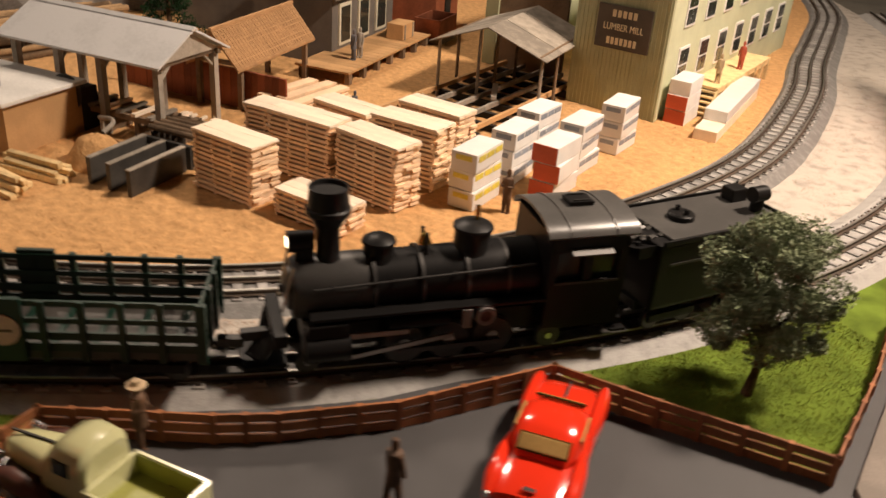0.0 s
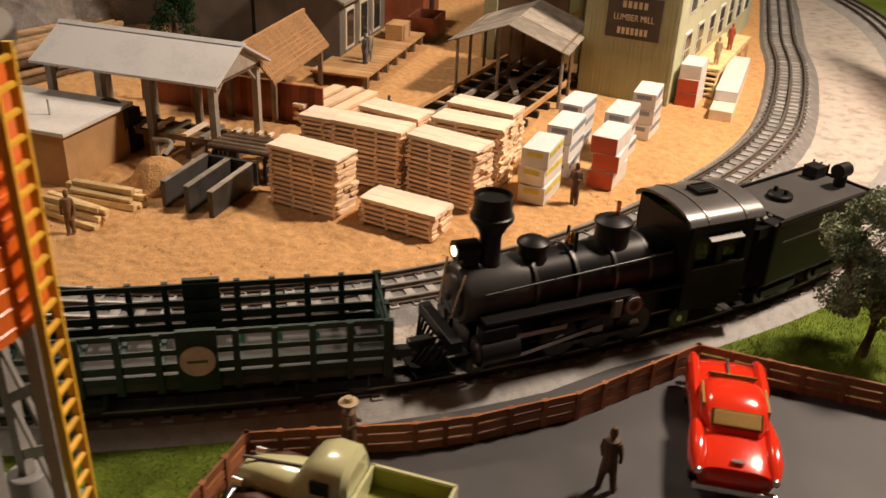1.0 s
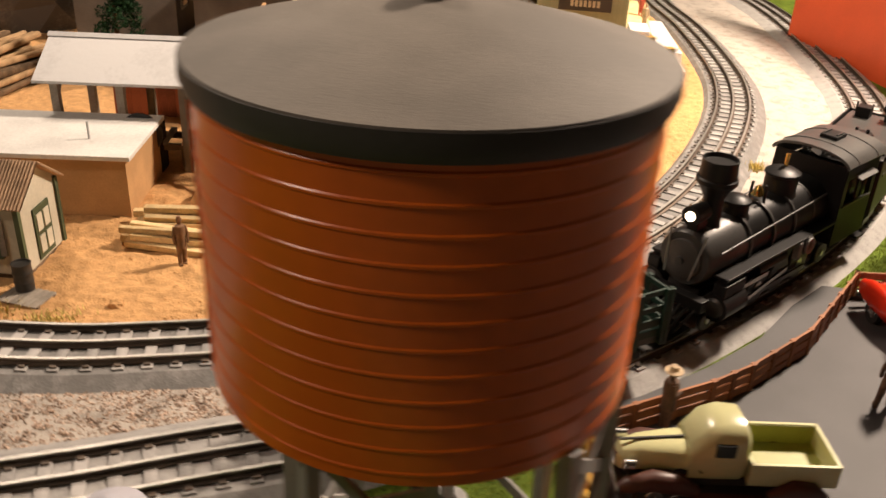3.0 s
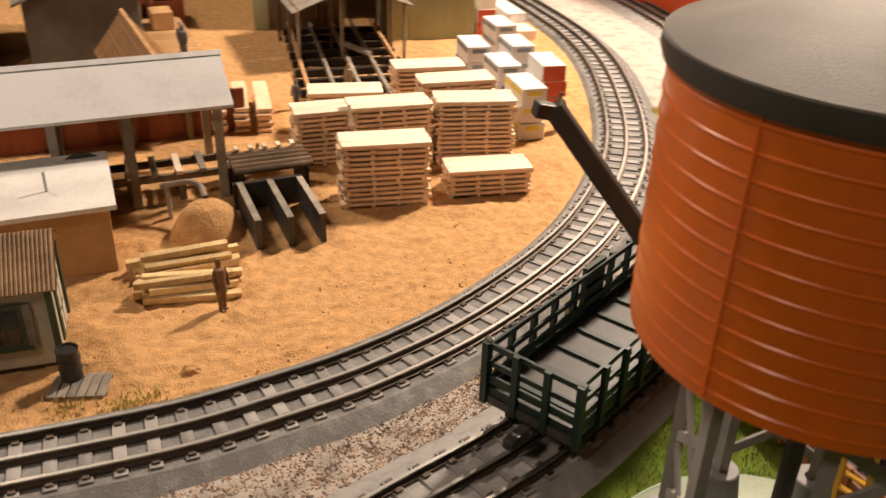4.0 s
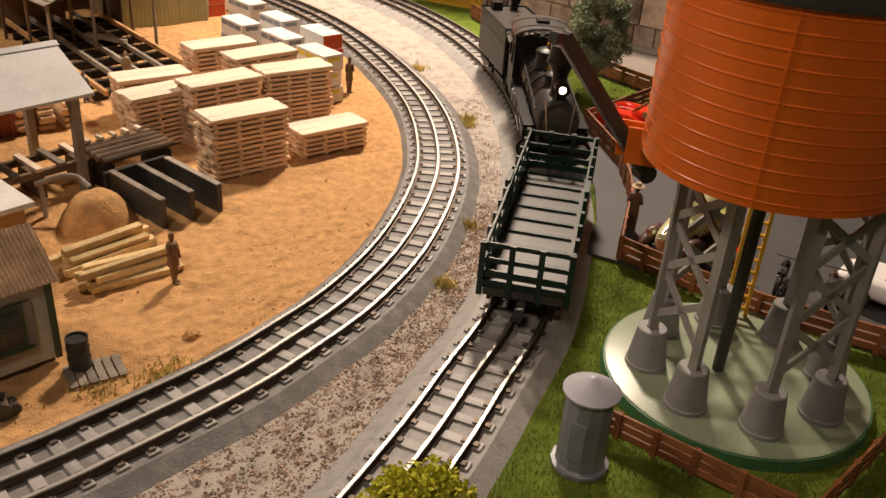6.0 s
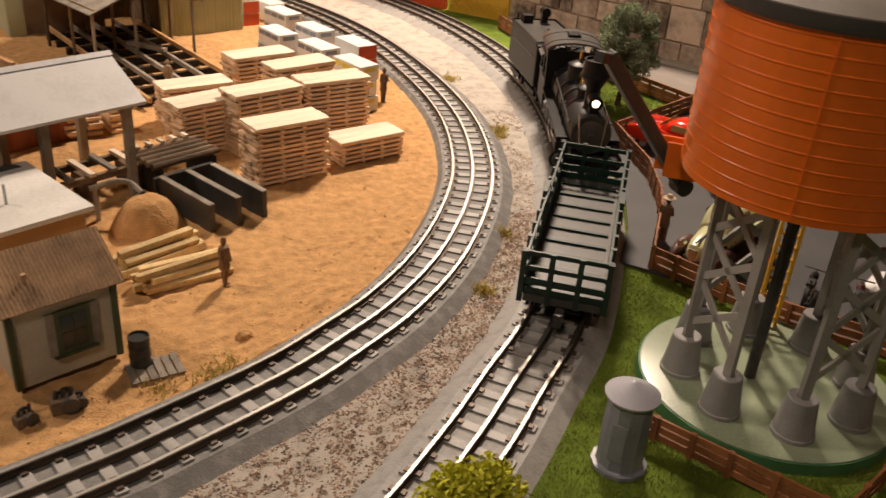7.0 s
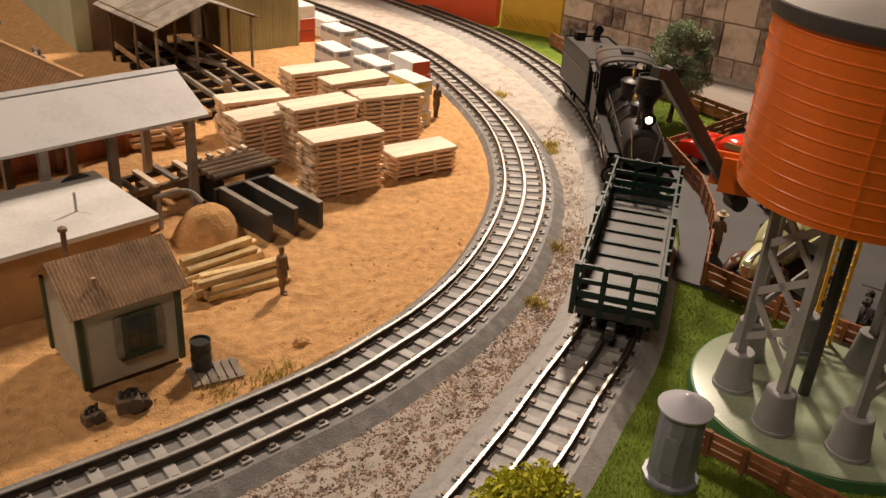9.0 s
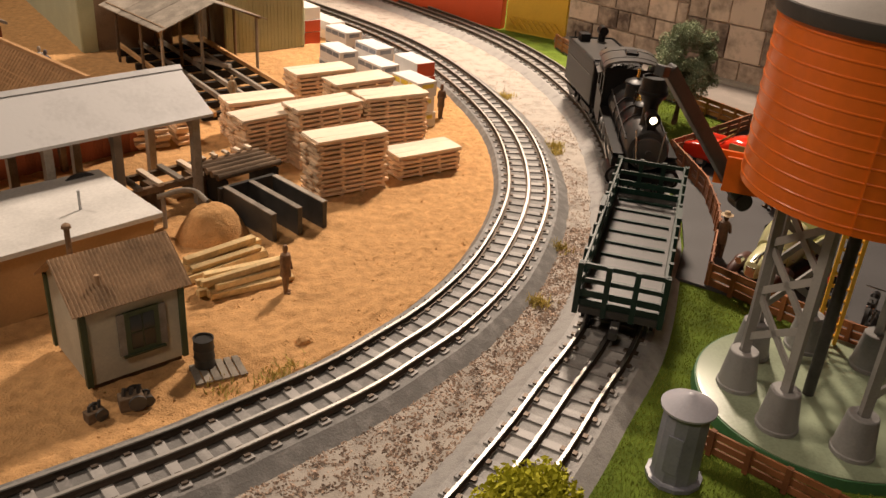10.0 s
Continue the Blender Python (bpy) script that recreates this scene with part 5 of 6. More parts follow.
    part("buffer_beam", bm, M_BLACK, t)
    for k in range(9):
        y = (k - 4) * 0.0050
        bm = bmesh.new()
        add_cyl(bm, (0.102, y, 0.0215), (0.1155 - abs(y) * 0.35, y * 0.55, 0.0030), 0.0010, n=6)
        part("pilot_bar", bm, M_BLACK, t)
    bm = bmesh.new()
    add_box(bm, (0.106, 0, 0.0030), (0.024, 0.030, 0.0022))
    part("pilot_sill", bm, M_BLACK, t)
    bm = bmesh.new()
    add_box(bm, (0.110, 0, 0.0165), (0.016, 0.0055, 0.0060), bevel=0.001)
    part("coupler", bm, M_GRAPHITE, t)
    # cab
    bm = bmesh.new()
    add_box(bm, (-0.0505, 0, 0.0475), (0.0016, 0.0500, 0.0560))
    part("cab_front", bm, M_BLACK, t)
    for q in (-1, 1):
        bm = bmesh.new()
        add_box(bm, (-0.0735, q * 0.0255, 0.0325), (0.0470, 0.0016, 0.0290))
        cs = part("cab_side", bm, M_BLACK, t)
        bm = bmesh.new()
        add_box(bm, (-0.0735, q * 0.0255, 0.0715), (0.0470, 0.0016, 0.0110))
        part("cab_header", bm, M_BLACK, cs)
        for x in (-0.0950, -0.0735, -0.0520):
            bm = bmesh.new()
            add_box(bm, (x, q * 0.0255, 0.0570), (0.0050, 0.0016, 0.0200))
            part("window_post", bm, M_BLACK, cs)
        bm = bmesh.new()
        add_box(bm, (-0.0735, q * 0.0220, 0.0555), (0.0430, 0.0010, 0.0240))
        part("dark_window", bm, M_WINDOW, cs)
    bm = bmesh.new()
    arc = [(0.0285 * math.sin(radians(a)), 0.0700 + 0.0112 * math.cos(radians(a)) ** 0.8 if abs(a) < 90 else 0.070) for a in np.linspace(-80, 80, 15)]
    inner = [(y * 0.955, z - 0.0016) for y, z in arc[::-1]]
    add_prism(bm, [tuple(p) for p in arc] + inner, 0.0560, pose(-0.0745, 0, 0.0035))
    roof = part("cab_roof", bm, M_ROOF_GREY, t, "dark grey arched cab roof", True)
    for x in (-0.060, -0.088):
        bm = bmesh.new()
        add_prism(bm, [(y * 1.004, z + 0.0006) for y, z in arc] + [(y * 0.99, z - 0.0002) for y, z in arc[::-1]], 0.0012, pose(x, 0, 0.0035))
        part("roof_seam", bm, M_ROOF_GREY, roof)
    bm = bmesh.new()
    add_box(bm, (-0.0745, 0, 0.0860), (0.0150, 0.0120, 0.0026), bevel=0.0005)
    vent = part("roof_hatch", bm, M_BLACK, roof)
    for q in (-1, 1):
        bm = bmesh.new()
        add_box(bm, (-0.0745, q * 0.0045, 0.0877), (0.0100, 0.0012, 0.0010))
        part("hatch_bar", bm, M_GRAPHITE, vent)
    for q in (-1, 1):
        bm = bmesh.new()
        add_box(bm, (-0.0735, q * 0.0285, 0.0675), (0.0250, 0.0050, 0.0010), m=pose(-0.0735, q * 0.0290, 0.0672, q * -25, 0, 0))
        part("window_awning", bm, M_AWNING, t)
        bm = bmesh.new()
        add_box(bm, (-0.0735, q * 0.0262, 0.0468), (0.0400, 0.0020, 0.0014))
        part("arm_rest", bm, M_GRAPHITE, t)
        bm = bmesh.new()
        add_box(bm, (-0.099, q * 0.0240, 0.0120), (0.0100, 0.006, 0.0014))
        part("cab_step", bm, M_BLACK, t)
    bm = bmesh.new()
    add_box(bm, (-0.0800, 0, 0.0180), (0.0420, 0.0500, 0.0030))
    part("cab_floor", bm, M_BLACK, t)
    return t


locomotive()


def truck_set(t, x, gap=0.0135, r=0.0075):
    bm = bmesh.new()
    for q in (-1, 1):
        add_box(bm, (x, q * 0.0215, 0.0095), (gap * 2 + 0.010, 0.0026, 0.0055), bevel=0.0006)
    add_box(bm, (x, 0, 0.0110), (0.006, 0.042, 0.0050))
    part("truck_frame", bm, M_BLACK, t)
    for q in (-1, 1):
        for k in (-1, 1):
            wheel(t, x + k * gap, q * 0.0190, r, r)


def tender():
    t = thing("tender", line_pose(ENGINE_AT + 0.1700, RAIL_Z), "black toy coal tender coupled behind the locomotive", "tender", "train on the outer track")
    L, W = 0.106, 0.0515
    bm = bmesh.new()
    add_box(bm, (0, 0, 0.0400), (L, W, 0.0440), bevel=0.0022)
    part("body", bm, M_BLACK, t)
    bm = bmesh.new()
    add_box(bm, (-0.004, 0, 0.0628), (L - 0.014, W - 0.005, 0.0020), bevel=0.0006)
    top_ = part("deck", bm, M_ROOF_GREY, t, "dark grey tender deck")
    for q in (-1, 1):
        bm = bmesh.new()
        add_box(bm, (0, q * W / 2, 0.0630), (L - 0.004, 0.0016, 0.0034), bevel=0.0005)
        part("rim", bm, M_BLACK, t)
        bm = bmesh.new()
        add_box(bm, (0, q * (W / 2 + 0.0002), 0.0480), (L - 0.02, 0.0006, 0.0016))
        part("side_stripe", bm, M_GRAPHITE, t)
    bm = bmesh.new()
    add_box(bm, (-L / 2, 0, 0.0630), (0.0016, W, 0.0034))
    part("rim", bm, M_BLACK, t)
    bm = bmesh.new()
    add_lathe(bm, [(0, 0.0636), (0.0085, 0.0636), (0.0085, 0.0668), (0.0075, 0.0676), (0, 0.0676)], 20, (0.016, 0, 0))
    h = part("hatch", bm, M_BLACK, t, "", True)
    for q in (-1, 1):
        bm = bmesh.new()
        add_box(bm, (0.016, q * 0.0040, 0.0690), (0.0020, 0.0020, 0.0036))
        part("hatch_lug", bm, M_BLACK, h)
    bm = bmesh.new()
    add_cyl(bm, (-0.040, 0.008, 0.0636), (-0.040, 0.008, 0.0750), 0.0042, n=16)
    add_cyl(bm, (-0.045, 0.008, 0.0755), (-0.034, 0.008, 0.0755), 0.0052, n=16)
    part("rear_lamp", bm, M_BLACK, t, "", True)
    bm = bmesh.new()
    add_box(bm, (-0.040, -0.012, 0.0680), (0.0130, 0.0110, 0.0090), bevel=0.0012)
    part("tool_box", bm, M_BLACK, t)
    for k in range(3):
        bm = bmesh.new()
        add_cyl(bm, (-0.050, -0.020 + 0.006 * k, 0.0630), (-0.050, -0.020 + 0.006 * k, 0.0720), 0.0008, n=6)
        part("ladder_post", bm, M_BLACK, t)
    # low coal bunker slope towards the cab
    bm = bmesh.new()
    add_prism(bm, [(-0.0225, 0.058), (-0.0225, 0.0655), (-0.0150, 0.0625), (0.0150, 0.0625), (0.0225, 0.0655), (0.0225, 0.058)], 0.018, pose(0.0565, 0, -0.004))
    part("bunker", bm, M_BLACK, t)
    verts_r = random.Random(8)
    bm = bmesh.new()
    for k in range(60):
        m = pose(0.052 + verts_r.uniform(-0.010, 0.012), verts_r.uniform(-0.015, 0.015), 0.0600 + verts_r.uniform(0, 0.0028), verts_r.uniform(0, 90), verts_r.uniform(0, 90), 0)
        add_box(bm, None, (0.003, 0.0026, 0.0022), m=m)
    tagged(part("coal", bm, M_DRUM, t), kind="stuff")
    bm = bmesh.new()
    add_box(bm, (0, 0, 0.0165), (L + 0.004, 0.030, 0.0060))
    part("sill", bm, M_BLACK, t)
    truck_set(t, 0.030)
    truck_set(t, -0.030)
    bm = bmesh.new()
    add_box(bm, (-L / 2 - 0.008, 0, 0.0140), (0.014, 0.0055, 0.0055))
    part("coupler", bm, M_GRAPHITE, t)


tender()


def gondola():
    t = thing("gondola_car", line_pose(ENGINE_AT - 0.2290, RAIL_Z), "dark green slatted toy gondola car with a round tan badge", "railway car", "train on the outer track")
    L, W = 0.196, 0.0520
    bm = bmesh.new()
    add_box(bm, (0, 0, 0.0185), (L, W - 0.004, 0.0050), bevel=0.0006)
    part("floor", bm, M_DRUM, t, "dark worn car floor")
    bm = bmesh.new()
    add_box(bm, (0, 0, 0.0135), (L - 0.02, 0.014, 0.0060))
    part("centre_sill", bm, M_BLACK, t)
    for q in (-1, 1):
        for k in range(11):
            bm = bmesh.new()
            add_box(bm, ((k - 5) * (L - 0.004) / 10, q * (W / 2), 0.0335), (0.0034, 0.0026, 0.0350))
            part("stake", bm, M_CAR_GREEN, t)
        for z in (0.0235, 0.0300, 0.0390, 0.0490):
            bm = bmesh.new()
            add_box(bm, (0, q * (W / 2 - 0.0016), z), (L, 0.0014, 0.0046 if z < 0.035 else 0.0030))
            part("side_board", bm, M_CAR_GREEN, t)
        bm = bmesh.new()
        add_cyl(bm, (0, q * (W / 2 + 0.0012), 0.0350), (0, q * (W / 2 + 0.0026), 0.0350), 0.0088, n=36)
        bd = part("badge", bm, M_DISC, t, "round tan badge")
        bm = bmesh.new()
        add_box(bm, (0, q * (W / 2 + 0.0027), 0.0350), (0.0100, 0.0006, 0.0014))
        part("badge_mark", bm, M_OLDWOOD, bd)
        bm = bmesh.new()
        add_box(bm, (0, q * (W / 2 + 0.0002), 0.0345), (0.0200, 0.0030, 0.0360))
        part("badge_board", bm, M_CAR_GREEN, t)
    for q in (-1, 1):
        for k in range(4):
            bm = bmesh.new()
            add_box(bm, (q * L / 2, (k - 1.5) * W / 3, 0.0335), (0.0026, 0.0034, 0.0350))
            part("stake", bm, M_CAR_GREEN, t)
        for z in (0.0235, 0.0300, 0.0390, 0.0490):
            bm = bmesh.new()
            add_box(bm, (q * (L / 2 - 0.0016), 0, z), (0.0014, W - 0.004, 0.0046 if z < 0.035 else 0.0030))
            part("end_board", bm, M_CAR_GREEN, t)
        bm = bmesh.new()
        add_box(bm, (q * (L / 2 + 0.0085), 0, 0.0135), (0.015, 0.0055, 0.0055), bevel=0.001)
        part("coupler", bm, M_GRAPHITE, t)
        truck_set(t, q * 0.068)
    for k in range(9):
        bm = bmesh.new()
        add_box(bm, ((k - 4) * 0.0205, 0, 0.0218), (0.0030, W - 0.010, 0.0016))
        part("floor_rib", bm, M_CAR_GREEN, t)
    return t


gondola()


# ---------------------------------------------------------------- vehicles
def loft(bm, sections):
    """Skin over closed cross-sections, each a list of points of the same count."""
    rows = [[bm.verts.new(p) for p in s] for s in sections]
    n = len(rows[0])
    for a, b in zip(rows, rows[1:]):
        for i in range(n):
            j = (i + 1) % n
            bm.faces.new((a[i], a[j], b[j], b[i]))
    bm.faces.new(rows[0][::-1])
    bm.faces.new(rows[-1])


def oval(x, w, z0, z1, n=20, p=3.2):
    out = []
    for k in range(n):
        a = 2 * math.pi * k / n
        c, s = math.cos(a), math.sin(a)
        out.append((x, w * math.copysign(abs(c) ** (2 / p), c), (z0 + z1) / 2 + (z1 - z0) / 2 * math.copysign(abs(s) ** (2 / p), s)))
    return out


def car_wheel(parent, x, y, r):
    q = 1 if y > 0 else -1
    bm = bmesh.new()
    add_cyl(bm, (x, y - q * 0.0040, r), (x, y, r), r, n=24)
    w = part("wheel", bm, M_TYRE, parent, "black tyre", True)
    bm = bmesh.new()
    add_cyl(bm, (x, y - q * 0.001, r), (x, y + q * 0.0005, r), r * 0.62, r * 0.5, n=20)
    part("hubcap", bm, M_CHROME, w, "", True)


def red_car():
    """Rounded 1950s coupe; local x forward."""
    t = thing("car", pose(0.3722, 0.5690, 0.0012, 0, 0, 131.5), "bright red rounded 1950s toy coupe with chrome trim", "car")
    S = ((-0.0500, 0.0130, 0.010, 0.017), (-0.0480, 0.0175, 0.007, 0.0200), (-0.0400, 0.0195, 0.005, 0.0225), (-0.0200, 0.0205, 0.0045, 0.0235), (0.0, 0.0205, 0.0045, 0.0238), (0.0200, 0.0205, 0.0045, 0.0240), (0.0360, 0.0198, 0.005, 0.0232), (0.0450, 0.0180, 0.0065, 0.0212), (0.0490, 0.0150, 0.009, 0.0175))
    bm = bmesh.new()
    loft(bm, [oval(x, w, a, b) for x, w, a, b in S])
    part("body", bm, M_RED_CAR, t, "glossy red body", True)
    bm = bmesh.new()
    loft(bm, [oval(x, w, a, b, 20, 2.8) for x, w, a, b in ((-0.0250, 0.0120, 0.019, 0.0245), (-0.0190, 0.0160, 0.019, 0.0315), (-0.0100, 0.0168, 0.019, 0.0355), (0.0040, 0.0166, 0.019, 0.0352), (0.0120, 0.0160, 0.019, 0.0318), (0.0200, 0.0140, 0.019, 0.0245))])
    part("roof", bm, M_RED_CAR, t, "glossy red roof", True)
    for x, z, tilt, wide, tall in ((-0.0207, 0.0292, 50, 0.0232, 0.0078), (0.0172, 0.0292, -46, 0.0240, 0.0074)):
        bm = bmesh.new()
        add_box(bm, None, (0.0014, wide + 0.0018, tall + 0.0016), m=pose(x, 0, z, 0, tilt, 0), bevel=0.0006)
        w = part("windscreen", bm, M_BRASS, t, "gold window surround")
        bm = bmesh.new()
        add_box(bm, None, (0.0024, wide, tall), m=pose(x, 0, z, 0, tilt, 0), bevel=0.0008)
        part("glass", bm, M_GLASS_TAN, w, "tan tinted glass")
    for q in (-1, 1):
        bm = bmesh.new()
        add_box(bm, (-0.003, q * 0.0161, 0.0285), (0.0200, 0.0014, 0.0060), bevel=0.0005)
        part("side_window", bm, M_GLASS_TAN, t)
        for x in (-0.0315, 0.0310):
            car_wheel(t, x, q * 0.0202, 0.0072)
        bm = bmesh.new()
        loft(bm, [oval(x, w, a, b, 14, 2.4) for x, w, a, b in ((-0.049, 0.002, 0.014, 0.0185), (-0.040, 0.0044, 0.008, 0.0245), (-0.022, 0.0044, 0.008, 0.0250), (-0.008, 0.0020, 0.012, 0.0225))])
        bmesh.ops.translate(bm, vec=(0, q * 0.0182, 0), verts=bm.verts[:])
        part("rear_wing", bm, M_RED_CAR, t, "", True)
        bm = bmesh.new()
        loft(bm, [oval(x, w, a, b, 14, 2.4) for x, w, a, b in ((0.004, 0.0014, 0.014, 0.0215), (0.020, 0.0042, 0.008, 0.0255), (0.040, 0.0044, 0.008, 0.0252), (0.0500, 0.0030, 0.011, 0.0215))])
        bmesh.ops.translate(bm, vec=(0, q * 0.0178, 0), verts=bm.verts[:])
        part("front_wing", bm, M_RED_CAR, t, "", True)
        bm = bmesh.new()
        add_cyl(bm, (0.0495, q * 0.0172, 0.0180), (0.0512, q * 0.0172, 0.0180), 0.0029, 0.0024, 16)
        part("headlight", bm, M_CHROME, t, "", True)
        bm = bmesh.new()
        add_cyl(bm, (-0.0490, q * 0.0180, 0.0175), (-0.0505, q * 0.0180, 0.0175), 0.0019, 0.0015, 12)
        part("tail_light", bm, M_CHROME, t, "", True)
        bm = bmesh.new()
        add_box(bm, (0.0, q * 0.0207, 0.0150), (0.030, 0.0006, 0.0010))
        part("side_trim", bm, M_CHROME, t)
    for x in (-0.0510, 0.0520):
        bm = bmesh.new()
        add_box(bm, (x, 0, 0.0092), (0.0026, 0.0400, 0.0040), bevel=0.0011)
        part("bumper", bm, M_CHROME, t, "chrome bumper")
    bm = bmesh.new()
    add_box(bm, (0.0350, 0, 0.0242), (0.0150, 0.0014, 0.0014), bevel=0.0004)
    part("bonnet_ornament", bm, M_CHROME, t)
    bm = bmesh.new()
    add_box(bm, (-0.0445, 0, 0.0222), (0.0020, 0.0060, 0.0010))
    part("boot_handle", bm, M_CHROME, t)


red_car()


def pickup():
    """1940s pickup in cream green with an olive bed; local x forward."""
    t = thing("pickup_truck", pose(0.3122, 0.3672, 0.0012, 0, 0, 216), "pale cream-green 1940s toy pickup with maroon running gear", "pickup truck")
    bm = bmesh.new()
    loft(bm, [oval(x, w, a, b, 18, 3.0) for x, w, a, b in ((0.0150, 0.0118, 0.012, 0.0285), (0.0250, 0.0106, 0.012, 0.0280), (0.0390, 0.0082, 0.012, 0.0262), (0.0470, 0.0060, 0.011, 0.0235), (0.0490, 0.0040, 0.012, 0.0205))])
    part("bonnet", bm, M_TRUCK, t, "cream-green tapering bonnet", True)
    bm = bmesh.new()
    loft(bm, [oval(x, w, a, b, 20, 3.4) for x, w, a, b in ((-0.0092, 0.0125, 0.012, 0.0390), (-0.0065, 0.0145, 0.011, 0.0425), (0.0030, 0.0148, 0.011, 0.0432), (0.0105, 0.0142, 0.011, 0.0402), (0.0175, 0.0128, 0.011, 0.0300))])
    cab = part("cab", bm, M_TRUCK, t, "cream-green rounded cab", True)
    for q in (-1, 1):
        bm = bmesh.new()
        add_box(bm, (0.0030, q * 0.0143, 0.0325), (0.0092, 0.0016, 0.0072), bevel=0.0008)
        part("side_window", bm, M_WINDOW, cab)
        bm = bmesh.new()
        loft(bm, [oval(x, w, a, b, 14, 2.4) for x, w, a, b in ((0.012, 0.0026, 0.006, 0.0120), (0.022, 0.0048, 0.008, 0.0185), (0.034, 0.0050, 0.009, 0.0198), (0.046, 0.0038, 0.008, 0.0150), (0.0495, 0.002, 0.008, 0.0120))])
        bmesh.ops.translate(bm, vec=(0, q * 0.0150, 0), verts=bm.verts[:])
        part("front_wing", bm, M_MAROON, t, "dark maroon front wing", True)
        bm = bmesh.new()
        loft(bm, [oval(x, w, a, b, 14, 2.4) for x, w, a, b in ((-0.047, 0.0020, 0.006, 0.0120), (-0.040, 0.0040, 0.008, 0.0180), (-0.030, 0.0042, 0.008, 0.0190), (-0.019, 0.0024, 0.006, 0.0120))])
        bmesh.ops.translate(bm, vec=(0, q * 0.0176, 0), verts=bm.verts[:])
        part("rear_wing", bm, M_MAROON, t, "dark maroon rear wing", True)
        bm = bmesh.new()
        add_box(bm, (0.000, q * 0.0180, 0.0072), (0.036, 0.0062, 0.0016))
        part("running_board", bm, M_MAROON, t)
        for x in (-0.0330, 0.0330):
            car_wheel(t, x, q * 0.0190, 0.0078)
        bm = bmesh.new()
        add_cyl(bm, (0.0420, q * 0.0112, 0.0205), (0.0470, q * 0.0112, 0.0205), 0.0024, 0.0026, 16)
        part("headlight", bm, M_CHROME, t, "", True)
    bm = bmesh.new()
    for q in (-1, 1):
        add_box(bm, (-0.0300, q * 0.0152, 0.0205), (0.0410, 0.0016, 0.0120))
    add_box(bm, (-0.0105, 0, 0.0205), (0.0016, 0.0310, 0.0120))
    part("bed_side", bm, M_TRUCK, t, "cream-green bed sides")
    bm = bmesh.new()
    add_box(bm, (-0.0503, 0, 0.0205), (0.0016, 0.0310, 0.0120))
    part("tailgate", bm, M_TRUCK, t)
    bm = bmesh.new()
    add_box(bm, (-0.0304, 0, 0.0150), (0.0390, 0.0290, 0.0016))
    for q in (-1, 1):
        add_box(bm, (-0.0304, q * 0.0141, 0.0205), (0.0380, 0.0006, 0.0108))
    part("bed_floor", bm, M_TRUCK_BED, t, "olive green truck bed")
    bm = bmesh.new()
    add_box(bm, (0.0500, 0, 0.0092), (0.0022, 0.0360, 0.0036), bevel=0.0009)
    part("bumper", bm, M_CHROME, t)
    bm = bmesh.new()
    add_box(bm, (0.0485, 0, 0.0165), (0.0016, 0.0070, 0.0080), bevel=0.0005)
    part("grille", bm, M_CHROME, t)
    bm = bmesh.new()
    add_box(bm, (0.0280, 0, 0.0262), (0.0300, 0.0010, 0.0010), m=pose(0.033, 0, 0.0274, 0, 6, 0))
    part("bonnet_crease", bm, M_DRUM, t)
    bm = bmesh.new()
    add_box(bm, (-0.002, 0, 0.0098), (0.092, 0.0180, 0.0040))
    part("chassis", bm, M_DRUM, t)


pickup()


# ---------------------------------------------------------------- trees and bushes
def leaf_cloud(centres, per, size, seed, squash=0.8):
    """Clumps of small leaf quads round the given (x, y, z, radius) centres."""
    g = np.random.default_rng(seed)
    verts, faces = [], []
    for x, y, z, r in centres:
        for _ in range(per):
            d = g.normal(size=3)
            d /= np.linalg.norm(d)
            p = np.array((x, y, z)) + d * r * (0.55 + 0.5 * g.random()) * np.array((1, 1, squash))
            a, b = g.normal(size=3), g.normal(size=3)
            a /= np.linalg.norm(a)
            b -= a * (a @ b)
            b /= np.linalg.norm(b)
            s = size * (0.6 + 0.8 * g.random())
            o = len(verts)
            verts += [tuple(p + a * s), tuple(p + b * s * 0.6), tuple(p - a * s), tuple(p - b * s * 0.6)]
            faces.append((o, o + 1, o + 2, o + 3))
    return verts, faces


def tree(x, y, label):
    t = thing("tree", pose(x, y, 0), label, "tree")
    g = np.random.default_rng(21)
    bm = bmesh.new()
    add_cyl(bm, (0, 0, -0.002), (0.0015, 0.001, 0.016), 0.0034, 0.0024, 10)
    add_cyl(bm, (0.0015, 0.001, 0.015), (0.001, 0.003, 0.045), 0.0025, 0.0013, 9)
    trunk = part("trunk", bm, M_BARK, t, "", True)
    centres = []
    for k in range(11):
        a = k * 2.4
        z0 = 0.016 + 0.0026 * k
        r, h = 0.016 + 0.013 * g.random(), 0.042 + 0.006 * k * g.random() + 0.010 * g.random()
        tip = (r * math.cos(a), r * math.sin(a), h)
        bm = bmesh.new()
        add_cyl(bm, (0.0012, 0.001, z0), tip, 0.0012, 0.0005, 6)
        part("limb", bm, M_BARK, trunk)
    for k in range(58):
        u = g.random()
        a = g.random() * 6.283
        z = 0.040 + 0.066 * u
        prof = 0.037 * math.sin(math.pi * min(1, 0.22 + 0.74 * u)) ** 0.6
        r = prof * math.sqrt(g.random())
        centres.append((r * math.cos(a), r * math.sin(a), z, 0.0075 + 0.0055 * g.random()))
    for k in range(7):
        a = g.random() * 6.283
        centres.append((0.031 * math.cos(a), 0.031 * math.sin(a), 0.040 + 0.03 * g.random(), 0.0065))
    v, f = leaf_cloud(centres, 620, 0.0010, 5)
    raw("crown", v, f, M_LEAF, "", "", parent=t)


tree(0.365, 0.716, "grey-green model tree with a ragged crown on the grass")


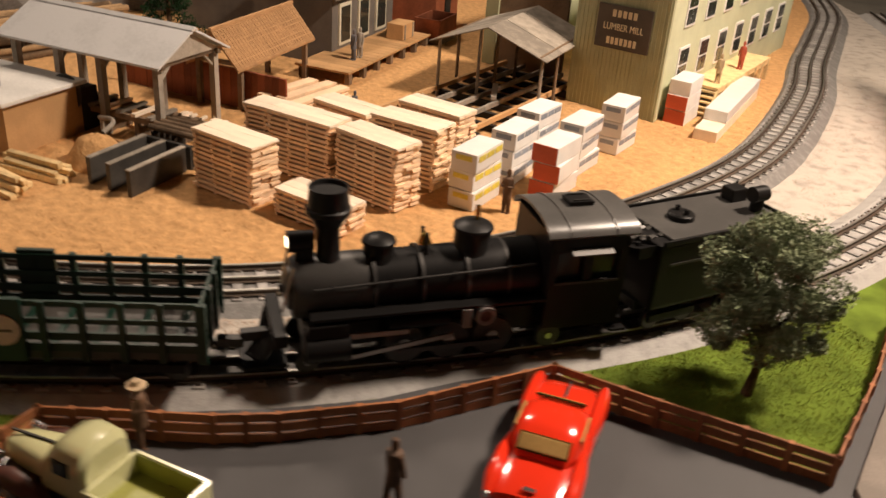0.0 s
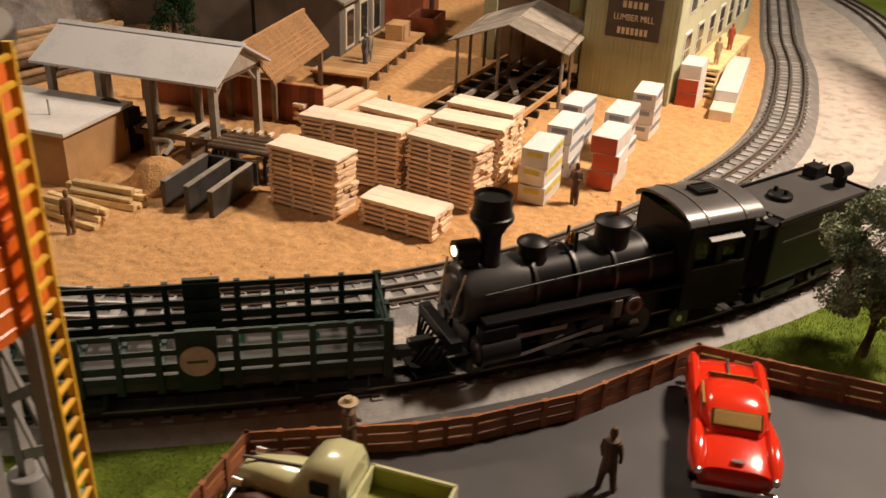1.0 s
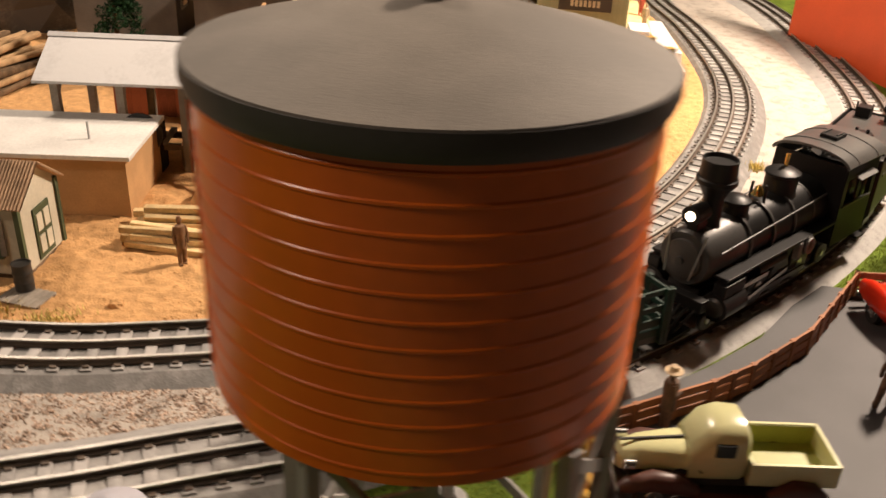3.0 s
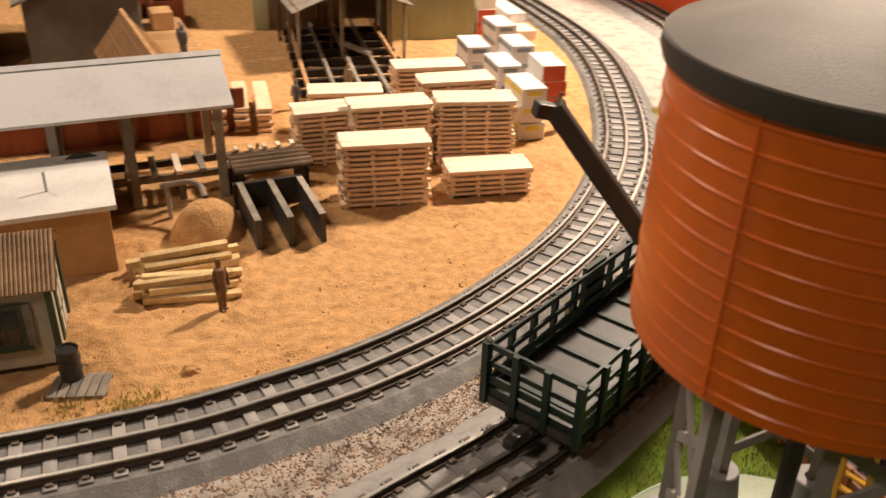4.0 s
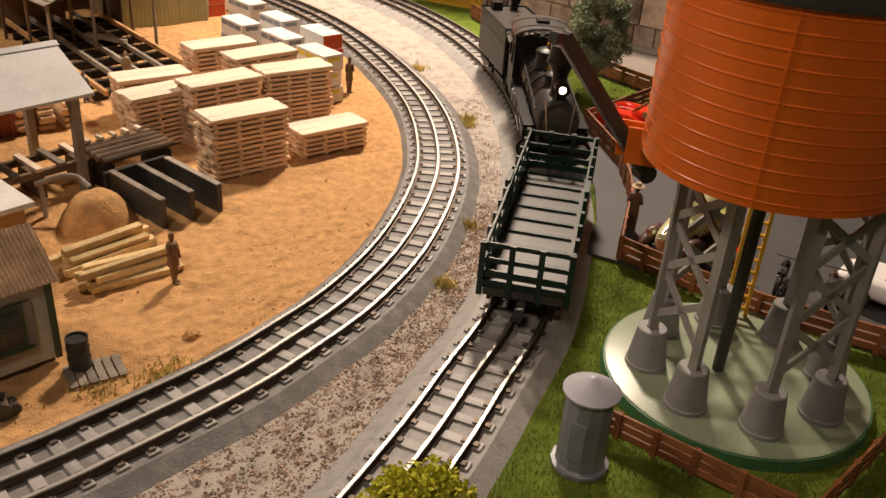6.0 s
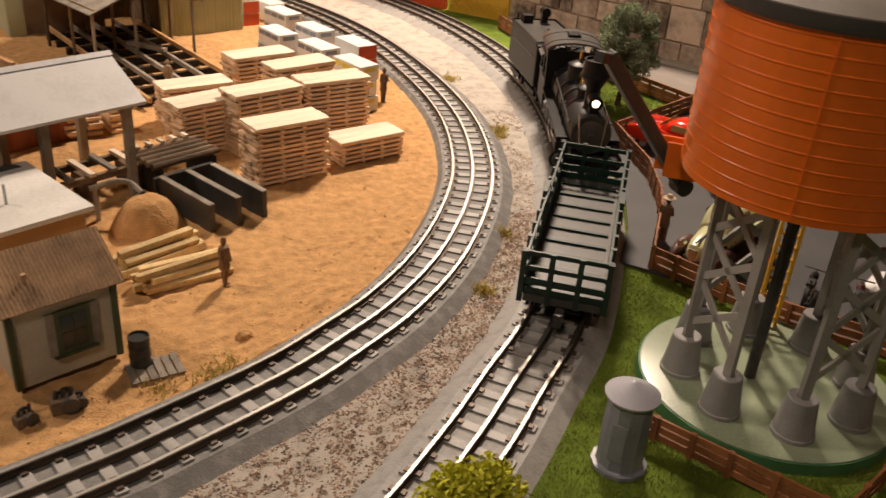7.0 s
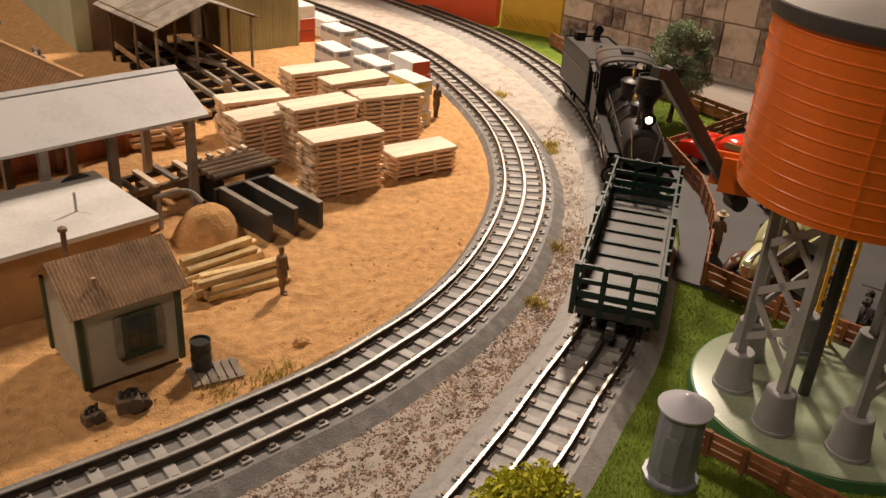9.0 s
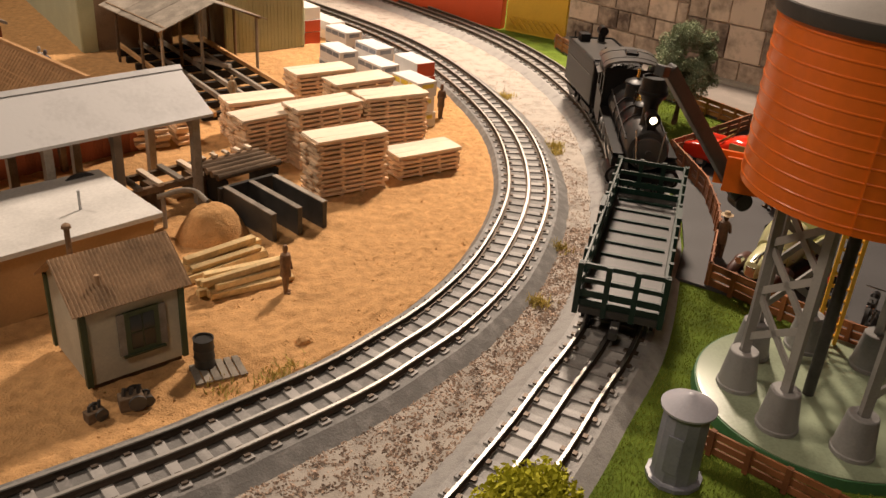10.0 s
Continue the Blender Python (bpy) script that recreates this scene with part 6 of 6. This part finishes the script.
def bush(x, y, h, r, label, mtl, seed, n=26, size=0.0011, per=220):
    t = thing("bush", pose(x, y, 0), label, "bush")
    g = np.random.default_rng(seed)
    bm = bmesh.new()
    for k in range(5):
        a = k * 1.26
        add_cyl(bm, (0, 0, -0.002), (0.5 * r * math.cos(a), 0.5 * r * math.sin(a), h * 0.7), 0.0012, 0.0006, 6)
    part("stems", bm, M_BARK, t)
    cs = []
    for k in range(n):
        a, u = g.random() * 6.283, g.random()
        rr = r * 0.75 * math.sqrt(g.random()) * math.sin(math.pi * min(1, 0.3 + 0.6 * u))
        cs.append((rr * math.cos(a), rr * math.sin(a), h * (0.25 + 0.65 * u), r * 0.33))
    v, f = leaf_cloud(cs, per, size, seed + 1)
    raw("foliage", v, f, mtl, "", "", parent=t)


bush(0.052, 0.090, 0.066, 0.028, "bright yellow-green bush by the outer track", M_LEAF_BRIGHT, 31, n=34, size=0.0015, per=190)


def conifer(x, y, h, r, label, seed):
    t = thing("conifer", pose(x, y, 0), label, "tree")
    bm = bmesh.new()
    add_cyl(bm, (0, 0, -0.002), (0, 0, h * 0.9), 0.004, 0.001, 8)
    part("trunk", bm, M_BARK, t, "", True)
    g = np.random.default_rng(seed)
    cs = []
    for k in range(70):
        u = g.random() ** 0.8
        a = g.random() * 6.283
        rr = r * (1 - u) ** 0.8 * (0.5 + 0.5 * g.random())
        cs.append((rr * math.cos(a), rr * math.sin(a), 0.012 + (h - 0.012) * u, 0.006 + 0.006 * (1 - u)))
    v, f = leaf_cloud(cs, 120, 0.0015, seed)
    raw("crown", v, f, M_LEAF_DARK, "", "", parent=t)


conifer(-0.430, 0.575, 0.125, 0.046, "dark green bushy conifer behind the sheds", 51)


# ---------------------------------------------------------------- figurines
def figurine(x, y, z, rz, mtl, label, h=0.036, pose_kind=0, hat=False):
    """A small standing figure, plain, in one mesh."""
    bm = bmesh.new()
    k = h / 0.036
    sp = 0.0034 if pose_kind == 1 else 0.0016
    for q in (-1, 1):
        add_cyl(bm, (q * sp, 0.0010 * q, 0), (q * 0.0016, 0, 0.0165), 0.0014, 0.0021, 10)
        add_box(bm, (q * sp, -0.0010 + 0.001 * q, 0.0006), (0.0020, 0.0046, 0.0014), bevel=0.0003)
    add_lathe(bm, [(0, 0.0125), (0.0038, 0.0128), (0.0036, 0.0160), (0.0033, 0.0200), (0.0039, 0.0262), (0.0032, 0.0290), (0.0012, 0.0300), (0, 0.0302)], 14)
    for q in (-1, 1):
        elbow = (q * 0.0046, -0.0006, 0.0222)
        hand = (q * 0.0042, -0.0022, 0.0165) if pose_kind < 2 else (q * 0.0020, -0.0050, 0.0235)
        add_cyl(bm, (q * 0.0032, 0, 0.0282), elbow, 0.0013, 0.0011, 8)
        add_cyl(bm, elbow, hand, 0.0011, 0.0009, 8)
    add_lathe(bm, [(0, 0.0298), (0.0011, 0.0300), (0.0018, 0.0318), (0.0019, 0.0335), (0.0013, 0.0356), (0, 0.0362)], 12)
    if hat:
        add_lathe(bm, [(0, 0.0348), (0.0045, 0.0343), (0.0046, 0.0348), (0.0024, 0.0354), (0.0018, 0.0374), (0, 0.0378)], 16)
    bmesh.ops.scale(bm, vec=(k, k, k), verts=bm.verts[:])
    ob = solo("figurine", bm, mtl, label, "figurine", "figurines on the layout", smooth=True, m=pose(x, y, z, 0, 0, rz))
    if hat:
        ob.data.materials.append(M_FIG_PALE)
        for p in ob.data.polygons:
            if p.center.z > 0.0344 * k and (p.center.z > 0.0364 * k or math.hypot(p.center.x, p.center.y) > 0.0016 * k):
                p.material_index = 1


figurine(-0.0535, 0.349, 0, 60, M_FIG_BROWN, "brown standing figurine beside the timber pile", 0.036, 0)
figurine(0.101, 0.716, 0, 30, M_FIG_DARK, "brown standing figurine near the red bundles", 0.038, 2)
figurine(0.276, 0.3935, 0.0, 130, M_FIG_DARK, "figurine in a pale broad hat leaning at the fence", 0.0385, 2, True)
figurine(0.3640, 0.4875, 0.0012, 200, M_FIG_DARK, "brown figurine walking across the asphalt", 0.039, 1)
figurine(-0.303, 0.757, 0.0165, 0, M_FIG_BLUE, "dark figurine standing on the plank platform", 0.036, 0)
figurine(-0.312, 0.769, 0.0165, 40, M_GREYWOOD, "grey figurine standing on the plank platform", 0.036, 0)
figurine(-0.150, 0.692, 0, 10, M_FIG_BLUE, "small dark figurine behind the lumber stacks", 0.030, 0)
figurine(-0.118, 0.752, 0, 10, M_FIG_PALE, "pale figurine beside the rail ramp", 0.032, 0)
figurine(-0.118, 0.540, 0, 10, M_FIG_PALE, "pale figurine working behind the deck", 0.028, 2)
figurine(-0.068, 1.108, 0.0290, 10, M_FIG_PALE, "pale figurine on the mill dock", 0.034, 0)
figurine(-0.108, 1.185, 0.0290, 10, M_FIG_RED, "red figurine on the mill dock", 0.034, 0)


# ---------------------------------------------------------------- behind the yard
def dock_house():
    """Grey house with a plank platform, beyond the brown shelter."""
    t = thing("grey_house", pose(-0.415, 0.835, 0, 0, 0, 129), "grey sided house with a white framed front by the platform", "house")
    bm = bmesh.new()
    add_prism(bm, [(-0.055, 0), (-0.055, 0.080), (0, 0.105), (0.055, 0.080), (0.055, 0)], 0.17, pose(-0.03, 0.055, 0))
    part("wall", bm, M_GREY_HOUSE, t)
    bm = bmesh.new()
    gable_roof(bm, 0.185, 0.064, 0.079, 0.1065, 0.003, pose(-0.03, 0.055, 0))
    part("roof", bm, M_GREYWOOD, t)
    for k in range(3):
        bm = bmesh.new()
        add_box(bm, (-0.085 + 0.050 * k, -0.0012, 0.046), (0.030, 0.0022, 0.050))
        w = part("window", bm, M_CREAM, t, "cream framed front window")
        bm = bmesh.new()
        add_box(bm, (-0.085 + 0.050 * k, -0.0020, 0.046), (0.022, 0.0022, 0.042))
        part("pane", bm, M_WINDOW, w)
    p = thing("platform", pose(-0.352, 0.797, 0, 0, 0, 128.6), "plank platform on dark stub posts", "platform")
    PB = board_mesh("plank", (0.0118, 0.070, 0.0024), M_TAN, 61)
    for k in range(19):
        piece("plank", PB, pose(-0.108 + 0.0122 * k, 0.0, 0.0150, 0, 0, 0), p)
    for k in range(7):
        for y in (-0.030, 0.030):
            bm = bmesh.new()
            add_box(bm, (-0.105 + 0.036 * k, y, 0.0069), (0.007, 0.006, 0.0138))
            part("stub_post", bm, M_OLDWOOD, p)
    b = thing("freight_crate", pose(-0.392, 0.862, 0.0165, 0, 0, 128.6), "tan freight crate on the plank platform", "crate")
    bm = bmesh.new()
    add_box(bm, (0, 0, 0.010), (0.034, 0.024, 0.020), bevel=0.0008)
    part("body", bm, M_TAN, b)
    for q in (-1, 1):
        bm = bmesh.new()
        add_box(bm, (q * 0.012, -0.0124, 0.010), (0.003, 0.001, 0.019))
        part("batten", bm, M_GREYWOOD, b)
    h = thing("red_shed", pose(-0.520, 0.965, 0, 0, 0, 129), "red-brown plank shed at the end of the platform", "shed")
    bm = bmesh.new()
    add_prism(bm, [(-0.035, 0), (-0.035, 0.060), (0, 0.078), (0.035, 0.060), (0.035, 0)], 0.085, Matrix.Identity(4))
    part("wall", bm, M_REDWOOD, h)
    bm = bmesh.new()
    gable_roof(bm, 0.094, 0.042, 0.058, 0.080, 0.0025, Matrix.Identity(4))
    part("roof", bm, M_OLDWOOD, h)
    bm = bmesh.new()
    add_box(bm, (0.0, -0.0358, 0.030), (0.020, 0.002, 0.030))
    part("door", bm, M_DARK, h)
    o = thing("open_wagon_box", pose(-0.430, 0.935, 0, 0, 0, 129), "red-brown open plank box beside the platform", "box")
    for y in (-0.018, 0.018):
        bm = bmesh.new()
        add_box(bm, (0, y, 0.0195), (0.060, 0.0025, 0.028))
        part("side", bm, M_REDWOOD, o)
    for x in (-0.029, 0.029):
        bm = bmesh.new()
        add_box(bm, (x, 0, 0.0195), (0.0025, 0.034, 0.028))
        part("end", bm, M_REDWOOD, o)
    bm = bmesh.new()
    add_box(bm, (0, 0, 0.0040), (0.062, 0.040, 0.0080))
    part("floor", bm, M_OLDWOOD, o)


dock_house()


def log_heap():
    t = thing("round_log_pile", pose(-0.520, 0.440, 0, 0, 0, 113), "large pile of dark barked round logs", "log pile")
    r = random.Random(4)
    for row, n in enumerate((14, 13, 12, 10, 8)):
        for k in range(n):
            bm = bmesh.new()
            rad = 0.0042 * r.uniform(0.8, 1.15)
            add_cyl(bm, (-0.10 + r.uniform(-0.01, 0.01), 0, 0), (0.10 + r.uniform(-0.01, 0.01), 0, 0), rad, rad * 0.85, 12)
            o = part("log", bm, M_BARK if r.random() < 0.45 else M_LOG_BROWN, t, "", True)
            o.matrix_basis = pose(0, (k - (n - 1) / 2) * 0.0088, 0.004 + row * 0.0072, 0, r.uniform(-2, 2), r.uniform(-6, 6))


log_heap()
for i, (x, y, s) in enumerate(((-0.72, 0.42, (0.14, 0.12, 0.10)), (-0.80, 0.62, (0.13, 0.15, 0.12)), (-0.70, 0.30, (0.10, 0.10, 0.07)))):
    rock("boulder", x, y, 0.0, s, M_ROCK, "rough grey rock face behind the yard", 3 + i)

h = thing("dark_mill_house", pose(-0.60, 0.74, 0, 0, 0, 129), "dark grey two-storey house behind the platform", "house")
bm = bmesh.new()
add_prism(bm, [(-0.06, 0), (-0.06, 0.11), (0, 0.15), (0.06, 0.11), (0.06, 0)], 0.20, Matrix.Identity(4))
part("wall", bm, M_GREY_HOUSE, h)
bm = bmesh.new()
gable_roof(bm, 0.214, 0.068, 0.108, 0.152, 0.003, Matrix.Identity(4))
part("roof", bm, M_ZINC, h)
for k in range(3):
    bm = bmesh.new()
    add_box(bm, (-0.06 + 0.06 * k, -0.0605, 0.062), (0.030, 0.0022, 0.042))
    w = part("window", bm, M_CREAM, h)
    bm = bmesh.new()
    add_box(bm, (-0.06 + 0.06 * k, -0.0614, 0.062), (0.022, 0.0022, 0.034))
    part("pane", bm, M_WINDOW, w)

# blower pipe over the sawdust heap
cu = bpy.data.curves.new("pipe", "CURVE")
cu.dimensions, cu.bevel_depth, cu.bevel_resolution = "3D", 0.0021, 3
sp = cu.splines.new("BEZIER")
sp.bezier_points.add(2)
for p, co in zip(sp.bezier_points, ((-0.150, 0.448, 0.026), (-0.126, 0.455, 0.0285), (-0.113, 0.444, 0.024))):
    p.co, p.handle_left_type, p.handle_right_type = co, "AUTO", "AUTO"
tmp = bpy.data.objects.new("pipe", cu)
me = bpy.data.meshes.new_from_object(tmp)
bpy.data.objects.remove(tmp)
me.materials.append(M_GREYWOOD)
bp_t = thing("blower_pipe", Matrix.Identity(4), "pale bent blower pipe over the sawdust heap", "pipe")
o = new("pipe", me)
o.parent = bp_t
bm = bmesh.new()
add_cyl(bm, (-0.146, 0.449, -0.001), (-0.146, 0.449, 0.026), 0.0018, n=8)
part("stand", bm, M_GREYWOOD, bp_t)


# ---------------------------------------------------------------- boards and stone wall at the back
def wall_run(name, p, q, h, mtl, label, thick=0.012):
    l = math.hypot(q[0] - p[0], q[1] - p[1])
    a = math.degrees(math.atan2(q[1] - p[1], q[0] - p[0]))
    t = thing(name, pose((p[0] + q[0]) / 2, (p[1] + q[1]) / 2, 0, 0, 0, a), label, "wall", kind="structure")
    bm = bmesh.new()
    add_box(bm, (0, 0, h / 2 - 0.004), (l, thick, h))
    part("wall_body", bm, mtl, t)
    return t, l


wall_run("wall_red", (0.060, 1.340), (0.256, 1.152), 0.30, M_WALL_RED, "bright red board behind the outer track")
t, l = wall_run("wall_yellow", (0.262, 1.146), (0.338, 1.085), 0.30, M_WALL_YELLOW, "yellow board with lattice at its foot")
for k in range(9):
    for q in (-1, 1):
        bm = bmesh.new()
        add_box(bm, None, (0.022, 0.0012, 0.0022), m=pose(-l / 2 + 0.010 + k * (l - 0.02) / 8, -0.0068 - 0.0012 * (q > 0), 0.013, 0, 45 * q, 0))
        part("lattice", bm, M_WALL_YELLOW, t)
pts = [(0.342, 1.082), (0.455, 0.925), (0.540, 0.830), (0.680, 0.72), (0.95, 0.60)]
STONE_R = random.Random(12)
for p, q in zip(pts, pts[1:]):
    t, l = wall_run("wall_stone", p, q, 0.20, M_STONE, "brown stone block wall behind the road")
    x = -l / 2
    z = 0.0
    while z < 0.19:
        hh = STONE_R.uniform(0.026, 0.046)
        x = -l / 2
        while x < l / 2 - 0.008:
            w = min(STONE_R.uniform(0.020, 0.060), l / 2 - x)
            bm = bmesh.new()
            add_box(bm, (x + w / 2, -0.0055, z + hh / 2), (w - 0.0018, 0.006 + STONE_R.uniform(0, 0.003), hh - 0.0018), STONE_R.uniform(-1.2, 1.2), bevel=0.0014)
            part("stone", bm, M_STONE, t)
            x += w
        z += hh
# the pale kerb at the wall's foot
for p, q in zip(pts, pts[1:]):
    l = math.hypot(q[0] - p[0], q[1] - p[1])
    bm = bmesh.new()
    add_box(bm, (0, 0, 0), (l, 0.016, 0.010), bevel=0.0008)
    solo("kerb", bm, M_GREYWOOD, "pale kerb at the foot of the stone wall", "kerb", kind="structure",
         m=pose((p[0] + q[0]) / 2 - 0.010, (p[1] + q[1]) / 2 - 0.014, 0.004, 0, 0, math.degrees(math.atan2(q[1] - p[1], q[0] - p[0]))))


# worn pale road between the weathered fence and the wall
bm = bmesh.new()
ring = [(0.452, 0.700), (0.406, 0.788), (0.360, 0.868), (0.334, 0.952), (0.318, 1.040), (0.318, 1.075), (0.338, 1.078)] + [(x - 0.004, y - 0.004) for x, y in pts] + [(0.95, 0.46), (0.66, 0.56)]
fc = bm.faces.new([bm.verts.new((x, y, 0.0052)) for x, y in ring])
bmesh.ops.triangulate(bm, faces=[fc])
ret = bmesh.ops.extrude_face_region(bm, geom=bm.faces[:])
bmesh.ops.translate(bm, vec=(0, 0, -0.0060), verts=[g for g in ret["geom"] if isinstance(g, bmesh.types.BMVert)])
solo("road", bm, M_ROAD, "worn pale taupe road in front of the stone wall", "road", kind="structure")


# ---------------------------------------------------------------- motorcycles in the yard
def motorcycle(x, y, rz, label, tank):
    t = thing("motorcycle", pose(x, y, 0.0012, 0, 0, rz), label, "motorcycle", "motorcycles by the fence")
    for q in (-1, 1):
        bm = bmesh.new()
        prof = [(0.0058, -0.0012), (0.0072, -0.0012), (0.0072, 0.0012), (0.0058, 0.0012), (0.0058, -0.0012)]
        add_lathe(bm, prof, 22, m=pose(q * 0.0140, 0, 0.0072, 90, 0, 0))
        w = part("wheel", bm, M_TYRE, t)
        bm = bmesh.new()
        for k in range(5):
            add_box(bm, None, (0.0118, 0.0005, 0.0006), m=pose(q * 0.0140, 0, 0.0072, 0, 36 * k, 0))
        part("spokes", bm, M_CHROME, w)
        bm = bmesh.new()
        add_cyl(bm, (q * 0.0140, 0, 0.0072), (q * 0.0080, 0, 0.0185), 0.0008, n=6)
        part("fork", bm, M_CHROME, t)
    bm = bmesh.new()
    add_box(bm, (0, 0, 0.0085), (0.0130, 0.0060, 0.0070), bevel=0.001)
    part("engine", bm, M_CHROME, t)
    bm = bmesh.new()
    loft(bm, [oval(a, b, 0.0140, c, 12, 2.4) for a, b, c in ((-0.001, 0.0014, 0.0165), (0.002, 0.0030, 0.0190), (0.0065, 0.0028, 0.0190), (0.0095, 0.0012, 0.0170))])
    part("fuel_tank", bm, tank, t, "", True)
    bm = bmesh.new()
    add_box(bm, (-0.0055, 0, 0.0158), (0.0100, 0.0050, 0.0026), bevel=0.0009)
    part("saddle", bm, M_TYRE, t)
    bm = bmesh.new()
    add_cyl(bm, (0.0085, -0.0080, 0.0200), (0.0085, 0.0080, 0.0200), 0.0006, n=6)
    part("handlebar", bm, M_CHROME, t)
    bm = bmesh.new()
    add_cyl(bm, (-0.0180, -0.0035, 0.0055), (0.0020, -0.0035, 0.0055), 0.0010, n=8)
    part("exhaust", bm, M_CHROME, t)


for i, (x, y) in enumerate(((0.322, 0.322), (0.346, 0.300), (0.372, 0.283), (0.300, 0.345))):
    motorcycle(x, y, 40 + 6 * i, "chrome and black toy motorcycle parked by the fence", (M_RED_CAR, M_BLACK, M_MAROON, M_BLACK)[i])


def white_car():
    t = thing("car", pose(0.420, 0.262, 0.0012, 0, 0, 128), "white toy car with an orange roof behind the fence", "car")
    bm = bmesh.new()
    loft(bm, [oval(x, w, a, b) for x, w, a, b in ((-0.047, 0.014, 0.008, 0.017), (-0.042, 0.019, 0.005, 0.0215), (0, 0.0205, 0.0045, 0.0230), (0.036, 0.0195, 0.005, 0.0215), (0.047, 0.016, 0.008, 0.0170))])
    part("body", bm, M_WHITE_WRAP, t, "", True)
    bm = bmesh.new()
    loft(bm, [oval(x, w, a, b, 20, 2.8) for x, w, a, b in ((-0.026, 0.012, 0.018, 0.024), (-0.016, 0.0165, 0.018, 0.0335), (0.004, 0.0165, 0.018, 0.0335), (0.018, 0.013, 0.018, 0.0240))])
    part("roof", bm, M_ORANGE, t, "orange roof", True)
    for q in (-1, 1):
        for x in (-0.029, 0.029):
            car_wheel(t, x, q * 0.0202, 0.0072)


white_car()

# sky board far behind the rocks
bm = bmesh.new()
add_box(bm, (-1.50, 0.55, 0.30), (0.02, 1.6, 0.62))
solo("backdrop", bm, M_SKY, "plain blue painted backdrop board behind the rocks", "backdrop", kind="structure")

# ---------------------------------------------------------------- room round the layout
for nm, c, s in (("wall_north", (-0.1, 3.2, 0.6), (5.2, 0.1, 3.2)), ("wall_south", (-0.1, -2.2, 0.6), (5.2, 0.1, 3.2)), ("wall_west", (-2.65, 0.5, 0.6), (0.1, 5.3, 3.2)), ("wall_east", (2.45, 0.5, 0.6), (0.1, 5.3, 3.2))):
    bm = bmesh.new()
    add_box(bm, c, s)
    solo(nm, bm, M_ROOM, "plain tan room wall", "wall", kind="structure")
bm = bmesh.new()
add_box(bm, (-0.1, 0.5, 2.25), (5.2, 5.5, 0.1))
solo("ceiling", bm, M_ROOM, "plain tan ceiling over the layout", "ceiling", kind="structure")
bm = bmesh.new()
add_box(bm, (-0.1, 0.5, -1.02), (5.2, 5.5, 0.1))
solo("floor", bm, M_ROOM, "plain floor of the room", "floor", kind="structure")

# ---------------------------------------------------------------- sleepers, last
bm = bmesh.new()
add_box(bm, (0, 0, 0), (0.0062, 0.0475, 0.0030), bevel=0.0003)
tie_me = bpy.data.meshes.new("tie")
bm.to_mesh(tie_me)
bm.free()
tie_me.materials.append(M_TIE)
bm = bmesh.new()
for o_ in (-0.0172, 0.0172):
    for q in (-1, 1):
        add_box(bm, (0, o_ + q * 0.0033, 0.0019), (0.0034, 0.0026, 0.0014))
clip_me = bpy.data.meshes.new("rail_clip")
bm.to_mesh(clip_me)
bm.free()
clip_me.materials.append(M_RAIL_DARK)
for ln, tr in zip((INNER, OUTER), tracks):
    n = int(ln.length / 0.0155)
    for i in range(n):
        x, y, hd = ln.at((i + 0.5) * ln.length / n)
        tie = piece("tie", tie_me, pose(x, y, 0.0041, 0, 0, math.degrees(hd) + 1.5 * math.sin(i * 7.3)), tr)
        piece("rail_clip", clip_me, Matrix.Identity(4), tie)
